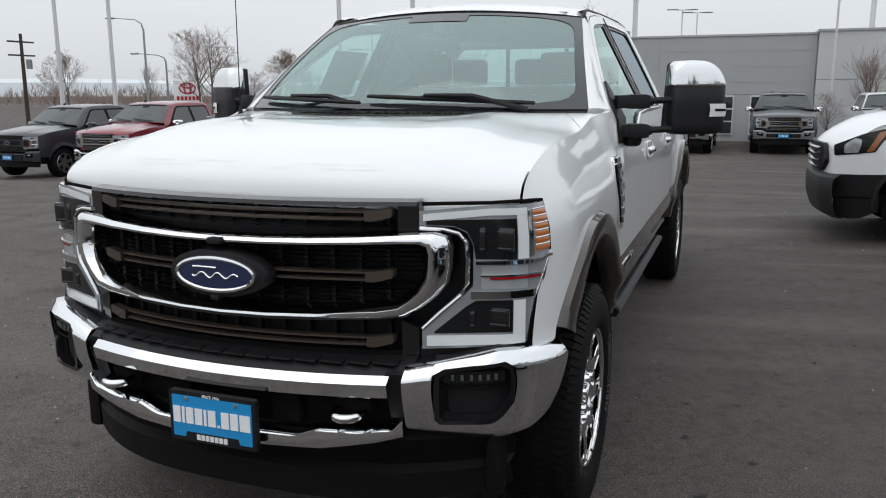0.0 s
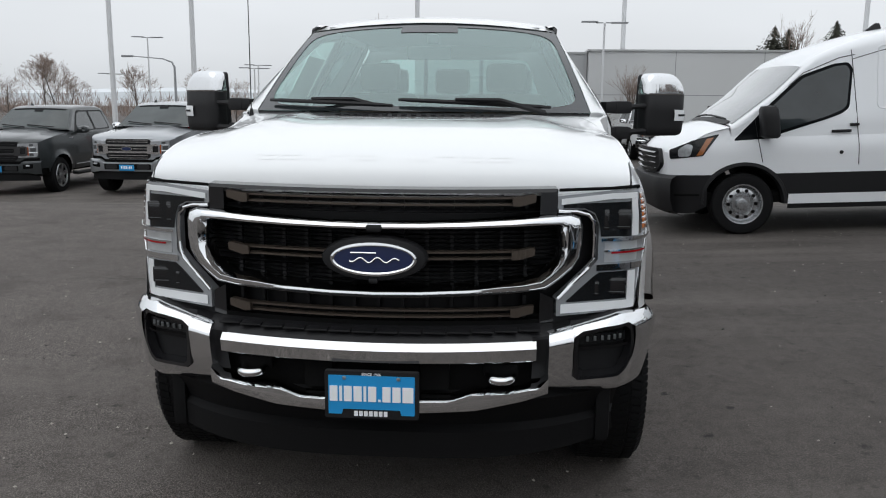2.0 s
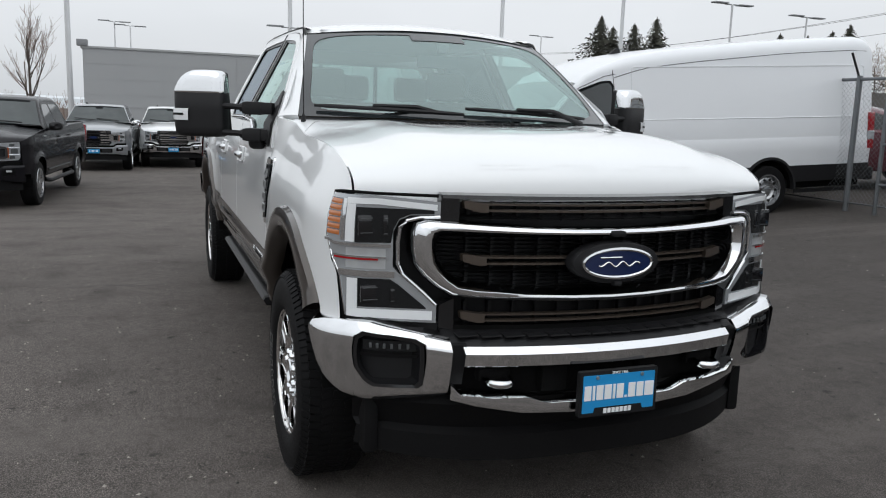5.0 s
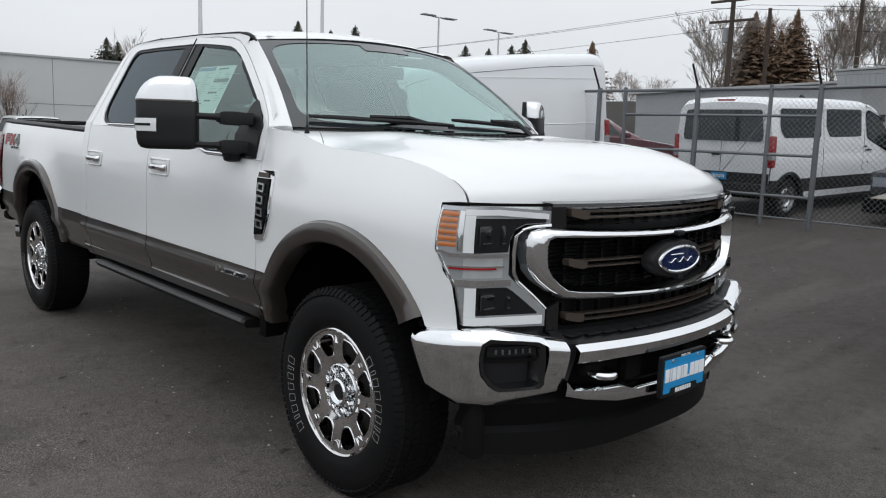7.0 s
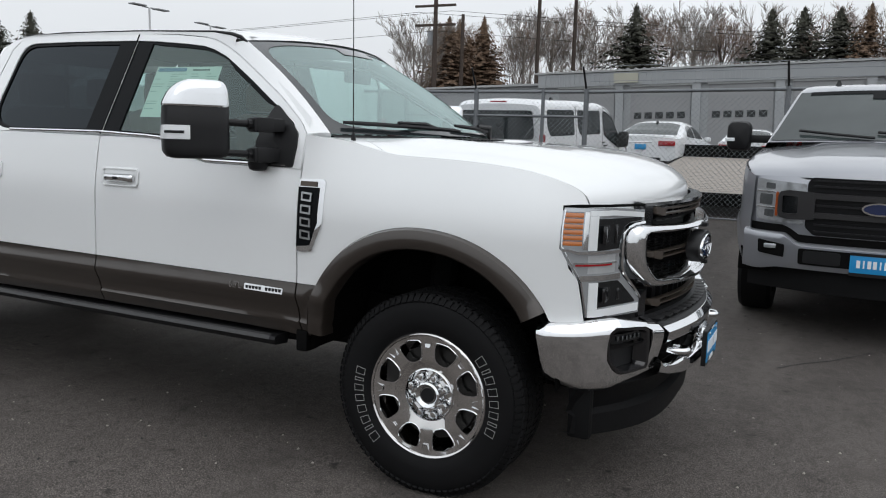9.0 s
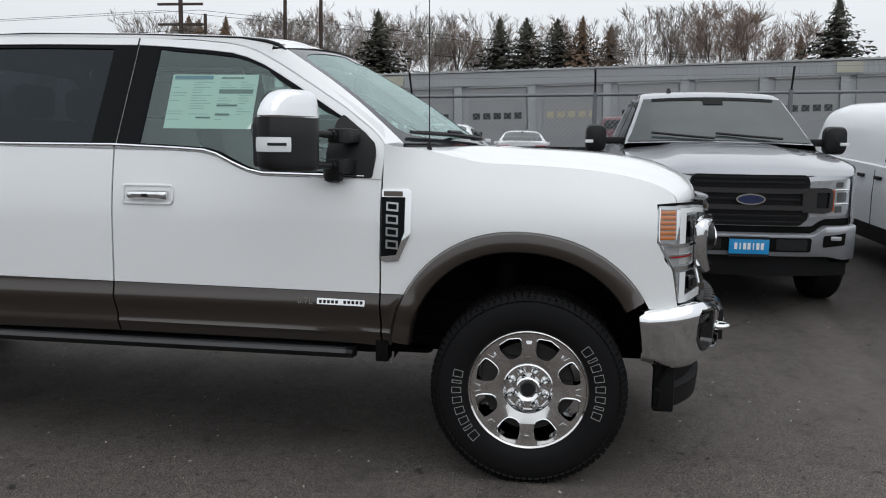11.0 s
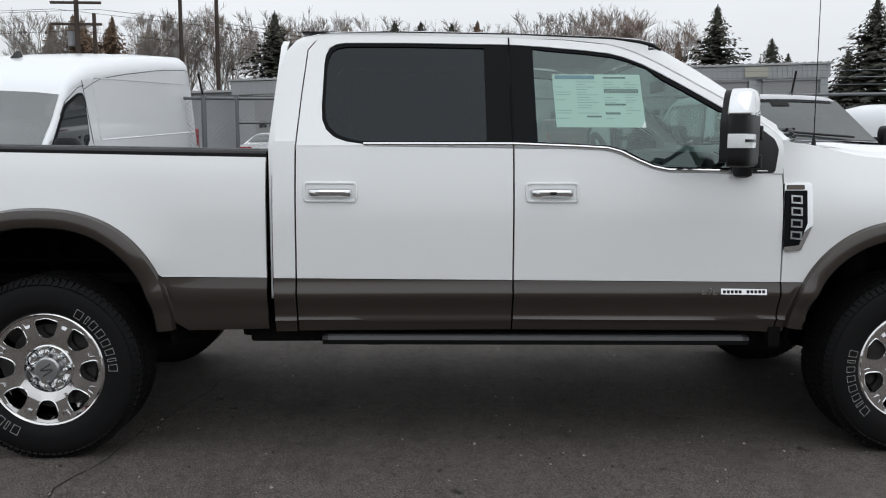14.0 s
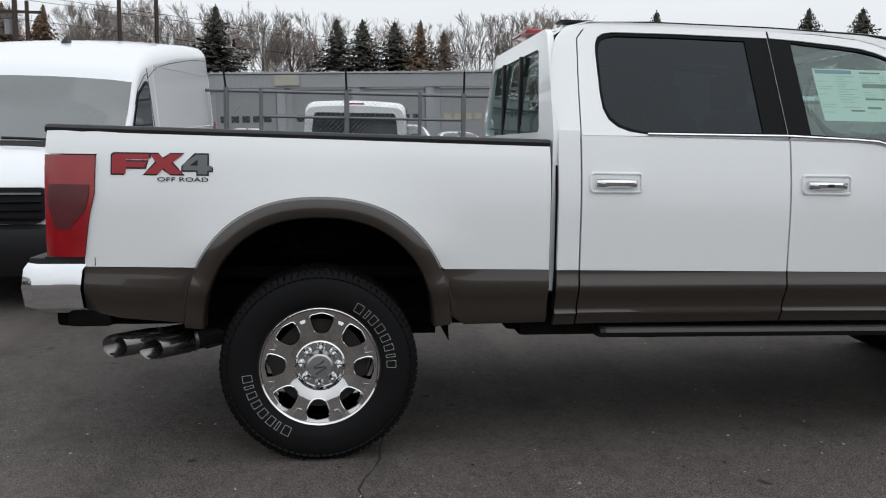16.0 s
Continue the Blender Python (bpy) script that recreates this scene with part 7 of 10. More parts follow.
            for t in spaced(0, 2 * math.pi, 20):
                c, sn = math.cos(t), math.sin(t)
                dx, dz = 0.115 * math.copysign(abs(c) ** 0.7, c), 0.082 * math.copysign(abs(sn) ** 0.7, sn)
                rows.append([(s * (1.095 + dx * q), 0.93 + d_ + 0.03 * dx / 0.1, 1.40 + dz * q) for q, d_ in ((0.0, -0.09), (0.6, -0.08), (0.92, -0.05), (1.0, 0.0), (0.98, 0.06), (0.0, 0.06))])
            grid(bm, rows)
            mi_ = part("door_mirror", bm, chrome if style == "chrome" else black_plastic if paint is black_paint else paint, ob)
            bm = bmesh.new()
            box(bm, (s * 0.97, 0.95, 1.345), (0.18, 0.09, 0.055), 0.018)
            part("mirror_arm", bm, black_plastic, mi_)
        # tail lamp
        bm = bmesh.new()
        box(bm, (s * 0.925, 4.90, 1.15), (0.10, 0.13, 0.40), 0.02)
        part("tail_lamp", bm, red_lens, ob)
        # running board on brackets
        bm = bmesh.new()
        tube(bm, [(s * 0.93, 0.62, 0.42), (s * 1.0, 0.72, 0.395), (s * 1.0, 2.85, 0.395), (s * 0.93, 2.95, 0.42)], 0.042, 8)
        part("running_board", bm, black_plastic, ob)
    # ---- face ----
    fy = lambda x: -0.910 + 0.15 * x * x + 1.1 * max(0.0, abs(x) - 0.56) ** 2
    F_ = lambda a, b, d: (a, fy(a) - d, b)
    bm = bmesh.new()
    columns(bm, spaced(-0.875, 0.875, 36), lambda x: 0.60, lambda x: 1.19 - 0.015 * (x / 0.85) ** 2, 6, lambda x, z: F_(x, z, -0.004 - 0.10 * max(0.0, (z - 1.17) / 0.02)))
    part("nose_panel", bm, paint, ob, sharp=50)
    bm = bmesh.new()
    sheet(bm, rounded([(-0.415, 0.765), (0.415, 0.765), (0.478, 0.82), (0.478, 1.15), (0.445, 1.186), (-0.445, 1.186), (-0.478, 1.15), (-0.478, 0.82)], 0.02), lambda a, b, d: F_(a, b, d + 0.006), 22, 0.03)
    g = part("grille", bm, grille_black, ob, "black grille with broad crossbars" if style == "dark" else "chrome-barred grille")
    for z, hh, ww, dd in ((1.054, 0.040, 0.50, 0.034), (0.915, 0.040, 0.50, 0.034), (1.125, 0.014, 0.44, 0.022), (0.985, 0.016, 0.44, 0.022), (0.845, 0.014, 0.42, 0.022), (1.165, 0.012, 0.45, 0.018), (0.795, 0.012, 0.42, 0.018)):
        bm = bmesh.new()
        sheet(bm, [(-ww, z - hh / 2), (ww, z - hh / 2), (ww, z + hh / 2), (-ww, z + hh / 2)], lambda a, b, d: F_(a, b, d + dd), 20, 0.03)
        part("grille_bar", bm, bar_mat if hh > 0.02 or style == "chrome" else black_plastic, g)
    bm = bmesh.new()
    sheet(bm, ellipse(0, 0.985, 0.118, 0.047, 28), lambda a, b, d: F_(a, b, d + 0.050), 14, 0.02)
    e = part("oval_badge", bm, chrome, g, "oval badge with a bright ring")
    bm = bmesh.new()
    sheet(bm, ellipse(0, 0.985, 0.104, 0.036, 28), lambda a, b, d: F_(a, b, d + 0.053), 14, 0.002)
    part("badge_field", bm, blue_enamel, e)
    for s in (-1, 1):
        S = lambda pts: [(s * a, b) for a, b in pts]
        bm = bmesh.new()
        sheet(bm, rounded(S([(0.485, 0.835), (0.60, 0.842), (0.815, 0.852), (0.838, 0.90), (0.842, 1.10), (0.836, 1.158), (0.60, 1.142), (0.485, 1.136)]), 0.015), lambda a, b, d: F_(a, b, d + 0.010), 16, 0.06)
        hl = part("headlamp", bm, lamp_clear, ob, "clear headlamp round a dark grille clamp")
        for pts in ([(0.70, 1.085), (0.77, 1.085), (0.77, 1.130), (0.70, 1.128)], [(0.70, 0.875), (0.77, 0.878), (0.77, 0.930), (0.70, 0.930)], [(0.715, 0.965), (0.81, 0.965), (0.81, 1.045), (0.715, 1.045)]):
            bm = bmesh.new()
            sheet(bm, rounded(S(pts), 0.01), lambda a, b, d: F_(a, b, d + 0.013), 6, 0.004)
            part("lamp_cell", bm, lamp_cell_m, hl)
        for z in (0.948, 1.065):
            bm = bmesh.new()
            tube(bm, [F_(s * x, z, 0.014) for x in spaced(0.69, 0.832, 6)], 0.005, 5)
            part("lamp_line", bm, chrome, hl)
        bm = bmesh.new()
        sheet(bm, rounded(S([(0.672, 0.888), (0.692, 0.888), (0.692, 1.068), (0.672, 1.068)]), 0.006), lambda a, b, d: F_(a, b, d + 0.020), 4, 0.006)
        part("amber_marker", bm, amber_dark, hl)
        bm = bmesh.new()
        plate(bm, rounded(S([(0.42, 0.882), (0.60, 0.872), (0.660, 0.885), (0.675, 0.92), (0.675, 1.04), (0.660, 1.075), (0.60, 1.088), (0.42, 1.078)]), 0.012, 2), [rounded(S([(0.535, 0.915), (0.64, 0.915), (0.645, 1.045), (0.535, 1.045)]), 0.012, 2)], lambda a, b, d: F_(a, b, d + 0.036), 0.03)
        part("bar_end", bm, bar_mat, hl)
        bm = bmesh.new()
        sheet(bm, S([(0.53, 0.91), (0.648, 0.91), (0.648, 1.05), (0.53, 1.05)]), lambda a, b, d: F_(a, b, d + 0.018), 5, 0.0)
        part("lamp_chamber", bm, lamp_black, hl)
    # bumper: higher at its ends, with a step under the grille
    b_top = lambda x: 0.705 + 0.065 * ease_up((abs(x) - 0.50) / 0.12)
    b_bot = lambda x: 0.505 - 0.03 * ease_up((abs(x) - 0.62) / 0.2)
    by = lambda x: -0.985 + 0.14 * x * x + 1.7 * max(0.0, abs(x) - 0.72) ** 1.6
    B_ = lambda a, b, d: (a, by(a) - d, b)
    bm = bmesh.new()
    rows = []
    for x in spaced(-0.905, 0.905, 60):
        zb, zt = b_bot(x), b_top(x)
        rows.append([B_(x, zb, -0.08), B_(x, zb + 0.012, -0.012), B_(x, zb + 0.05, 0.0), B_(x, zt - 0.05, 0.006), B_(x, zt - 0.018, 0.004), B_(x, zt - 0.004, -0.012), B_(x, zt, -0.09)])
    grid(bm, rows)
    bp = part("front_bumper", bm, bumper_mat, ob, sharp=45)
    bm = bmesh.new()
    columns(bm, spaced(-0.86, 0.86, 30), lambda x: b_top(x) - 0.01, lambda x: b_top(x) + 0.055, 2, lambda x, z: F_(x, z, -0.002))
    part("bumper_gap", bm, under_black, bp)
    bm = bmesh.new()
    sheet(bm, rounded([(-0.50, 0.555), (0.50, 0.555), (0.505, 0.672), (-0.505, 0.672)], 0.02), lambda a, b, d: B_(a, b, d + 0.008), 18, 0.02)
    part("bumper_intake", bm, under_black, bp)
    for s in (-1, 1):
        bm = bmesh.new()
        sheet(bm, rounded([(s * 0.22, 0.568), (s * 0.47, 0.568), (s * 0.47, 0.660), (s * 0.22, 0.660)], 0.02), lambda a, b, d: B_(a, b, d + 0.012), 8, 0.01)
        part("intake_panel", bm, black_plastic, bp)
        bm = bmesh.new()
        sheet(bm, rounded([(s * 0.60, 0.595), (s * 0.785, 0.615), (s * 0.79, 0.715), (s * 0.60, 0.690)], 0.012), lambda a, b, d: B_(a, b, d + 0.010), 8, 0.02)
        fp = part("fog_pocket", bm, under_black, bp)
        bm = bmesh.new()
        box(bm, B_(s * 0.70, 0.672, 0.014), (0.085, 0.02, 0.035), 0.008)
        part("fog_lamp", bm, lamp_clear, fp)
    bm = bmesh.new()
    grid(bm, [[(0.86 * a, -0.93 + 0.20 * a * a, z) for z in (0.53, 0.46, 0.40, 0.34)] for a in spaced(-1, 1, 16)])
    part("air_dam", bm, dam_black, bp)
    front_plate(ob, -1.0, 0.595)
    bm = bmesh.new()
    box(bm, (0, 5.0, 0.66), (1.86, 0.16, 0.20), 0.04)
    part("rear_bumper", bm, bumper_mat, ob)
    # belly, arches, wheels
    bm = bmesh.new()
    box(bm, (0, 2.0, 0.53), (1.74, 5.6, 0.16), 0.03)
    for c in (0.0, wb):
        for s in (-1, 1):
            grid(bm, [[(s * q, c + ar * 1.02 * math.cos(t), r + ar * 0.99 * math.sin(t)) for q in (0.965, 0.45)] for t in spaced(0, math.pi, 16)])
    part("underbody", bm, under_black, ob)
    for c in (0.0, wb):
        for s in (-1, 1):
            road_wheel(ob, s, c, r, 0.27, 0.845, wheel_mat or alloy, "six")
    # scuttle, wipers, aerial
    bm = bmesh.new()
    grid(bm, [[(0.86 * a, 0.45 + 0.15 * a * a + 0.05 * k, 1.385 - 0.055 * a * a + 0.010 * k) for k in (0, 1, 2)] for a in spaced(-1, 1, 16)])
    part("scuttle", bm, black_plastic, ob)
    for x0, x1 in ((-0.66, -0.06), (-0.04, 0.60)):
        bm = bmesh.new()
        tube(bm, [(x, bow(x, y) - 0.03, roof_z(y) + 0.035) for x, y in ((x0, 0.70), ((x0 + x1) / 2, 0.665), (x1, 0.635))], 0.012, 5)
        part("wiper", bm, black_plastic, ob)
    bm = bmesh.new()
    grid(bm, [[(-0.40 + dx * q, 1.55 + dy * q + 0.012 * h_, 1.935 + 0.055 * h_) for dx, dy in ((-0.03, -0.05), (0.03, -0.05), (0.03, 0.05), (-0.03, 0.05), (-0.03, -0.05))] for q, h_ in ((1.0, 0.0), (0.55, 0.7), (0.4, 1.0), (0.0, 1.02))])
    part("roof_aerial", bm, black_plastic, ob)
    return ob


def big_van(name, label, windows, y1=4.55):
    """A full-size van, nose towards -y; windows: low-roofed with glazed sides, else a mid-roof panel van."""
    ob = thing(name, label, "van")
    wb, r, ar = 3.75, 0.35, 0.44
    prof = lerp_table([(0.28, 0.965), (0.45, 0.985), (0.70, 1.0), (0.95, 1.018), (1.06, 1.010), (1.12, 0.996), (1.20, 1.0), (1.30, 1.004), (1.36, 0.992), (1.45, 0.985), (2.6, 0.885)])
    if windows:
        roof = lerp_table([(-0.16, 1.24), (0.33, 1.60), (0.62, 1.85), (0.75, 1.93), (0.95, 2.00), (1.3, 2.06), (2.2, 2.09), (y1 - 0.30, 2.08), (y1 - 0.10, 2.05), (y1, 1.98)])
    else:
        roof = lerp_table([(-0.16, 1.24), (0.33, 1.60), (0.62, 1.87), (0.75, 1.97), (0.95, 2.06), (1.3, 2.17), (1.7, 2.26), (2.46, 2.34), (4.0, 2.47), (y1 - 0.30, 2.54), (y1 - 0.10, 2.52), (y1, 2.44)])

    def wide(y, z):
        x = prof(z)
        if y < -0.15:
            x -= 0.20 * ((-0.15 - y) / 0.80) ** 2.2
        if y > y1 - 0.3:
            x -= 0.04 * ((y - y1 + 0.3) / 0.3) ** 2
        return x

    def arc(y):
        z = 0.34
        for c in (0.0, wb):
            d = (y - c) / (ar * 1.02)
            if abs(d) < 1:
                z = max(z, r + ar * (1 - abs(d) ** 2.1) ** (1 / 2.1))
        return z

    def bow(x, y):
        return y - 0.05 * (1 - min(1.0, abs(x) / 0.98) ** 2) * max(0.0, min(1.0, (1.0 - y) / 1.1))

    edge_r = lambda y: min(0.08 + 0.10 * max(0.0, min(1.0, (y - 0.8) / 0.9)), (roof(y) - 1.10) * 0.40)

    def ring(y):
        zt, zb = roof(y), 1.10
        rr_ = edge_r(y)
        pts = [(wide(y, z), z) for z in spaced(zb, zt - rr_, 9)]
        w = pts[-1][0]
        for k in range(1, 7):
            t = math.pi / 2 * k / 6
            pts.append((w - rr_ * (1 - math.cos(t)), zt - rr_ + rr_ * math.sin(t)))
        wt = w - rr_
        pts += [(wt * (1 - k / 6), zt + 0.03 * (1 - (1 - k / 6) ** 2)) for k in range(1, 7)]
        return pts

    stations = sorted(set(spaced(-0.93, y1, 44) + [c + ar * 1.02 * math.cos(math.pi * k / 18) for c in (0.0, wb) for k in range(19)]))
    hood_z = lerp_table([(-1.05, 0.93), (-1.0, 0.99), (-0.93, 1.035), (-0.80, 1.10), (-0.51, 1.20), (-0.42, 1.218), (-0.16, 1.262)])
    edge_z = lambda y: hood_z(min(-0.16, -1.05 + 0.89 * (y + 0.82) / 0.65)) - 0.04
    low = 0.69
    bm = bmesh.new()
    for s in (-1, 1):
        columns(bm, stations, lambda y: max(arc(y), low), lambda y: edge_z(y) if y < -0.17 else 1.10, 8, lambda y, z: (s * wide(y, z), y, z))
    ys = spaced(-0.16, 0.62, 13) + [0.68, 0.75, 0.82, 0.95, 1.1, 1.3, 1.55, 1.9, 2.4, 3.0, 3.6, (3.6 + y1 - 0.30) / 2, y1 - 0.30, y1 - 0.2, y1 - 0.10, y1 - 0.04, y1]
    rows = []
    for y in ys:
        half = [(x, bow(x, y) if z > 1.11 else y, z) for x, z in ring(y)]
        rows.append([(-p[0], p[1], p[2]) for p in half] + [p for p in reversed(half[:-1])])
    grid(bm, rows)
    end = rows[-1]
    grid(bm, [[(p[0], y1, p[2]) for p in end], [(p[0] * 0.98, y1 + 0.012, 0.45) for p in end]])
    # bonnet, falling to a rounded nose
    def nose(a, t):
        y0_, y2_ = -1.04 + 0.22 * a * a, -0.17 - 0.05 * (1 - a * a)
        y = y0_ + (y2_ - y0_) * t
        z = hood_z(-1.05 + 0.89 * t) + 0.02 - 0.06 * a * a
        return (a * wide(max(-0.93, y), 1.0), y, z)
    grid(bm, [[nose(a, t) for a in spaced(-1, 1, 18)] for t in (0, 0.02, 0.05, 0.09, 0.14, 0.2, 0.28, 0.4, 0.55, 0.7, 0.85, 1.0)])
    grid(bm, [[(a * wide(-0.93, 0.9), -1.045 + 0.22 * a * a - 0.02 * (0.93 - z), z) for z in (0.94, 0.85, 0.75, 0.66)] for a in spaced(-1, 1, 18)])
    body = part("body", bm, van_paint, ob, sharp=38)
    bm = bmesh.new()
    for s in (-1, 1):
        columns(bm, stations, lambda y: min(low, max(arc(y), 0.455)), lambda y: low + 0.002, 3, lambda y, z: (s * (wide(y, z) + 0.012), y, z))
        for y0_, y2_ in ((0.50, wb - 0.48), (wb + 0.48, y1 - 0.05)):
            columns(bm, spaced(y0_, y2_, 6), lambda y: 0.29, lambda y: 0.345, 1, lambda y, z: (s * (wide(y, z) + 0.004), y, z))
    part("lower_cladding", bm, black_plastic, ob, "black plastic cladding along the sills")
    for s in (-1, 1):
        bm = bmesh.new()
        columns(bm, spaced(0.50, wb - 0.48, 10), lambda y: 0.345, lambda y: 0.457, 2, lambda y, z: (s * (wide(y, z) + 0.016), y, z))
        part("sill_strip", bm, van_paint, ob)
        for c in (0.0, wb):
            bm = bmesh.new()
            rows = []
            for t in spaced(0, math.pi, 24):
                rows.append([(s * (wide(c + ar * 1.02 * q * math.cos(t), 0.6) + o), c + ar * 1.02 * q * math.cos(t), max(0.33, r + ar * q * math.sin(t) ** 0.95)) for q, o in ((1.10, 0.004), (1.08, 0.018), (1.0, 0.022), (0.96, -0.03))])
            grid(bm, rows)
            part("arch_trim", bm, black_plastic, ob)
        on = lambda off: (lambda a, b, d: (s * (wide(a, b) + off + d), a if b < 1.11 else bow(wide(a, b), a), b))
        # cab door: dark glass in a black frame, sail and mirror
        bm = bmesh.new()
        sheet(bm, rounded([(-0.13, 1.07), (0.23, 1.085), (0.90, 1.285), (1.05, 1.34), (1.12, 1.40), (1.15, 1.82), (1.10, 1.89), (0.95, 1.88), (0.60, 1.765), (0.36, 1.555), (0.177, 1.385)], 0.03), on(0.003), 30, 0.0, 8)
        fr = part("window_frame", bm, pillar_black, body)
        bm = bmesh.new()
        sheet(bm, rounded([(0.22, 1.12), (0.89, 1.315), (1.04, 1.375), (1.09, 1.42), (1.12, 1.80), (1.08, 1.86), (0.96, 1.85), (0.62, 1.735), (0.42, 1.56), (0.26, 1.41)], 0.03), on(0.008), 24, 0.0, 8)
        part("door_window", bm, pane_side, fr)
        bm = bmesh.new()
        grid(bm, [[(s * (1.13 + 0.12 * c_ * q), 0.22 + 0.095 * sn_ * q - 0.02 * h_, 1.27 + 0.18 * h_) for c_, sn_ in ((math.copysign(abs(math.cos(t)) ** 0.6, math.cos(t)), math.copysign(abs(math.sin(t)) ** 0.6, math.sin(t))) for t in spaced(0, 2 * math.pi, 20))] for q, h_ in ((0.0, -1.0), (0.7, -0.98), (0.95, -0.85), (1.0, -0.5), (1.0, 0.3), (0.95, 0.75), (0.75, 0.95), (0.0, 1.0))])
        mi_ = part("door_mirror", bm, black_plastic, ob, "tall black door mirror")
        bm = bmesh.new()
        box(bm, (s * 1.02, 0.22, 1.15), (0.12, 0.14, 0.10), 0.03)
        part("mirror_arm", bm, black_plastic, mi_)
        for pts in ([(0.10, 1.30), (0.14, 1.10), (0.17, 0.95), (0.21, 0.78)], [(1.13, 2.02), (1.165, 1.70), (1.20, 1.35), (1.235, 1.0), (1.25, 0.69)], [(1.17, 1.97), (1.0, 1.94), (0.62, 1.79), (0.40, 1.60)]):
            seam(ob, [on(0.0015)(a, b, 0) for (a0, b0), (a1, b1) in zip(pts, pts[1:]) for a, b in ((a0 + (a1 - a0) * t, b0 + (b1 - b0) * t) for t in (0, 0.25, 0.5, 0.75))], 0.0045)
        seam(ob, [on(0.0015)(a, roof(a) - 0.20, 0) for a in spaced(1.15, y1 - 0.15, 16)], 0.004)
        if windows or s < 0:
            seam(ob, [on(0.0015)(2.69, z, 0) for z in spaced(0.70, 2.0 if windows else 2.28, 8)], 0.0045)
        if windows:
            for a, b in ((1.32, 2.60), (2.78, y1 - 0.20)):
                bm = bmesh.new()
                sheet(bm, rounded([(a, 1.40), (b - 0.12, 1.40), (b, 1.56), (b, 1.90), (a, 1.90)], 0.06), on(0.004), 16, 0.0, 6)
                part("side_window", bm, pane_side, body)
        else:
            for a, b in (((1.42, 2.62), (2.80, y1 - 0.22)) if s < 0 else ((1.42, y1 - 0.20),)):
                bm = bmesh.new()
                tube(bm, [on(-0.003)(p, q, 0) for p, q in rounded([(a, 1.38)] + [(a + (b - a) * k / 6, 1.38) for k in range(1, 6)] + [(b, 1.38)] + [(b - (b - a) * k / 6, 2.12 - 0.01 * k) for k in range(6)] + [(a, 2.06)], 0.06, 3)], 0.011, 5, closed=True)
                part("side_pressing", bm, van_paint, body)
            if s < 0:
                bm = bmesh.new()
                tube(bm, [on(0.004)(a, 1.325, 0) for a in spaced(2.72, y1 - 0.15, 10)], 0.014, 6, flat=0.6)
                part("door_rail", bm, black_plastic, body)
        for hy, hz, hl_ in ((1.04, 1.145, 0.21), (1.175, 1.212, 0.10)):
            bm = bmesh.new()
            box(bm, (s * (wide(hy, hz) + 0.016), hy, hz), (0.03, hl_, 0.032), 0.01)
            part("door_handle", bm, black_plastic, ob)
        bm = bmesh.new()
        lathe(bm, [(0.0, 0.022), (s * 0.008, 0.020), (s * 0.009, 0.0)], 12, (s * (wide(1.05, 0.912)), 1.05, 0.912))
        part("door_lock", bm, black_plastic, ob)
        # headlamp: long, swept back, with a bright bowl and an amber end
        L_ = lambda off: (lambda a, b, d: (s * (wide(a, b) + off + d), a, b))
        bm = bmesh.new()
        sheet(bm, rounded([(-0.91, 0.98), (-0.90, 0.875), (-0.46, 0.91), (-0.28, 1.15), (-0.60, 1.085)], 0.02), L_(0.006), 16, 0.02)
        hl = part("headlamp", bm, lamp_black, ob, "swept headlamp with a bright bowl and amber end")
        bm = bmesh.new()
        sheet(bm, rounded([(-0.56, 0.91), (-0.475, 0.92), (-0.34, 1.115), (-0.42, 1.10)], 0.01), L_(0.009), 8, 0.004)
        part("amber_marker", bm, mat("dark_amber_lens", (0.30, 0.10, 0.03), 0.2, coat=1.0, var=0.3, vscale=14), hl)
        bm = bmesh.new()
        sheet(bm, rounded([(-0.80, 0.90), (-0.64, 0.905), (-0.60, 1.03), (-0.68, 1.05), (-0.80, 0.985)], 0.03), L_(0.010), 8, 0.004)
        part("lamp_bowl", bm, lamp_clear, hl)
        # tail lamp
        bm = bmesh.new()
        box(bm, (s * 0.955, y1 - 0.03, 1.17), (0.09, 0.13, 0.54), 0.03)
        tl = part("tail_lamp", bm, red_lens, ob, "tall red tail lamp")
        bm = bmesh.new()
        box(bm, (s * 0.958, y1 - 0.028, 1.10), (0.092, 0.136, 0.14), 0.02)
        part("reverse_lamp", bm, lamp_clear, tl)
    # windscreen
    bm = bmesh.new()
    rows = []
    for y in spaced(-0.13, 0.61, 10):
        zt = roof(y)
        rr_ = edge_r(y)
        wt = wide(y, zt - rr_) - rr_ * 0.55
        rows.append([(wt * a, bow(wt * a, y) - 0.006, zt + 0.03 * (1 - a * a) - 0.5 * rr_ * max(0.0, abs(a) - 0.80) + 0.006) for a in spaced(-1, 1, 18)])
    grid(bm, rows)
    part("windscreen", bm, van_screen, ob)
    bm = bmesh.new()
    grid(bm, [[(0.86 * a, -0.19 - 0.05 * (1 - a * a) + 0.03 * k, 1.255 + 0.03 * (1 - a * a) + 0.018 * k) for k in (0, 1, 2)] for a in spaced(-1, 1, 14)])
    part("scuttle", bm, black_plastic, ob)
    for x0, x1 in ((-0.72, -0.06), (0.0, 0.68)):
        bm = bmesh.new()
        tube(bm, [(x, bow(x, -0.08) - 0.03, roof(-0.08) + 0.045 - 0.05 * (x / 0.8) ** 2) for x in spaced(x0, x1, 5)], 0.012, 5)
        part("wiper", bm, black_plastic, ob)
    # black bumper and grille
    bm = bmesh.new()
    rows = []
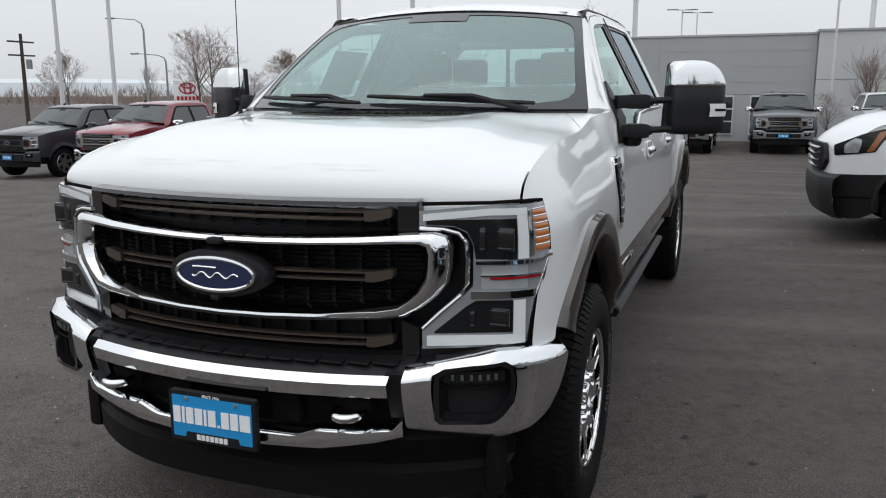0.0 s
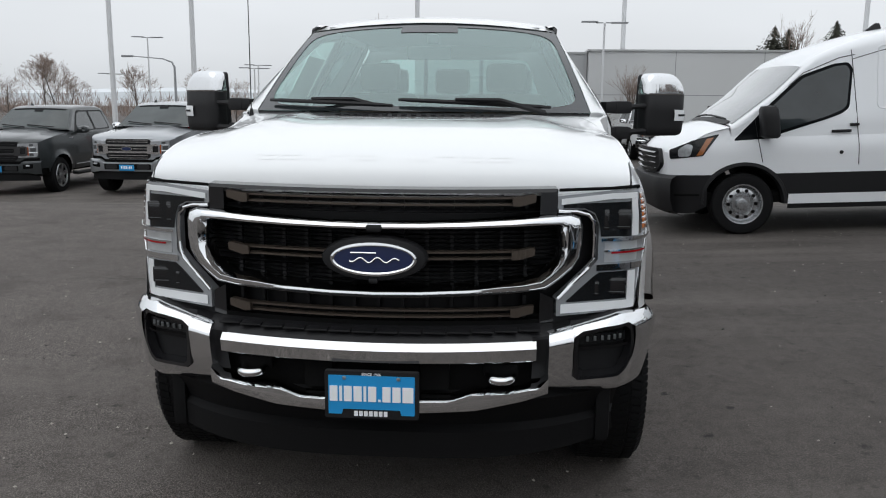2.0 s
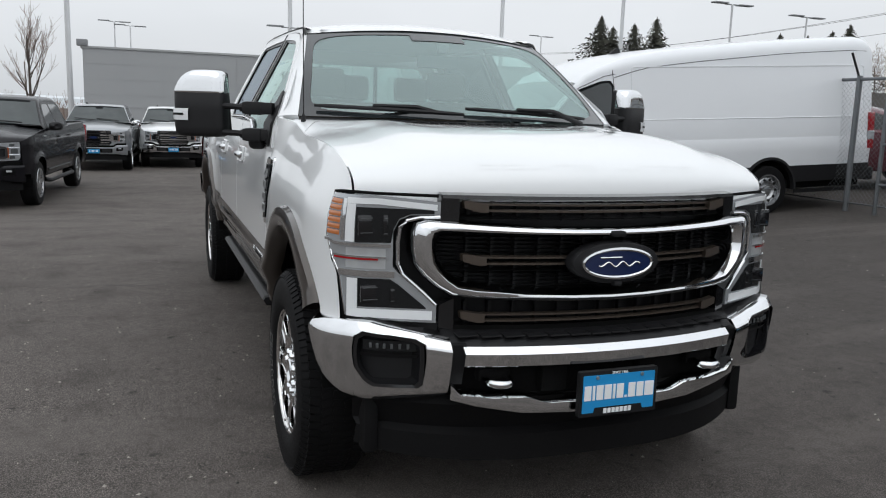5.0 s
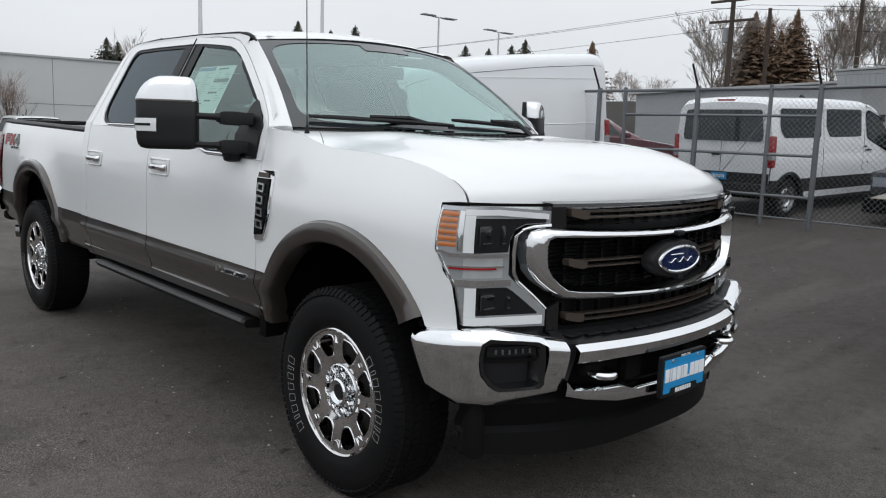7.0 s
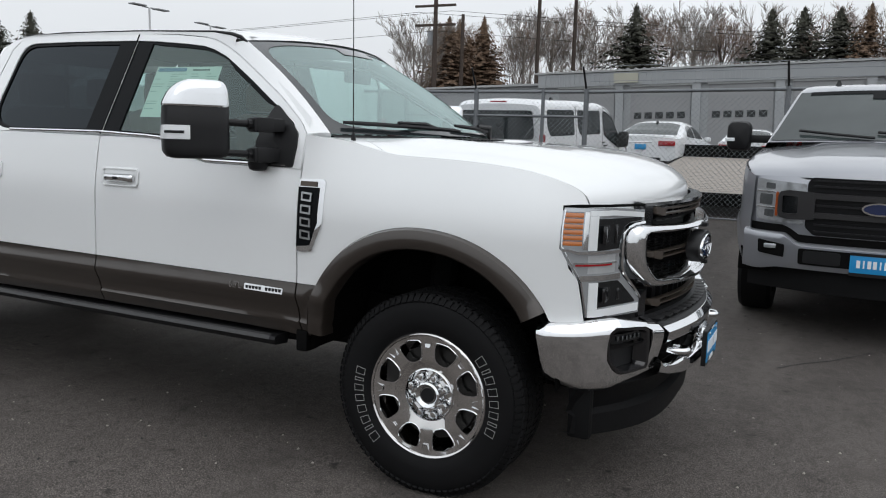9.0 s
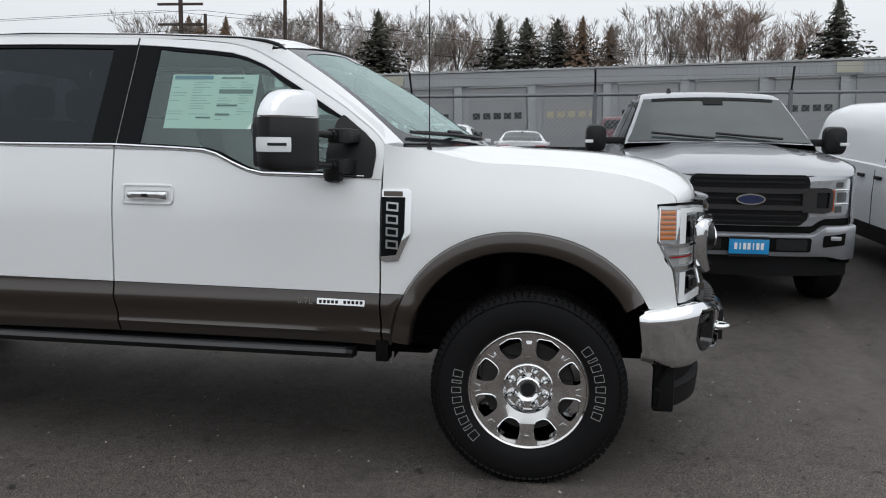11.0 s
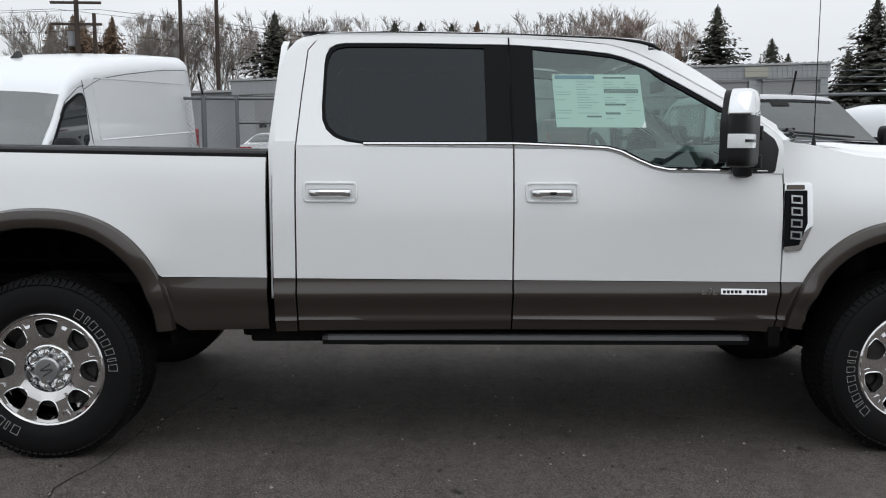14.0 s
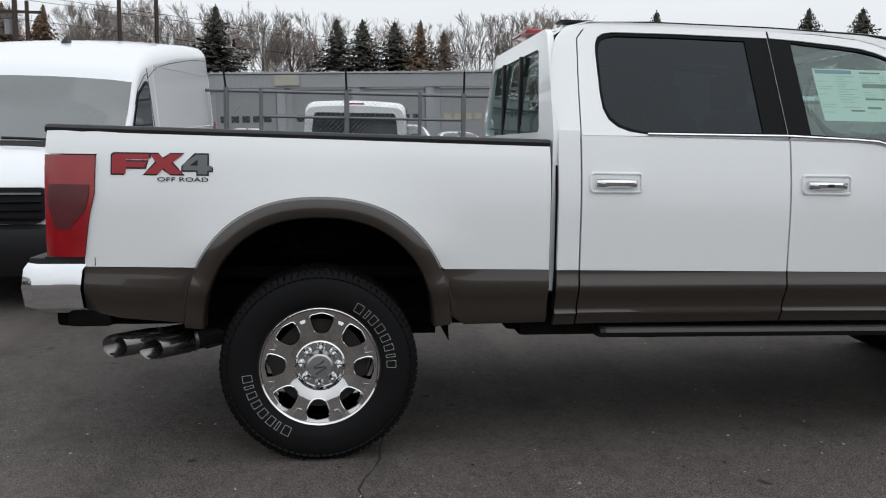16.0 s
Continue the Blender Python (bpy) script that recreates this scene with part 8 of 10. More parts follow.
    for a in spaced(-1, 1, 28):
        x = 0.985 * a
        y = -1.13 + 0.12 * a * a + 0.45 * max(0.0, abs(a) - 0.70) ** 1.4
        rows.append([(x * 0.95, y + 0.16, 0.24), (x * 0.98, y + 0.05, 0.29), (x, y, 0.42), (x, y - 0.005, 0.60), (x, y + 0.02, 0.66), (x * 0.985, y + 0.09, 0.695)])
    grid(bm, rows)
    for s in (-1, 1):
        columns(bm, spaced(-0.90, -0.40, 8), lambda y: 0.25 + 0.08 * max(0.0, (y + 0.6) / 0.2), lambda y: 0.692, 5, lambda y, z: (s * (wide(y, z) + 0.014), y, z))
    bp = part("front_bumper", bm, black_plastic, ob, "unpainted black bumper")
    for s in (-1, 1):
        bm = bmesh.new()
        tube(bm, [(s * (wide(y, 0.47) + 0.018), y, 0.47 - 0.02 * abs(y + 0.62)) for y in spaced(-0.84, -0.50, 6)], 0.010, 5)
        part("bumper_groove", bm, under_black, bp)
    bm = bmesh.new()
    sheet(bm, rounded([(-0.50, 0.70), (0.50, 0.70), (0.62, 0.80), (0.56, 0.985), (-0.56, 0.985), (-0.62, 0.80)], 0.04), lambda a, b, d: (a, -1.065 + 0.20 * a * a - d, b), 16, 0.06)
    g = part("grille", bm, black_plastic, ob)
    for z in (0.745, 0.81, 0.875, 0.935):
        bm = bmesh.new()
        grid(bm, [[(x, -1.09 + 0.20 * x * x, z - 0.014), (x, -1.12 + 0.20 * x * x, z), (x, -1.09 + 0.20 * x * x, z + 0.014)] for x in spaced(-0.54, 0.54, 10)])
        part("grille_bar", bm, black_gloss, g)
    # rear: doors, glass, bumper, lamp
    bm = bmesh.new()
    box(bm, (0, y1 + 0.05, 0.52), (1.94, 0.14, 0.20), 0.04)
    part("rear_bumper", bm, black_plastic, ob)
    bm = bmesh.new()
    columns(bm, spaced(-0.95, 0.95, 10), lambda x: 0.60, lambda x: 0.80, 2, lambda x, z: (x, y1 + 0.022, z))
    part("rear_cladding", bm, black_plastic, ob)
    zt = roof(y1)
    for w0, w1 in (((-0.80, 0.80),) if windows else ((-0.80, -0.04), (0.04, 0.80))):
        bm = bmesh.new()
        sheet(bm, rounded([(w0 * 0.98, 1.34), (w1 * 0.98, 1.34), (w1, 1.46), (w1 * 0.94, zt - (0.10 if windows else 0.42)), (w0 * 0.94, zt - (0.10 if windows else 0.42)), (w0, 1.46)], 0.07), lambda a, b, d: (a, y1 + 0.030 + d, b), 16, 0.02)
        part("rear_window", bm, pane_side, ob)
    seam(ob, [(0.0, y1 + 0.02, 0.60), (0.0, y1 + 0.02, 1.33)], 0.005)
    bm = bmesh.new()
    box(bm, (0.10, y1 + 0.03, 1.10), (0.16, 0.03, 0.035), 0.01)
    part("door_pull", bm, black_plastic, ob)
    bm = bmesh.new()
    box(bm, (0, y1 - 0.07, zt + 0.065), (0.34, 0.08, 0.035), 0.012)
    part("high_stop_lamp", bm, red_lens, ob)
    bm = bmesh.new()
    grid(bm, [[(dx * q, 1.75 + dy * q + 0.05 * h_, roof(1.75) + 0.015 + 0.085 * h_) for dx, dy in ((-0.035, -0.09), (0.035, -0.09), (0.035, 0.09), (-0.035, 0.09), (-0.035, -0.09))] for q, h_ in ((1.0, 0.0), (0.5, 0.7), (0.25, 1.0), (0.0, 1.0))])
    part("roof_aerial", bm, black_plastic, ob)
    bm = bmesh.new()
    box(bm, (0, (y1 - 0.8) / 2, 0.42), (1.80, y1 + 0.6, 0.14), 0.03)
    for c in (0.0, wb):
        for s in (-1, 1):
            grid(bm, [[(s * q, c + ar * math.cos(t), r + ar * 0.98 * math.sin(t)) for q in (0.97, 0.50)] for t in spaced(0, math.pi, 16)])
    part("underbody", bm, under_black, ob)
    for c in (0.0, wb):
        for s in (-1, 1):
            road_wheel(ob, s, c, r, 0.23, 0.875, hub_white, "steel")
    front_plate(ob, y1 + 0.05, 0.72)
    # a short, blunt nose
    for c_ in ob.children_recursive:
        for v in c_.data.vertices:
            if v.co.y < -0.42:
                v.co.y = -0.42 + (v.co.y + 0.42) * 0.77
    return ob


def small_van(name, label):
    ob = thing(name, label, "van")
    belt_tab = [(-0.9, 0.85), (-0.7, 0.98), (-0.2, 1.08), (0.1, 1.12), (3.9, 1.18)]
    roof_tab = [(-0.25, 1.08), (0.0, 1.25), (0.6, 1.66), (0.9, 1.78), (1.4, 1.84), (3.4, 1.83), (3.8, 1.78), (3.9, 1.6)]
    wide, belt_, roof_, side_win, screen = shell_car(ob, 0.92, -0.9, 3.9, 3.06, 0.33, belt_tab, roof_tab, (-0.25, 3.9, False), 0.32, van_paint, 0.41, lower=black_plastic, lower_z=0.50, n=6, tumble=0.16, plan=0.12, wheel_style="five", tyre_w=0.21)
    screen(-0.08, 0.66, 0.92, pane_green, "windscreen")
    side_win([(0.42, 1.16), (1.40, 1.19), (1.40, 1.60), (0.86, 1.60), (0.62, 1.45)], "door_window")
    for s in (-1, 1):
        bm = bmesh.new()
        box(bm, (s * 1.02, 0.62, 1.22), (0.20, 0.13, 0.18), 0.05)
        part("door_mirror", bm, black_plastic, ob)
        for hy in (1.42, 1.91):
            bm = bmesh.new()
            box(bm, (s * (wide(hy, 1.02) + 0.014), hy, 1.02), (0.03, 0.18, 0.04), 0.01)
            part("door_handle", bm, black_plastic, ob)
        bm = bmesh.new()
        box(bm, (s * 0.74, -0.80, 0.82), (0.30, 0.20, 0.16), 0.05)
        part("headlamp", bm, lamp_silver, ob)
        bm = bmesh.new()
        tube(bm, [(s * (wide(1.55, z) + 0.002), 1.55, z) for z in (0.5, 0.8, 1.1)], 0.005, 4)
        part("panel_seam", bm, mat("seam_shadow", (0.10, 0.10, 0.11), 0.7), ob)
    bm = bmesh.new()
    rows = [[(0.92 * a * 0.97, -0.96 + 0.12 * a * a, z) for z in (0.28, 0.4, 0.56)] for a in spaced(-1, 1, 12)]
    grid(bm, rows)
    part("front_bumper", bm, black_plastic, ob)
    bm = bmesh.new()
    box(bm, (0, -0.93, 0.70), (0.9, 0.06, 0.18), 0.03)
    part("grille", bm, black_plastic, ob)
    return ob


def sedan(name, label, paint):
    ob = thing(name, label, "car")
    belt_tab = [(-0.9, 0.66), (-0.75, 0.74), (-0.3, 0.84), (0.35, 0.92), (2.6, 1.0), (3.3, 1.01), (3.75, 0.97)]
    roof_tab = [(0.22, 0.93), (0.5, 1.08), (1.0, 1.36), (1.35, 1.44), (1.8, 1.45), (2.2, 1.41), (2.8, 1.20), (3.15, 1.02)]
    wide, belt_, roof_, side_win, screen = shell_car(ob, 0.92, -0.9, 3.75, 2.7, 0.33, belt_tab, roof_tab, (0.22, 3.15, True), 0.30, paint, 0.38, n=5, tumble=0.42, plan=0.16, tyre_w=0.21)
    side_win([(0.75, 0.99), (1.62, 1.02), (1.62, 1.36), (1.25, 1.36), (1.0, 1.25)])
    side_win([(1.70, 1.02), (2.55, 1.05), (2.25, 1.30), (1.70, 1.36)])
    screen(0.42, 1.08, 0.90, pane_green, "windscreen")
    screen(3.02, 2.28, 0.86, pane_green, "rear_window")
    for s in (-1, 1):
        bm = bmesh.new()
        box(bm, (s * 0.66, 3.70, 0.86), (0.42, 0.14, 0.13), 0.03)
        part("tail_lamp", bm, red_lens, ob)
        bm = bmesh.new()
        box(bm, (s * 0.70, -0.83, 0.66), (0.34, 0.16, 0.11), 0.03)
        part("headlamp", bm, lamp_silver, ob)
        bm = bmesh.new()
        box(bm, (s * 1.0, 0.72, 1.0), (0.18, 0.10, 0.12), 0.04)
        part("door_mirror", bm, paint, ob)
        for hy in (1.5, 2.4):
            bm = bmesh.new()
            box(bm, (s * (wide(hy, 0.86) + 0.01), hy, 0.86), (0.025, 0.18, 0.03), 0.008)
            part("door_handle", bm, paint, ob)
    bm = bmesh.new()
    rows = [[(0.86 * a, 3.77 - 0.10 * a * a, z) for z in (0.28, 0.42, 0.50)] for a in spaced(-1, 1, 12)]
    grid(bm, rows)
    part("rear_bumper", bm, black_plastic, ob)
    bm = bmesh.new()
    box(bm, (0, 3.765, 0.76), (0.29, 0.02, 0.13), 0.004)
    part("dealer_plate", bm, blue_plate, ob)
    bm = bmesh.new()
    tube(bm, [(-0.30, 3.75, 0.88), (0.30, 3.75, 0.88)], 0.012, 6)
    part("boot_trim", bm, chrome, ob)
    bm = bmesh.new()
    box(bm, (0, 2.3, 1.42), (0.05, 0.14, 0.06), 0.02)
    part("roof_aerial", bm, black_plastic, ob)
    return ob


def ease(v):
    v = max(0.0, min(1.0, v))
    return v * v * (3 - 2 * v)


def rise(x, y=0.0):
    """The lie of the lot: level under the white pickup, climbing to the fence, lower by the far rows."""
    z = 0.0
    if x > 1.2:
        t = min(x, 8.4) - 1.2
        z = 0.045 * t * min(1.0, t / 0.6) + 0.055 * max(0.0, min(x, 16.0) - 8.4)
    w = ease((y - 7.5) / 4.5) * (1 - ease((x - 7) / 5))
    far = -0.32 + 0.031 * (max(-20.0, min(-4.0, x)) + 4) - 0.011 * (min(26.0, max(13.0, y)) - 13)
    return z * (1 - w) + far * w


# the row of half-ton pickups, noses towards the white one
row_dark = half_ton("pickup_truck", "dark grey half-ton pickup with a black grille, parked", dark_grey_paint, "dark", dark_grey_paint)
row_dark.matrix_basis = pose(-17.04, 14.3, rise(-17.04, 14.3), 0, 0, 0.5)
row_red = half_ton("pickup_truck", "dark red half-ton pickup with chrome grille and bumper", red_paint, "chrome", chrome, wheel_mat=chrome, handles=chrome)
row_red.matrix_basis = pose(-14.0, 14.25, rise(-14.0, 14.25), 0, 0, 1.5)
row_green = half_ton("pickup_truck", "green-grey half-ton pickup with a black grille", green_grey_paint, "dark", green_grey_paint)
row_green.matrix_basis = pose(-10.58, 14.08, rise(-10.58, 14.08), 0, 0, 3.3)
row_silver = half_ton("pickup_truck", "grey silver half-ton pickup with a chrome-edged grille", grey_silver_paint, "chrome", grey_silver_paint, wheel_mat=chrome, handles=chrome)
row_silver.matrix_basis = pose(-7.45, 13.81, rise(-7.45, 13.81), 0, 0, 0.3)
row_black = half_ton("pickup_truck", "black half-ton pickup with a dark grille", black_paint, "dark", black_paint)
row_black.matrix_basis = pose(-4.22, 12.99, rise(-4.22, 12.99), 0, 0, -6.1)
# the row by the grey building
back_white = half_ton("pickup_truck", "white half-ton pickup with a chrome grille, far back", white_paint, "chrome", chrome, group="pickups by the building")
back_white.matrix_basis = pose(-0.55, 24.9, rise(-0.55, 24.9), 0, 0, 0)
m2 = copy_thing(row_silver, pose(2.56, 25.8, rise(2.56, 25.8), 0, 0, -0.3))
tagged(m2, "dark grey half-ton pickup by the building", group="pickups by the building")
for c_ in m2.children:
    if c_.name.split(".")[0] in ("body", "hood", "cab", "nose_panel", "tailgate"):
        c_.data = c_.data.copy()
        c_.data.materials[0] = dark_grey_paint
copy_thing(back_white, pose(6.0, 27.3, rise(6.0, 27.3), 0, 0, 2))
m4 = copy_thing(row_silver, pose(-2.75, 23.2, rise(-2.75, 23.2), 0, 0, -3))
tagged(m4, "grey silver half-ton pickup, far back", group="pickups by the building")
m5 = copy_thing(row_red, pose(-5.7, 25.3, rise(-5.7, 25.3), 0, 0, 0))
tagged(m5, "dark red pickup standing far back", group="pickups by the building")
# beside the white pickup: silver pickup, small van, big van
near_silver = half_ton("pickup_truck", "silver half-ton pickup with dark grille and towing mirrors", silver_paint, "dark", silver_paint, tow=True, group="")
near_silver.matrix_basis = pose(3.50, -1.74, rise(3.5) + 0.005, 0, 0, -90.8) @ pose(0, 0, 0, 1.4, 0, 0)
bm = bmesh.new()
grid(bm, [[(x, y - 0.05, 1.40 + (y - 0.60) * 0.75 + 0.045) for x in (0.20, 0.34, 0.47)] for y in (0.66, 0.69, 0.72)])
part("screen_notice", bm, mat("yellow_green_paper", (0.38, 0.50, 0.22), 0.6, var=0.05), near_silver, "yellow-green paper behind the windscreen")
cargo = big_van("cargo_van", "white long mid-roof cargo van with black lower trim", False, 5.66)
cargo.matrix_basis = pose(3.126, 6.845, 0.085, 0, 0, -89.3) @ pose(0, 0, 0, 2.4, 0, 0)
connect = small_van("small_van", "small white panel van with black door handles")
connect.matrix_basis = pose(3.55, -4.54, rise(3.55), 0, 0, -90) @ pose(0, 0, 0, 2.4, 0, 0)
# behind the fence, where the yard climbs
FAR = Matrix.Diagonal((0.86, 0.86, 0.86, 1))
shuttle = big_van("passenger_van", "white passenger van with dark glazed sides behind the fence", True, 4.30)
shuttle.matrix_basis = pose(12.38, 3.41, 0.44, 0, 0, 85) @ pose(0, 0, 0, -1.9, 0, 0) @ FAR
maroon = sedan("sedan_car", "dark maroon sedan behind the fence", maroon_paint)
maroon.matrix_basis = pose(11.9, 7.6, rise(11.9, 7.6) - 0.02, 0, 0, 65)
white_car = sedan("sedan_car", "white sedan parked before the garage", van_paint)
white_car.matrix_basis = pose(17.35, 2.35, rise(17) - 0.02, 0, 0, 86) @ FAR
copy_thing(white_car, pose(19.6, 0.75, rise(19) + 0.05, 0, 0, 92) @ FAR)
copy_thing(white_car, pose(20.2, 6.5, rise(20) + 0.05, 0, 0, 90) @ FAR)
red_pickup = half_ton("pickup_truck", "dark maroon pickup parked behind the fence", maroon_paint, "dark", black_paint, group="")
red_pickup.matrix_basis = pose(24.0, -2.35, rise(24), 0, 0, 90) @ FAR

# ---- ground ----
bm = bmesh.new()
gxs = [-400, -150, -60, -30, -20, -15, -10, -7, -5, -4, -3.5, -2.5, -2.1, -1.5, 0, 1.2, 1.8, 2.5, 3.5, 5, 7, 9, 12, 15, 20, 30, 60, 150, 400]
gys = [-400, -150, -60, -30, -15, -8, -4, 0, 4, 6, 7.5, 8.2, 9, 9.8, 10.6, 11.4, 12.2, 13, 16, 20, 26, 40, 80, 150, 400]
grid(bm, [[(x, y, rise(x, y)) for x in gxs] for y in gys])
asphalt_m, an, al, ab = nodes_of("asphalt")
aco = an.new("ShaderNodeTexCoord")


def tex(kind, scale, detail=4, **kw):
    t = an.new(kind)
    t.inputs["Scale"].default_value = scale
    if "Detail" in t.inputs:
        t.inputs["Detail"].default_value = detail
    al.new(aco.outputs["Object"], t.inputs["Vector"])
    return t


def amix(a, b, f, blend="MIX", factor=None):
    m = an.new("ShaderNodeMix")
    m.data_type, m.blend_type = "RGBA", blend
    for k, v in (("A", a), ("B", b)):
        if isinstance(v, tuple):
            m.inputs[k].default_value = v
        else:
            al.new(v, m.inputs[k])
    if isinstance(f, (int, float)):
        m.inputs["Factor"].default_value = f
    else:
        al.new(f, m.inputs["Factor"])
    return m.outputs["Result"]


def aramp(src, lo, hi):
    r = an.new("ShaderNodeMapRange")
    r.inputs["From Min"].default_value, r.inputs["From Max"].default_value = lo, hi
    al.new(src, r.inputs["Value"])
    return r.outputs[0]


broad, mid, grain, stone = tex("ShaderNodeTexNoise", 0.35, 5), tex("ShaderNodeTexNoise", 2.3, 6), tex("ShaderNodeTexNoise", 75, 3), tex("ShaderNodeTexVoronoi", 95)
# paler ground on one side of the lot, darker on the other, with a wandering border
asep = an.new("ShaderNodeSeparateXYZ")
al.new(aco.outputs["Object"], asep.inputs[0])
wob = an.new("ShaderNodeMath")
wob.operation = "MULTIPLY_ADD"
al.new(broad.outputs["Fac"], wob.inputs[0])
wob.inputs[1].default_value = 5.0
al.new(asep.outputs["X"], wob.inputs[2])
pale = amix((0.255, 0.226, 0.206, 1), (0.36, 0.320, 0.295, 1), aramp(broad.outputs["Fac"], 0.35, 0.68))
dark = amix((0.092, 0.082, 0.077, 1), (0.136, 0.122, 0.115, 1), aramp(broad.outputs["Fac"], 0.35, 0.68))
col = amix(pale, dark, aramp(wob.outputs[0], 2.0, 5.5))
col = amix(col, (0.105, 0.094, 0.088, 1), aramp(mid.outputs["Fac"], 0.50, 0.80))
col = amix(col, (0.16, 0.145, 0.134, 1), aramp(grain.outputs["Fac"], 0.56, 0.90))
stone2 = tex("ShaderNodeTexVoronoi", 160)
col = amix(col, (0.075, 0.068, 0.063, 1), aramp(stone2.outputs["Distance"], 0.62, 1.1))
grit = tex("ShaderNodeTexNoise", 130, 2)
col = amix(col, (0.30, 0.27, 0.225, 1), aramp(grit.outputs["Fac"], 0.66, 0.80))
speck = tex("ShaderNodeTexVoronoi", 17)
col = amix(col, (0.46, 0.42, 0.34, 1), aramp(speck.outputs["Distance"], 0.17, 0.10))
pits = tex("ShaderNodeTexNoise", 9, 5)
col = amix(col, (0.035, 0.033, 0.032, 1), aramp(pits.outputs["Fac"], 0.655, 0.74))
# tyre-polished sweeps
swp = an.new("ShaderNodeMapping")
swp.inputs["Scale"].default_value = (0.25, 1.6, 1)
swp.inputs["Rotation"].default_value = (0, 0, 0.5)
al.new(aco.outputs["Object"], swp.inputs[0])
sw = an.new("ShaderNodeTexNoise")
sw.inputs["Scale"].default_value, sw.inputs["Detail"].default_value = 0.9, 3
al.new(swp.outputs[0], sw.inputs["Vector"])
col = amix(col, (0.17, 0.154, 0.142, 1), aramp(sw.outputs["Fac"], 0.52, 0.80))
col = amix(col, (0.78, 0.77, 0.767, 1), 1.0, "MULTIPLY")
blot = tex("ShaderNodeTexNoise", 14, 4)
col = amix(col, (0.80, 0.80, 0.80, 1), aramp(blot.outputs["Fac"], 0.45, 0.70), "MULTIPLY")
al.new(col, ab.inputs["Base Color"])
rr_ = an.new("ShaderNodeMapRange")
rr_.inputs["To Min"].default_value, rr_.inputs["To Max"].default_value = 0.72, 0.95
al.new(mid.outputs["Fac"], rr_.inputs["Value"])
al.new(rr_.outputs[0], ab.inputs["Roughness"])
ab.inputs["Specular IOR Level"].default_value = 0.2
bmp = an.new("ShaderNodeBump")
bmp.inputs["Strength"].default_value, bmp.inputs["Distance"].default_value = 0.45, 0.004
al.new(stone.outputs["Distance"], bmp.inputs["Height"])
bmp2 = an.new("ShaderNodeBump")
bmp2.inputs["Strength"].default_value, bmp2.inputs["Distance"].default_value = 0.45, 0.006
al.new(grain.outputs["Fac"], bmp2.inputs["Height"])
al.new(bmp.outputs[0], bmp2.inputs["Normal"])
al.new(bmp2.outputs[0], ab.inputs["Normal"])
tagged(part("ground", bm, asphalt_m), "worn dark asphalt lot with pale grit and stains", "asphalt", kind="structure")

# cracks: narrow, wandering, slightly sunk strips of dark filler
crack_m = mat("crack_filler", (0.016, 0.016, 0.016), 0.9)
rr = random.Random(11)


def crack(points, w):
    bm = bmesh.new()
    pts = []
    for (x0, y0_), (x1, y1_) in zip(points, points[1:]):
        n_ = max(3, int(math.hypot(x1 - x0, y1_ - y0_) / 0.12))
        for k in range(n_):
            t = k / n_
            pts.append((x0 + (x1 - x0) * t + rr.uniform(-0.03, 0.03), y0_ + (y1_ - y0_) * t + rr.uniform(-0.03, 0.03)))
    rows = []
    for i, p in enumerate(pts):
        a, b = pts[max(0, i - 1)], pts[min(len(pts) - 1, i + 1)]
        d = Vector((b[0] - a[0], b[1] - a[1], 0)).normalized()
        nrm = Vector((-d.y, d.x, 0)) * w * rr.uniform(0.3, 1.0)
        rows.append([(p[0] + nrm.x, p[1] + nrm.y, rise(p[0], p[1]) + 0.003), (p[0] - nrm.x, p[1] - nrm.y, rise(p[0], p[1]) + 0.003)])
    grid(bm, rows)
    return tagged(part("crack", bm, crack_m), "dark crack across the asphalt", "crack", kind="structure")


crack([(-3.6, 4.25), (-2.2, 3.95), (-1.1, 3.85), (0.6, 3.5)], 0.006)
crack([(-5.5, 4.6), (-3.6, 4.25)], 0.006)
crack([(-9, 3.4), (-5, 3.1), (-2, 3.2)], 0.006)
crack([(1.8, -1.2), (4.6, -3.6), (7, -5)], 0.007)

# loose pale and dark grit on the asphalt along the walk
grit_pale = mat("pale_grit", (0.33, 0.305, 0.27), 0.9, var=0.4, vscale=40)
grit_dark = mat("dark_grit", (0.03, 0.029, 0.028), 0.9, var=0.3, vscale=40)
gr = random.Random(23)
for nm, m_, count, what in (("pale_grit", grit_pale, 2200, "loose pale grit on the asphalt"), ("dark_grit", grit_dark, 1800, "loose dark crumbs on the asphalt")):
    vs, fs = [], []
    for k in range(count):
        if k % 5:
            x, y = gr.uniform(-4.6, 5.5), gr.uniform(-4.2, 9.0)
        else:
            x, y = gr.gauss(-2.4, 1.2), gr.gauss(1.5, 2.6)
        r = 0.0025 + 0.008 * gr.random() ** 3
        z, a0, i0 = rise(x, y), gr.uniform(0, 6.28), len(vs)
        vs += [(x + r * gr.uniform(0.6, 1.4) * math.cos(a0 + j * 1.571), y + r * gr.uniform(0.6, 1.4) * math.sin(a0 + j * 1.571), z - 0.001) for j in range(4)] + [(x, y, z + r * gr.uniform(0.5, 1.0))]
        fs += [(i0 + j, i0 + (j + 1) % 4, i0 + 4) for j in range(4)]
    me = bpy.data.meshes.new(nm)
    me.from_pydata(vs, [], fs)
    me.materials.append(m_)
    tagged(new(nm, me), what, "gravel", kind="stuff")

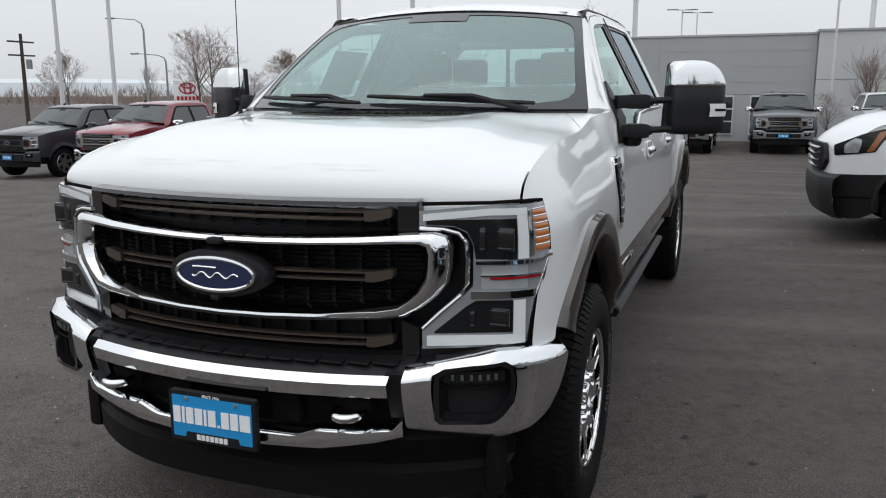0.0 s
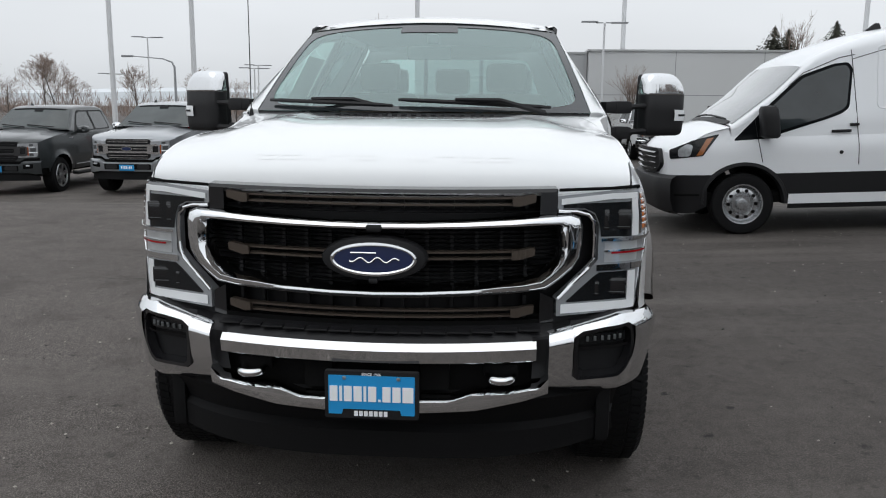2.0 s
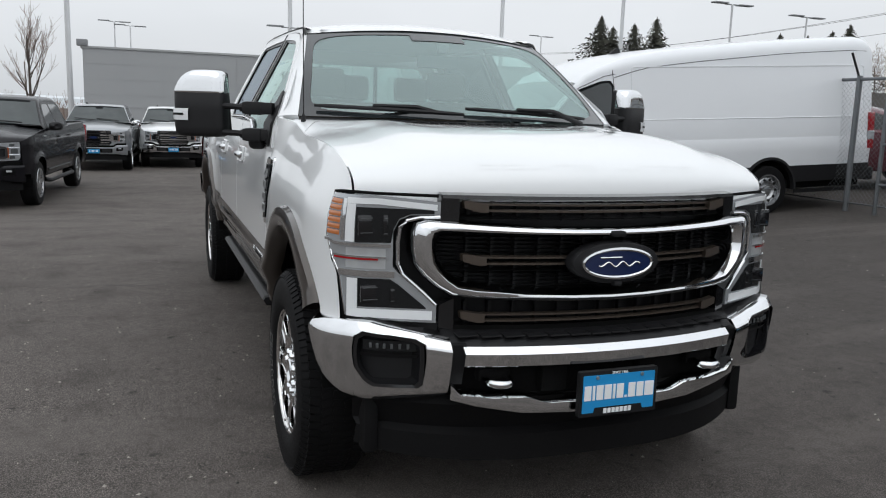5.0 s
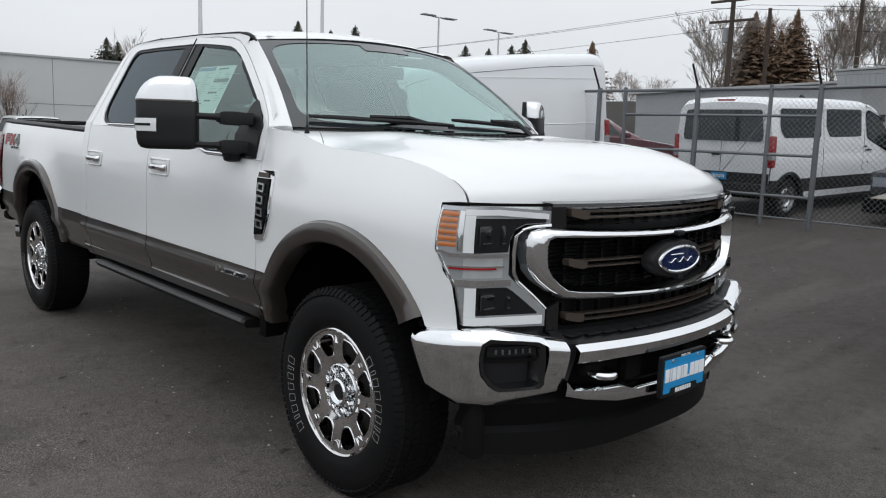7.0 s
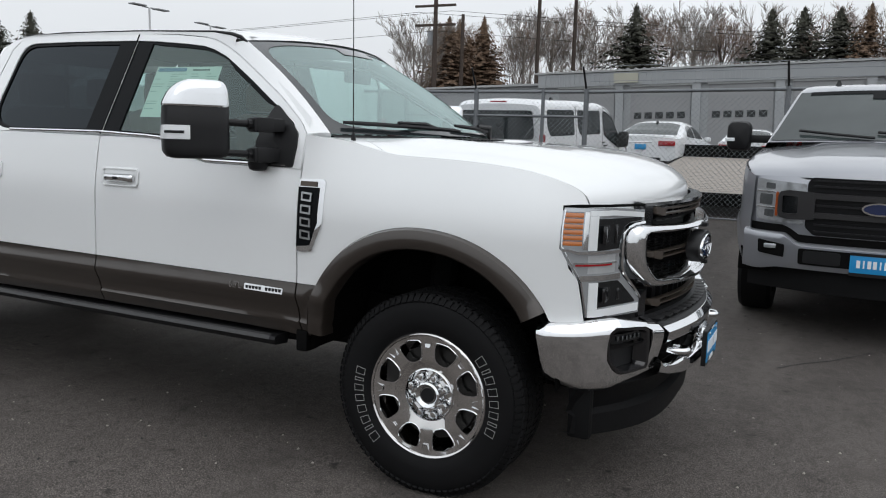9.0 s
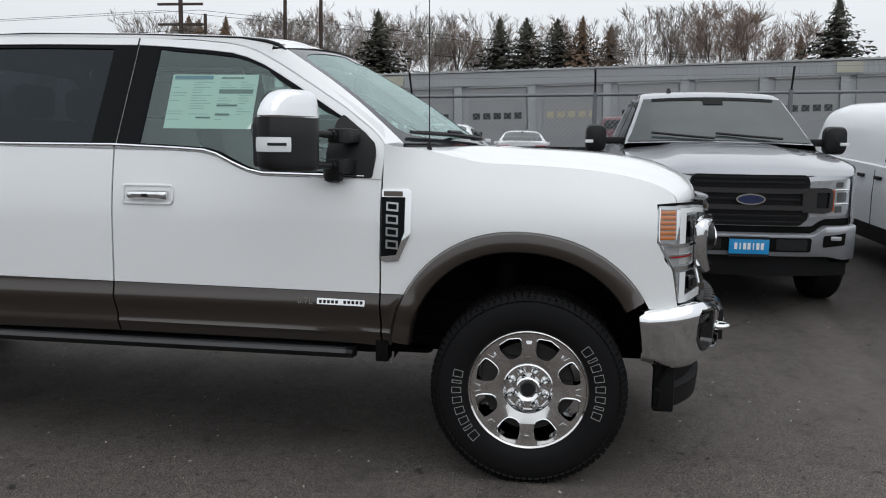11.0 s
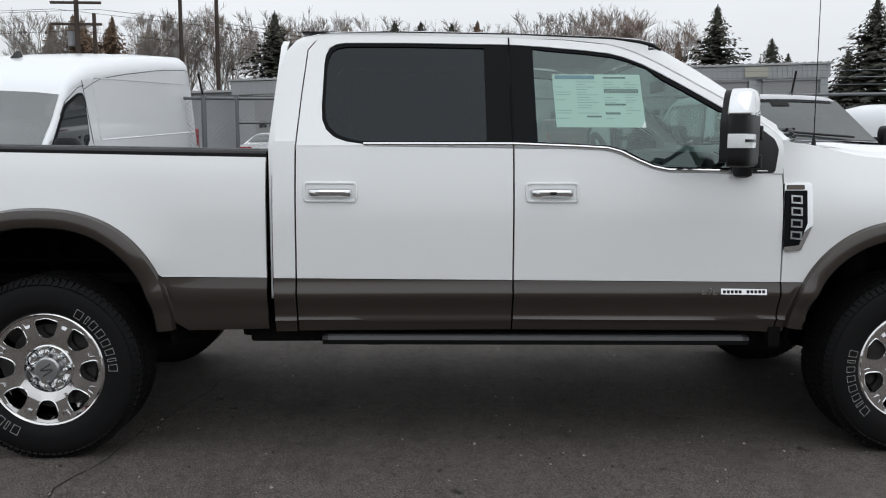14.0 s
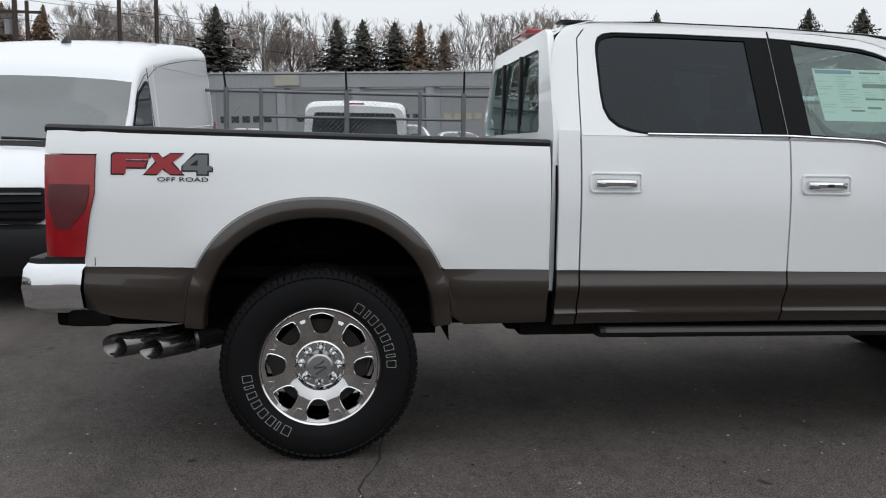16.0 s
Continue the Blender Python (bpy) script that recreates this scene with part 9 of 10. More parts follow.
# ---- long grey building behind the second row ----
wall_dark = mat("grey_wall_panel", (0.38, 0.39, 0.395), 0.75, var=0.06, vscale=0.4, bump=0.1, bscale=12)
wall_light = mat("pale_wall_panel", (0.55, 0.56, 0.56), 0.75, var=0.05, vscale=0.4, bump=0.1, bscale=12)
trim_grey = mat("roof_edge_metal", (0.42, 0.43, 0.43), 0.5, metal=0.3, var=0.05)
hall = thing("commercial_building", "long flat-roofed grey building with panel walls", "building")


def slab(name, parent, m, x0, x1, y0_, y1_, z0, z1, bev=0.0, label=""):
    bm = bmesh.new()
    box(bm, ((x0 + x1) / 2, (y0_ + y1_) / 2, (z0 + z1) / 2), (x1 - x0, y1_ - y0_, z1 - z0), bev)
    return part(name, bm, m, parent, label)


HB = 32.0
z_base = -0.8
joint_m = mat("joint_shadow", (0.16, 0.165, 0.17), 0.8)
slab("wall", hall, wall_dark, -3.55, 3.80, HB, 50, z_base, 3.66)
slab("wall", hall, wall_light, 3.82, 34, HB - 0.4, 50, z_base, 3.74)
slab("roof_edge", hall, trim_grey, -3.62, 3.80, HB - 0.06, 50.1, 3.66, 3.74)
slab("roof_edge", hall, trim_grey, 3.76, 34.1, HB - 0.46, 50.1, 3.74, 3.82)
slab("roof_bracket", hall, lamp_head_grey, -3.75, -3.35, HB - 0.15, HB + 0.4, 3.74, 3.98, 0.02)
# panels of the dark wall, laid in courses
for j, (z0, z1) in enumerate(((1.40, 1.86), (1.87, 2.46), (2.47, 3.06), (3.07, 3.64))):
    n_ = 5
    for i in range(n_):
        a = -3.53 + 7.31 * i / n_
        slab("wall_panel", hall, wall_dark, a + 0.008, a + 7.31 / n_ - 0.008, HB - 0.02, HB, z0, z1)
for x in (7.4, 11.0, 14.6, 18.2, 21.8, 25.4, 29.0):
    slab("panel_joint", hall, joint_m, x, x + 0.018, HB - 0.408, HB - 0.4, -0.3, 3.72)
slab("panel_joint", hall, joint_m, 3.82, 34, HB - 0.409, HB - 0.4, 1.95, 1.968)
for x0, x1 in ((-1.2, 0.9), (1.5, 3.5)):
    win = slab("window", hall, pole_white, x0, x1, HB - 0.05, HB, -0.2, 1.36)
    n_ = 3
    for i in range(n_):
        for z0, z1 in ((-0.14, 0.30), (0.36, 0.80), (0.86, 1.30)):
            a = x0 + 0.05 + (x1 - x0 - 0.05) * i / n_
            slab("pane", win, pane_side, a, a + (x1 - x0 - 0.05) / n_ - 0.05, HB - 0.07, HB - 0.04, z0, z1)

# ---- garage row behind the fence ----
metal_wall = mat("ribbed_steel_wall", (0.36, 0.375, 0.385), 0.6, metal=0.2, var=0.08, vscale=0.6)
door_grey = mat("garage_door", (0.29, 0.295, 0.30), 0.6, var=0.08, vscale=0.7)
garage = thing("garage_building", "long grey metal garage with a row of overhead doors", "building")
# built in its own frame: u along the front from the far end, v behind it, then set in place on the sloping yard
GL = 22.4
slab("wall", garage, metal_wall, 0, GL, 0.0, 9.0, -3.6, -0.02)
slab("fascia", garage, metal_wall, 0, GL, -0.16, 0.0, -0.50, -0.02)
bm = bmesh.new()
for k in range(int(GL / 0.19)):
    box(bm, (k * 0.19 + 0.1, -0.172, -0.27), (0.05, 0.024, 0.46), 0)
tagged(part("fascia_ribs", bm, metal_wall, garage), kind="stuff")
roof_ = slab("roof", garage, trim_grey, -0.12, GL + 0.12, -0.22, 9.1, 0.0, 0.06)
bm = bmesh.new()
for k in range(int(GL / 0.30)):
    tube(bm, [(k * 0.30 + 0.1, -0.24, 0.07), (k * 0.30 + 0.1, 8.9, 0.07)], 0.035, 6)
tagged(part("roof_ribs", bm, trim_grey, roof_), kind="stuff")
door_pane_old = mat("yellowed_pane", (0.42, 0.38, 0.28), 0.5, var=0.2, vscale=8)
for k in range(8):
    u = 0.40 + 2.725 * k
    dr = slab("garage_door", garage, door_grey, u, u + 2.14, -0.03, 0.0, -3.6, -0.56)
    for j in range(6):
        slab("door_section", dr, door_grey, u + 0.01, u + 2.13, -0.05, -0.03, -3.55 + 0.50 * j, -3.056 + 0.50 * j)
    for j in range(5):
        slab("pane", dr, door_pane_old if k == 4 else pane_dark, u + 0.19 + 0.385 * j, u + 0.46 + 0.385 * j, -0.062, -0.05, -1.72, -1.49)
    slab("pilaster", garage, metal_wall, u - 0.33, u - 0.04, -0.13, 0.0, -3.6, -0.50)
    slab("door_lintel", garage, trim_grey, u - 0.03, u + 2.17, -0.11, 0.0, -0.57, -0.50)
for u in (2.4, 18.6):
    slab("wall_sign", garage, mat("beige_sign", (0.42, 0.41, 0.34), 0.6), u, u + 0.88, -0.24, -0.16, -0.42, -0.06)
for u in (2.0, 6.2, 9.4, 12.4, 13.7, 17.4):
    bm = bmesh.new()
    tube(bm, [(u, 2.5, 0.05), (u, 2.5, 0.24)], 0.10, 10)
    tube(bm, [(u, 2.5, 0.24), (u, 2.5, 0.33)], [0.19, 0.12], 10)
    part("roof_vent", bm, trim_grey, garage)
# lower wing that runs on behind the vans
slab("wing_wall", garage, metal_wall, GL, GL + 9.0, 1.2, 8.0, -3.6, -0.30)
slab("wing_roof", garage, trim_grey, GL - 0.05, GL + 9.2, 1.0, 8.2, -0.30, -0.22)
garage.matrix_basis = Matrix.Translation((26.0, -13.15, 4.66)) @ Matrix.Rotation(radians(90), 4, "Z") @ Matrix.Rotation(radians(2.0), 4, "Y") @ Matrix.Diagonal((1, -1, 1, 1))

# ---- chain-link fence ----
fence = thing("chain_link_fence", "galvanised chain-link fence with gates and slanted post arms", "fence")
FX = 8.1
top_z = lambda y: 2.20 + 0.018 * max(0.0, 2 - y)
base_z = lambda y: 0.36


def rail(nm, p, q, r, m_=galvanised, parent=fence):
    bm = bmesh.new()
    tube(bm, [p, q], r, 8)
    return part(nm, bm, m_, parent)


for y, arm, r in ((8.5, True, 0.035), (5.66, True, 0.04), (5.15, False, 0.03), (3.87, True, 0.04), (2.75, False, 0.03), (2.07, True, 0.04), (-0.72, True, 0.035), (-3.53, True, 0.035), (-6.4, True, 0.035), (-9.2, True, 0.035)):
    po = rail("post", (FX, y, 0.25), (FX, y, top_z(y) + 0.05), r)
    if arm:
        rail("post_arm", (FX, y, top_z(y)), (FX - 0.17, y + 0.02, top_z(y) + 0.36), 0.016, black_plastic, po)
rail("top_rail", (FX, 8.6, top_z(8.6)), (FX, 2.0, top_z(2)), 0.024)
rail("top_rail", (FX, 2.0, top_z(2)), (FX, -9.3, top_z(-9.3)), 0.024)
rail("bottom_rail", (FX, 8.6, 0.44), (FX, -9.3, 0.44), 0.012)
for z in (1.83, 1.30, 0.74):
    rail("gate_rail", (FX, 5.15, z), (FX, 2.07, z), 0.02)
for dz in (0.15, 0.26, 0.36):
    rail("barbed_wire", (FX - 0.45 * dz, 2.0, top_z(2) + dz), (FX - 0.45 * dz, -9.3, top_z(-9.3) + dz), 0.004, wire_grey)
rail("gate_brace", (FX, 3.8, 0.5), (FX, 2.8, 1.8), 0.006, wire_grey)
bm = bmesh.new()
step = 0.075
z0, z1 = 0.42, 2.17
k = -9.2
while k < 8.6:
    for sgn in (-1, 1):
        a = (FX + 0.01 * sgn, k, z0)
        b = (FX + 0.01 * sgn, k + sgn * (z1 - z0), z1)
        tube(bm, [a, b], 0.0021, 3, caps=False)
    k += step
tagged(part("wire_mesh", bm, wire_grey, fence, normals=False), kind="stuff")

# flatbed trailer behind the fence
trailer = thing("flatbed_trailer", "low flatbed trailer with a weathered plank deck", "trailer")
deck_wood = mat("weathered_planks", (0.30, 0.27, 0.24), 0.8, var=0.2, vscale=3, bump=0.2, bscale=40, stretch=(1, 6, 1))
for k in range(26):
    slab("deck_plank", trailer, deck_wood, 0.02 + 0.215 * k, 0.215 + 0.215 * k, -3.02, 0.0, -0.05, 0.0)
for y in (-3.05, 0.03):
    slab("side_rail", trailer, under_black, 0.0, 5.65, y - 0.03, y + 0.03, -0.16, 0.012)
slab("rear_beam", trailer, under_black, -0.06, 0.0, -3.08, 0.06, -0.20, 0.0)
slab("bulkhead", trailer, under_black, 5.62, 5.70, -3.05, 0.05, 0.0, 0.26, 0.01)
slab("toolbox", trailer, mat("grey_toolbox", (0.055, 0.06, 0.065), 0.5), 1.15, 2.45, 0.02, 0.42, -0.10, 0.24, 0.02)
slab("number_board", trailer, mat("pale_board", (0.30, 0.33, 0.37), 0.5), 1.13, 1.15, 0.06, 0.38, 0.02, 0.16)
for x in (2.6, 3.5):
    for y in (-3.15, 0.12):
        bm = bmesh.new()
        lathe(bm, [(-0.1, 0.2), (-0.1, 0.30), (0.1, 0.30), (0.1, 0.2)], 20, (x, y, -0.36), "y")
        part("wheel", bm, rubber, trailer)
trailer.matrix_basis = Matrix.Translation((9.2, 1.74, 0.74)) @ Matrix.Rotation(radians(-4.6), 4, "Y")
# low solid fence of the far yard
slab("far_screen", None, mat("tan_screen", (0.13, 0.12, 0.11), 0.8, var=0.15), 29, 29.15, 14.0, 36, 0.3, 3.05)
tagged(bpy.data.objects["far_screen"], "long dark screen fence across the far yard", "fence")

# ---- lot lamps, street lamps, poles ----


def lot_lamp(x, y, hgt, z0=0.0, r=0.10, heads=2, turn=0.0):
    ob = thing("lot_lamp", "tall white lot lamp with flat twin heads", "street lamp", "lot lamps")
    bm = bmesh.new()
    tube(bm, [(0, 0, 0), (0, 0, hgt)], [r, r * 0.8], 10)
    part("pole", bm, pole_white, ob)
    bm = bmesh.new()
    tube(bm, [(0, 0, 0), (0, 0, 0.6)], r * 2.3, 12)
    part("base", bm, mat("concrete", (0.30, 0.29, 0.28), 0.85, var=0.12, bump=0.2), ob)
    for s in (-1, 1)[:heads]:
        bm = bmesh.new()
        box(bm, (s * 0.60, 0, hgt + 0.02 - 0.02 * s), (0.66, 0.30, 0.05), 0.015)
        box(bm, (s * 0.2, 0, hgt), (0.3, 0.05, 0.04), 0)
        part("lamp_head", bm, lamp_head_grey, ob)
    ob.matrix_basis = pose(x, y, z0, 0, 0, turn)
    return ob


for x, y, hgt in ((4.3, 30.6, 4.8), (-35.2, 47.8, 4.95), (-16.9, 53.0, 4.25), (26.3, 51.5, 7.4), (20.5, 23.7, 6.15), (-2.8, 51.5, 6.7), (-15.0, 46.0, 3.75), (-21.2, 45.0, 5.5), (-26.0, 50.0, 3.5), (26.5, 26.0, 6.3), (-1.9, 51.5, 6.5), (-11.2, 45.0, 2.95)):
    base_z = rise(x, y)
    lot_lamp(x, y, hgt + (-0.2 if x < 0 else 0.0) - base_z, base_z, 0.05)
for x, y in ((-47.0, 45.0), (-42.0, 45.0), (-23.5, 45.0), (-18.4, 45.0), (-5.1, 47.0), (7.9, 51.5), (23.1, 51.5), (33.1, 51.5)):
    ob = thing("flag_pole", "plain tall white pole", "pole", "tall poles")
    bm = bmesh.new()
    tube(bm, [(0, 0, 0), (0, 0, 18)], [0.17, 0.11], 10)
    part("pole", bm, pole_white, ob)
    ob.matrix_basis = pose(x, y, rise(x, y))


def street_lamp(x, y, hgt, turn):
    ob = thing("street_lamp", "grey street lamp with a curved arm", "street lamp", "street lamps")
    bm = bmesh.new()
    tube(bm, [(0, 0, 0), (0, 0, hgt * 0.9), (-0.15, 0, hgt * 0.96), (-0.7, 0, hgt), (-2.6, 0, hgt + 0.15)], [0.10, 0.07, 0.05, 0.035, 0.025], 8)
    part("pole", bm, lamp_head_grey, ob)
    bm = bmesh.new()
    box(bm, (-2.9, 0, hgt + 0.15), (0.7, 0.25, 0.12), 0.05)
    part("lamp_head", bm, lamp_head_grey, ob)
    ob.matrix_basis = pose(x, y, rise(x, y), 0, 0, turn)


street_lamp(-39.2, 45.2, 7.6, 0)
street_lamp(-40.5, 49.0, 5.3, 0)
street_lamp(-19.6, 45.0, 5.0, 0)


def utility_pole(x, y, hgt, cross=True, z0=0.3):
    ob = thing("utility_pole", "weathered wooden utility pole", "utility pole", "utility poles")
    bm = bmesh.new()
    tube(bm, [(0, 0, 0), (0.05, 0, hgt)], [0.17, 0.11], 8)
    part("pole", bm, wood_pole, ob)
    if cross:
        for z in (hgt - 0.6, hgt - 1.6):
            bm = bmesh.new()
            box(bm, (0, 0, z), (0.12, 2.4, 0.12), 0.01)
            part("crossarm", bm, wood_pole, ob)
        bm = bmesh.new()
        tube(bm, [(0.3, 0.35, hgt - 2.6), (0.3, 0.35, hgt - 1.9)], 0.22, 10)
        part("transformer", bm, lamp_head_grey, ob)
    ob.matrix_basis = pose(x, y, z0)


utility_pole(35.6, 18.7, 8.6)
utility_pole(47.0, 17.0, 12.0, False)
utility_pole(50.0, 15.5, 14.5, False)
utility_pole(45.0, 21.5, 9.0, False)
utility_pole(-50.6, 45.0, 6.9, True, rise(-50.6, 45.0))
wires = thing("overhead_wires", "thin overhead wires between the poles", "cable")
for z, dy in ((8.0, -1.0), (8.0, 1.0), (7.0, 0.0)):
    bm = bmesh.new()
    pts = []
    for t in spaced(0, 1, 16):
        pts.append((35.6 + 20 * t, 18.7 + dy - 70 * t, z - 1.6 * math.sin(math.pi * t)))
    tube(bm, pts, 0.010, 4)
    part("wire", bm, black_plastic, wires)
    bm = bmesh.new()
    tube(bm, [(35.6 - 5 * t, 18.7 + dy + 60 * t, z - 1.2 * math.sin(math.pi * t)) for t in spaced(0, 1, 12)], 0.010, 4)
    part("wire", bm, black_plastic, wires)

# dealer sign across the road: emblem and lettering as plain shapes
sign = thing("dealer_sign", "white sign board with a red ring emblem and bar", "sign")
bm = bmesh.new()
box(bm, (0, 0, 1.3), (3.0, 0.3, 4.0), 0.03)
part("board", bm, plate_white, sign)
sign_red = mat("sign_red", (0.42, 0.012, 0.03), 0.5)
for a, b in ((0.85, 0.58), (0.36, 0.58), (0.60, 0.26)):
    bm = bmesh.new()
    cz = 2.45 if b > 0.5 else 2.75
    tube(bm, [(a * math.cos(t), -0.17, cz + b * math.sin(t)) for t in spaced(0, 2 * math.pi, 28)[:-1]], 0.085, 6, closed=True)
    part("emblem_ring", bm, sign_red, sign)
for k in range(6):
    bm = bmesh.new()
    box(bm, (-1.05 + 0.42 * k, -0.17, 1.35), (0.30, 0.04, 0.42), 0)
    part("letter_bar", bm, sign_red, sign)
bm = bmesh.new()
box(bm, (0, 0, -1.2), (0.5, 0.3, 1.4), 0.02)
part("post", bm, pole_white, sign)
sign.matrix_basis = pose(-41.3, 52.4, 0.1, 0, 0, 35) @ Matrix.Diagonal((0.72, 0.72, 0.72, 1))

# ---- trees ----
bark_m = mat("bark", (0.105, 0.086, 0.074), 0.9, var=0.25, vscale=3, bump=0.3, bscale=20)
twig_m = mat("twigs", (0.25, 0.190, 0.160), 0.9, var=0.2)
bark_pale = mat("pale_bark", (0.22, 0.195, 0.175), 0.9, var=0.25)
needle_m = mat("needles", (0.045, 0.046, 0.033), 0.9, var=0.5, vscale=0.8)
needle_brown = mat("brown_needles", (0.135, 0.086, 0.054), 0.9, var=0.45, vscale=0.8)


def bare_tree(seed, hgt, spread, levels, stem_m, upright=0.5, name="bare_tree", label="leafless tree with fine branching twigs"):
    rr = random.Random(seed)
    ob = thing(name, label, "tree", "bare trees")
    trunk, fine = bmesh.new(), bmesh.new()

    def grow(p, d, length, r, lev):
        n_ = 5 if lev == 0 else 3
        pts, rs = [p], [r]
        for k in range(n_):
            d = (d + Vector((rr.uniform(-1, 1), rr.uniform(-1, 1), rr.uniform(-0.2, 0.9) * upright)) * (0.10 if lev == 0 else 0.20)).normalized()
            p = p + d * length / n_
            pts.append(p)
            rs.append(r * (1 - (0.72 if lev == 0 else 0.45) * (k + 1) / n_))
        tube(trunk if lev < 2 else fine, pts, rs, 6 if lev < 2 else 3, caps=False)
        if lev >= levels:
            return
        for k in range(rr.choice((4, 5, 5)) if lev else 13):
            t = rr.uniform(0.3, 1.0)
            i = min(n_ - 1, int(t * n_))
            q = pts[i].lerp(pts[i + 1], t * n_ - i)
            a = rr.uniform(0, 2 * math.pi)
            u_, v_ = frame_of(d)
            side = (math.cos(a) * u_ + math.sin(a) * v_)
            nd = (d * rr.uniform(0.6, 0.95) + side * spread * rr.uniform(0.6, 1.15) + Vector((0, 0, 0.35 * upright))).normalized()
            cut = (1.15 - t * 0.75) if lev == 0 else 1.0
            grow(q, nd, length * rr.uniform(0.42, 0.62) * (cut if lev == 0 else 1.05), max(0.010, rs[i + 1] * rr.uniform(0.45, 0.65)), lev + 1)

    grow(Vector((0, 0, 0)), Vector((0, 0, 1)), hgt * 0.82, hgt * 0.014, 0)
    part("trunk", trunk, stem_m, ob, normals=False)
    c = part("crown", fine, twig_m if stem_m is bark_m else stem_m, ob, normals=False)
    return ob


def conifer(seed, hgt, wide_, m_, label):
    rr = random.Random(seed)
    ob = thing("conifer_tree", label, "tree", "conifers")
    bm = bmesh.new()
    tube(bm, [(0, 0, 0), (0, 0, hgt)], [hgt * 0.018, 0.02], 7, caps=False)
    part("trunk", bm, bark_m, ob, normals=False)
    bm = bmesh.new()
    z = hgt * 0.05
    while z < hgt * 0.985:
        f = 1 - z / hgt
        reach = 0.03 + wide_ * 0.95 * min(1.0, f * 1.35)
        whorl = rr.randint(7, 10)
        a0 = rr.uniform(0, 6.28)
        for w_ in range(whorl):
            a = a0 + 2 * math.pi * w_ / whorl + rr.uniform(-0.25, 0.25)
            length = reach * rr.uniform(0.62, 1.12) * (0.88 + 0.12 * math.sin(a * 2 + z))
            lift = 0.45 * (1 - f) ** 1.5 - 0.12 + rr.uniform(-0.1, 0.1)
            d = Vector((math.cos(a), math.sin(a), lift))
            side = Vector((-math.sin(a), math.cos(a), 0))
            n_ = max(3, int(length / 0.22))
            for k in range(n_ + 1):
                t = (k + 0.4) / (n_ + 1)
                q = Vector((0, 0, z)) + d * length * t + Vector((0, 0, -0.16 * length * t * t + rr.uniform(-0.05, 0.05)))
                for sd in (-1, 1):
                    w = (0.10 + 0.36 * (1 - t)) * min(1.0, 0.08 + 0.8 * length) * rr.uniform(0.6, 1.3)
                    tip = q + side * sd * w + d * rr.uniform(0.05, 0.30) * min(1.0, length) + Vector((0, 0, rr.uniform(-0.28, 0.02)))
                    v = [bm.verts.new(x) for x in (q + Vector((0, 0, 0.05)), tip, q + d * 0.16 * min(1.0, length) + Vector((0, 0, rr.uniform(-0.20, -0.02))))]
                    bm.faces.new(v)
        z += hgt * rr.uniform(0.016, 0.026) * (0.6 + 0.7 * f)
    part("crown", bm, m_, ob, normals=False)
    return ob


bare_a = bare_tree(3, 9.0, 0.62, 4, bark_m, 0.6)
bare_b = bare_tree(8, 9.0, 0.52, 4, bark_pale, 0.8)
bare_c = bare_tree(21, 9.0, 0.85, 4, bark_m, 0.4)
bare_d = bare_tree(33, 9.0, 0.45, 3, bark_m, 0.9)
con_a = conifer(5, 12.0, 3.0, needle_m, "dark green conifer with ragged drooping branches")
con_b = conifer(6, 12.0, 2.6, needle_brown, "brownish conifer with thinning needles")
con_c = conifer(9, 12.0, 3.3, needle_m, "dark green conifer with ragged drooping branches")

# ---- where the trees stand: kind, x, y, height ----
KINDS = {"ba": bare_a, "bb": bare_b, "bc": bare_c, "bd": bare_d, "ca": con_a, "cb": con_b, "cc": con_c}
BASE_H = {"ba": 9.0, "bb": 9.0, "bc": 9.0, "bd": 9.0, "ca": 12.0, "cb": 12.0, "cc": 12.0}
for k_, o_ in KINDS.items():
    zs = [v.co.z for c_ in o_.children for v in c_.data.vertices]
    BASE_H[k_] = max(zs)
GARAGE_TREES = [
    ("cb", 52.2, 25.1, 10.1), ("cb", 54.7, 24.2, 10.0), ("bb", 47.4, 25.7, 10.0), ("ba", 57.5, 22.9, 11.0), ("bb", 56.7, 19.4, 11.6),
    ("bb", 59.6, 16.6, 11.2), ("ca", 54.5, 12.5, 11.1), ("ba", 64.7, 12.5, 12.0), ("bb", 63.2, 9.6, 12.4), ("ba", 65.6, 6.9, 12.0),
    ("ca", 61.9, 4.2, 11.6), ("cc", 64.0, 2.1, 11.9), ("cc", 62.1, -0.4, 11.5), ("cb", 60.1, -2.3, 11.4), ("cb", 58.7, 30.0, 10.9),
]
RIGHT_TREES = [
    ("cb", 65.2, -4.8, 11.4), ("bb", 60.9, -7.2, 12.4), ("bb", 60.6, -9.6, 12.5), ("ba", 56.1, -11.9, 12.0), ("ba", 57.5, -14.5, 11.9),
    ("ba", 59.0, -16.8, 11.6), ("ca", 52.0, -18.3, 11.4), ("cb", 64.4, -19.6, 10.5), ("cc", 61.9, -26.5, 10.5), ("cc", 68.7, -31.0, 10.1),
    ("cc", 43.1, -24.5, 10.3), ("ca", 50.0, -26.6, 8.2), ("bb", 66.8, 10.4, 13.0), ("ba", 68.3, 14.1, 12.8), ("cc", 46.0, -30.0, 11.0),
]
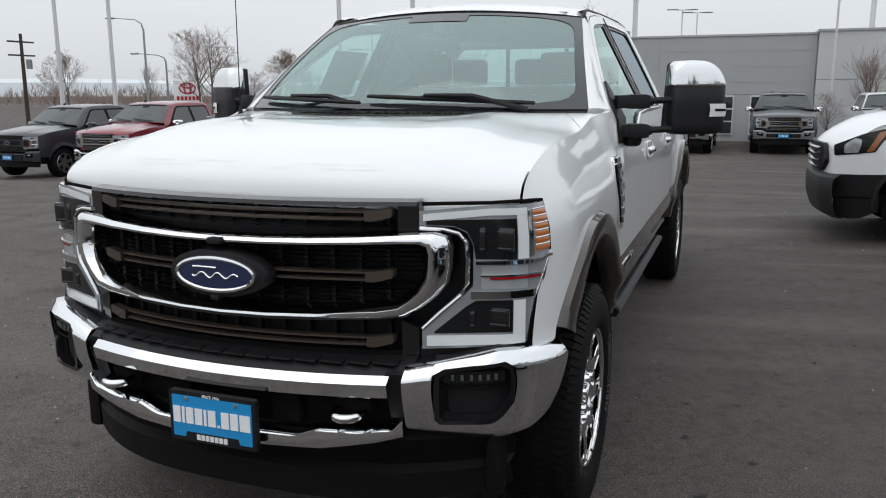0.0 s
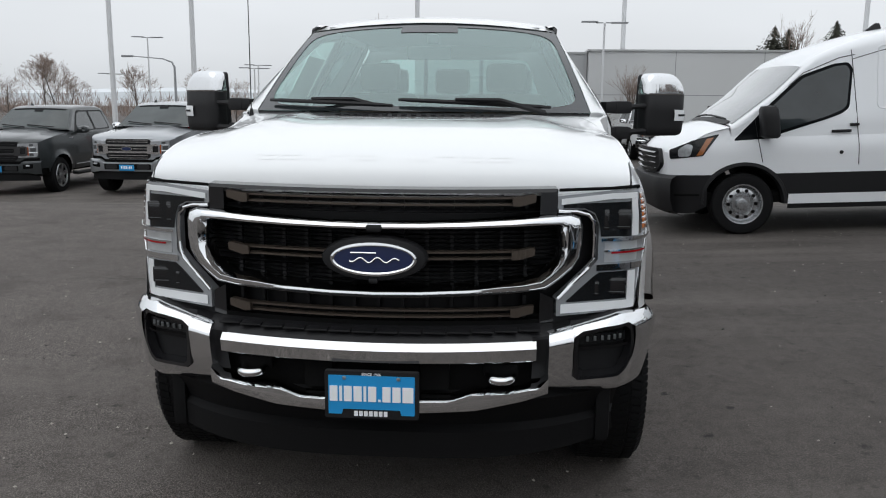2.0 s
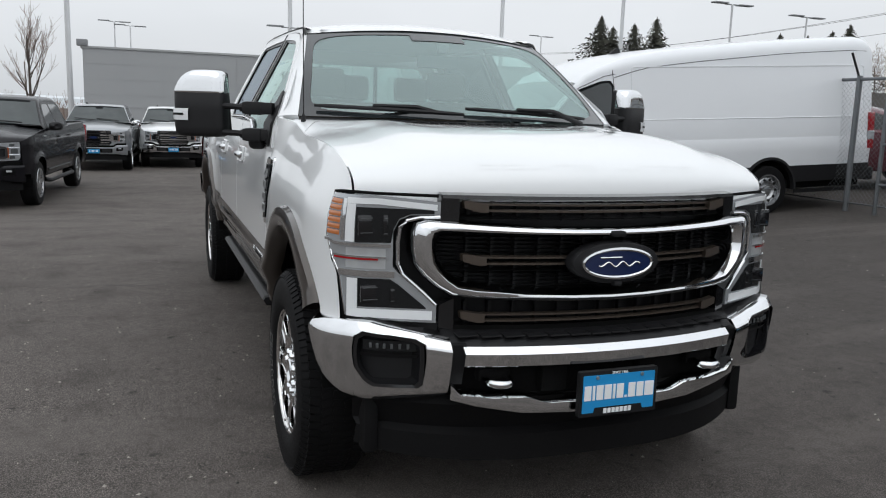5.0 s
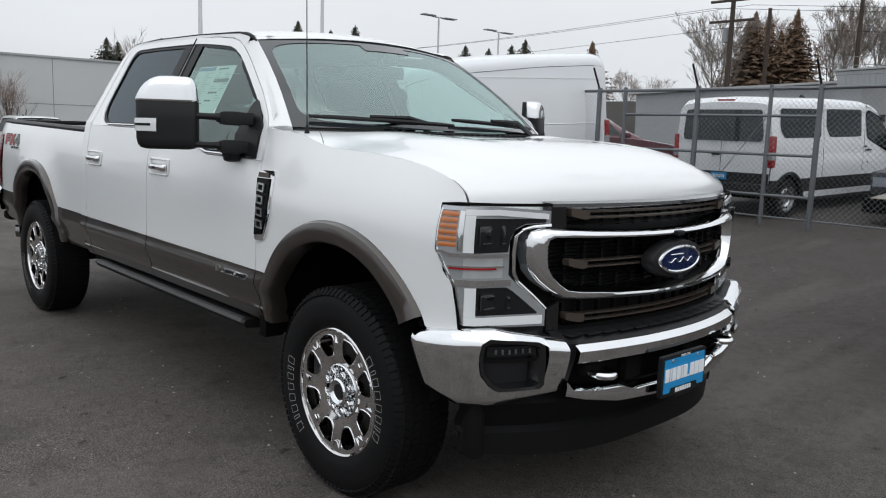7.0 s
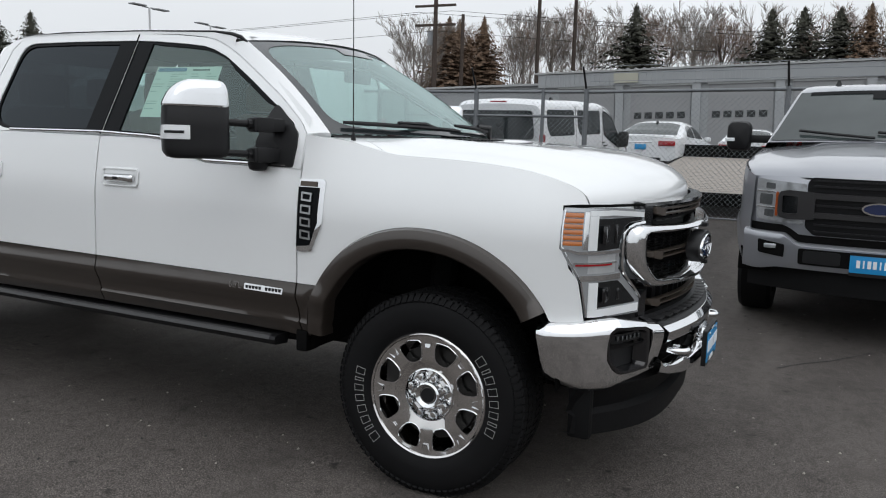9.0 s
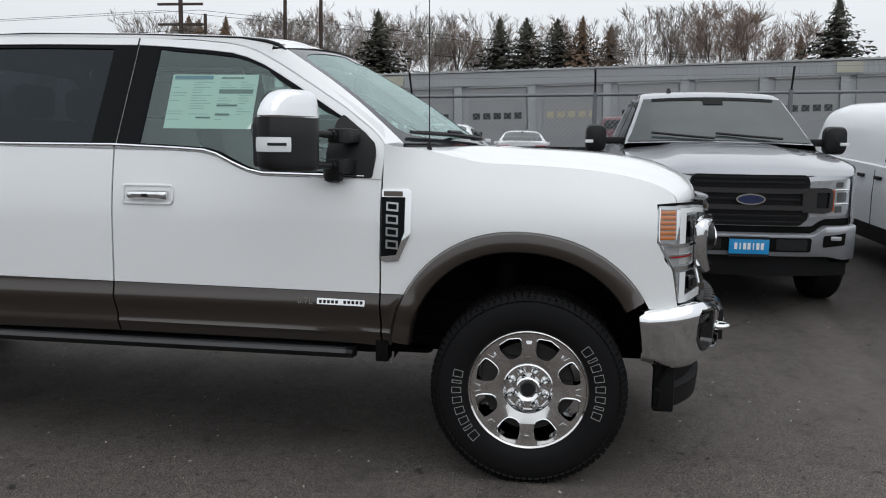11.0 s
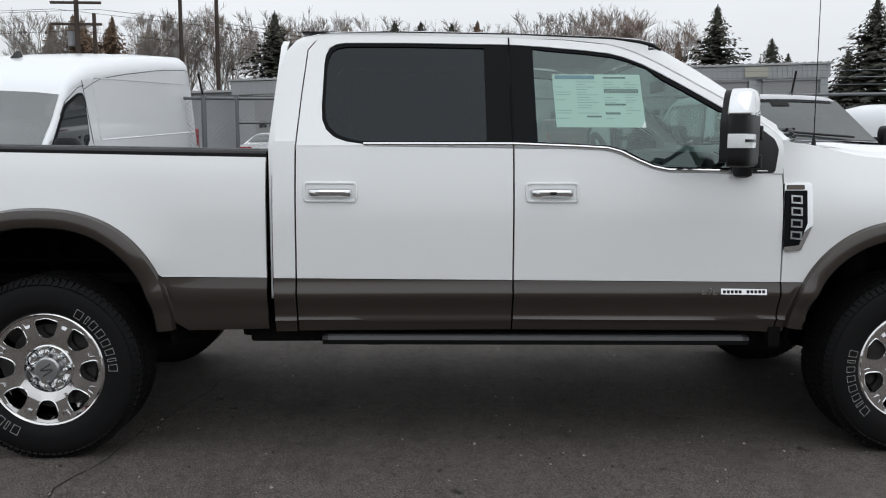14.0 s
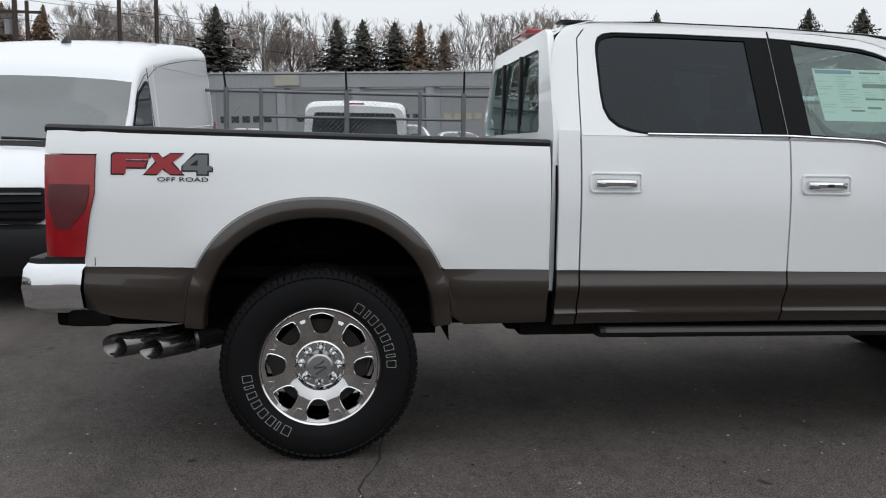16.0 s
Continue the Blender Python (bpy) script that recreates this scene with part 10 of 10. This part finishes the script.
GATE_TREES = [
    ("cb", 38.2, 29.3, 7.2), ("ca", 40.8, 38.6, 7.7), ("cc", 42.9, 39.2, 8.3), ("ca", 45.3, 48.2, 8.6), ("cc", 46.7, 46.8, 8.4),
    ("ca", 22.6, 67.9, 8.2), ("ca", 35.8, 50.9, 9.4), ("cb", 48.6, 24.2, 9.8), ("bb", 44.8, 24.8, 9.4), ("cb", 51.5, 22.8, 10.2),
    ("bc", 42.6, 36.6, 7.0), ("bc", 48.8, 31.7, 6.0), ("ba", 58.5, 40.5, 7.4), ("bb", 54.5, 20.9, 11.0),
]
ROAD_TREES = [
    ("ba", -48.0, 46.6, 4.9), ("bc", -35.8, 46.6, 6.2), ("ba", -37.4, 61.2, 5.4), ("bd", -47.0, 54.3, 4.3), ("bd", 5.65, 30.6, 3.2),
    ("bc", -37.6, 50.4, 6.8), ("ba", -32.2, 53.8, 5.0), ("bc", -36.9, 55.6, 3.4), ("ba", -27.3, 56.4, 4.4), ("ba", -24.4, 61.9, 4.0),
    ("ba", -22.7, 58.4, 4.2), ("bc", -20.6, 59.1, 3.4), ("ba", -28.6, 49.1, 3.3), ("bd", -6.0, 36.3, 5.8), ("bc", -17.1, 64.7, 2.6),
]
FILL_TREES = [
    ("ba", 60.0, 27.0, 11.5), ("bb", 63.0, 23.5, 12.6), ("bd", 61.0, 21.0, 12.0), ("ba", 62.0, 18.0, 12.8), ("bb", 66.0, 15.0, 13.2),
    ("bd", 64.5, 8.0, 12.6), ("bb", 67.0, 5.0, 13.0), ("ba", 66.0, 1.0, 12.6), ("bb", 65.0, -3.5, 12.2), ("bd", 62.0, -9.0, 12.4),
    ("bb", 60.0, -12.5, 12.6), ("ba", 61.0, -15.5, 12.4), ("cb", 57.0, 26.5, 9.6), ("ca", 62.0, 13.5, 9.0), ("cb", 66.0, -1.5, 10.0),
]
BACK_TREES = [
    ("ca", 25.2, 72.4, 8.4), ("cc", 29.5, 73.0, 9.1), ("bd", 23.6, 64.7, 9.0), ("ca", 40.2, 64.2, 10.2), ("cc", 40.3, 66.5, 11.4),
    ("ca", 42.4, 64.0, 10.6), ("ba", -14.4, 65.3, 2.8), ("bd", 5.4, 30.4, 3.2), ("bc", 4.2, 29.8, 1.6), ("bc", -52.0, 49.0, 3.4),
]
turn_ = random.Random(5)
used_ = set()
for k_, x, y, top in GARAGE_TREES + RIGHT_TREES + FILL_TREES + GATE_TREES + ROAD_TREES + BACK_TREES:
    z0 = rise(x, y) - 0.05
    f = (top - z0) / BASE_H[k_]
    wf = f * turn_.uniform(0.95, 1.15) * (1.9 if k_[0] == "c" else 1.1)
    m_ = Matrix.Translation((x, y, z0)) @ Matrix.Rotation(turn_.uniform(0, 6.28), 4, "Z")
    t_ = KINDS[k_] if k_ not in used_ else copy_thing(KINDS[k_], Matrix())
    used_.add(k_)
    t_.matrix_basis = m_ @ Matrix.Diagonal((wf, wf, f, 1))

# far scrub and wooded hills on the skyline
scrub = bmesh.new()
sr = random.Random(77)
for k in range(6000):
    side = sr.random()
    if side < 0.55:
        x, y = sr.uniform(-110, 10), sr.uniform(78, 110)
        top = sr.uniform(0.6, 2.6) + 0.5 * math.sin(x * 0.2)
    else:
        x, y = sr.uniform(60, 100), sr.uniform(-70, 60)
        top = sr.uniform(1.0, 4.5) + 0.8 * math.sin(y * 0.25)
    p = Vector((x, y, sr.uniform(-0.3, max(0.0, top - 0.4))))
    for _ in range(3):
        q = p + Vector((sr.uniform(-0.45, 0.45), sr.uniform(-0.45, 0.45), sr.uniform(0.4, 1.3)))
        tube(scrub, [p, q], [0.028, 0.012], 3, caps=False)
tagged(part("far_scrub", scrub, twig_m, normals=False), "grey-brown leafless scrub along the skyline", "shrubs", kind="stuff")
bm = bmesh.new()
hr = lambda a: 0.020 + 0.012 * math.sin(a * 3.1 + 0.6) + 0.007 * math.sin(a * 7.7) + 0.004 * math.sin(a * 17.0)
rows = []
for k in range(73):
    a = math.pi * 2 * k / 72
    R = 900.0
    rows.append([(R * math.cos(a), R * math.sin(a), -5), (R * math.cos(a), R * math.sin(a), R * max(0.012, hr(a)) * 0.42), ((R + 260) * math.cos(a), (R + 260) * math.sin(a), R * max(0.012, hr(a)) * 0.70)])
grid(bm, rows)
# the pale near-sky base colour paints distance haze onto the hills
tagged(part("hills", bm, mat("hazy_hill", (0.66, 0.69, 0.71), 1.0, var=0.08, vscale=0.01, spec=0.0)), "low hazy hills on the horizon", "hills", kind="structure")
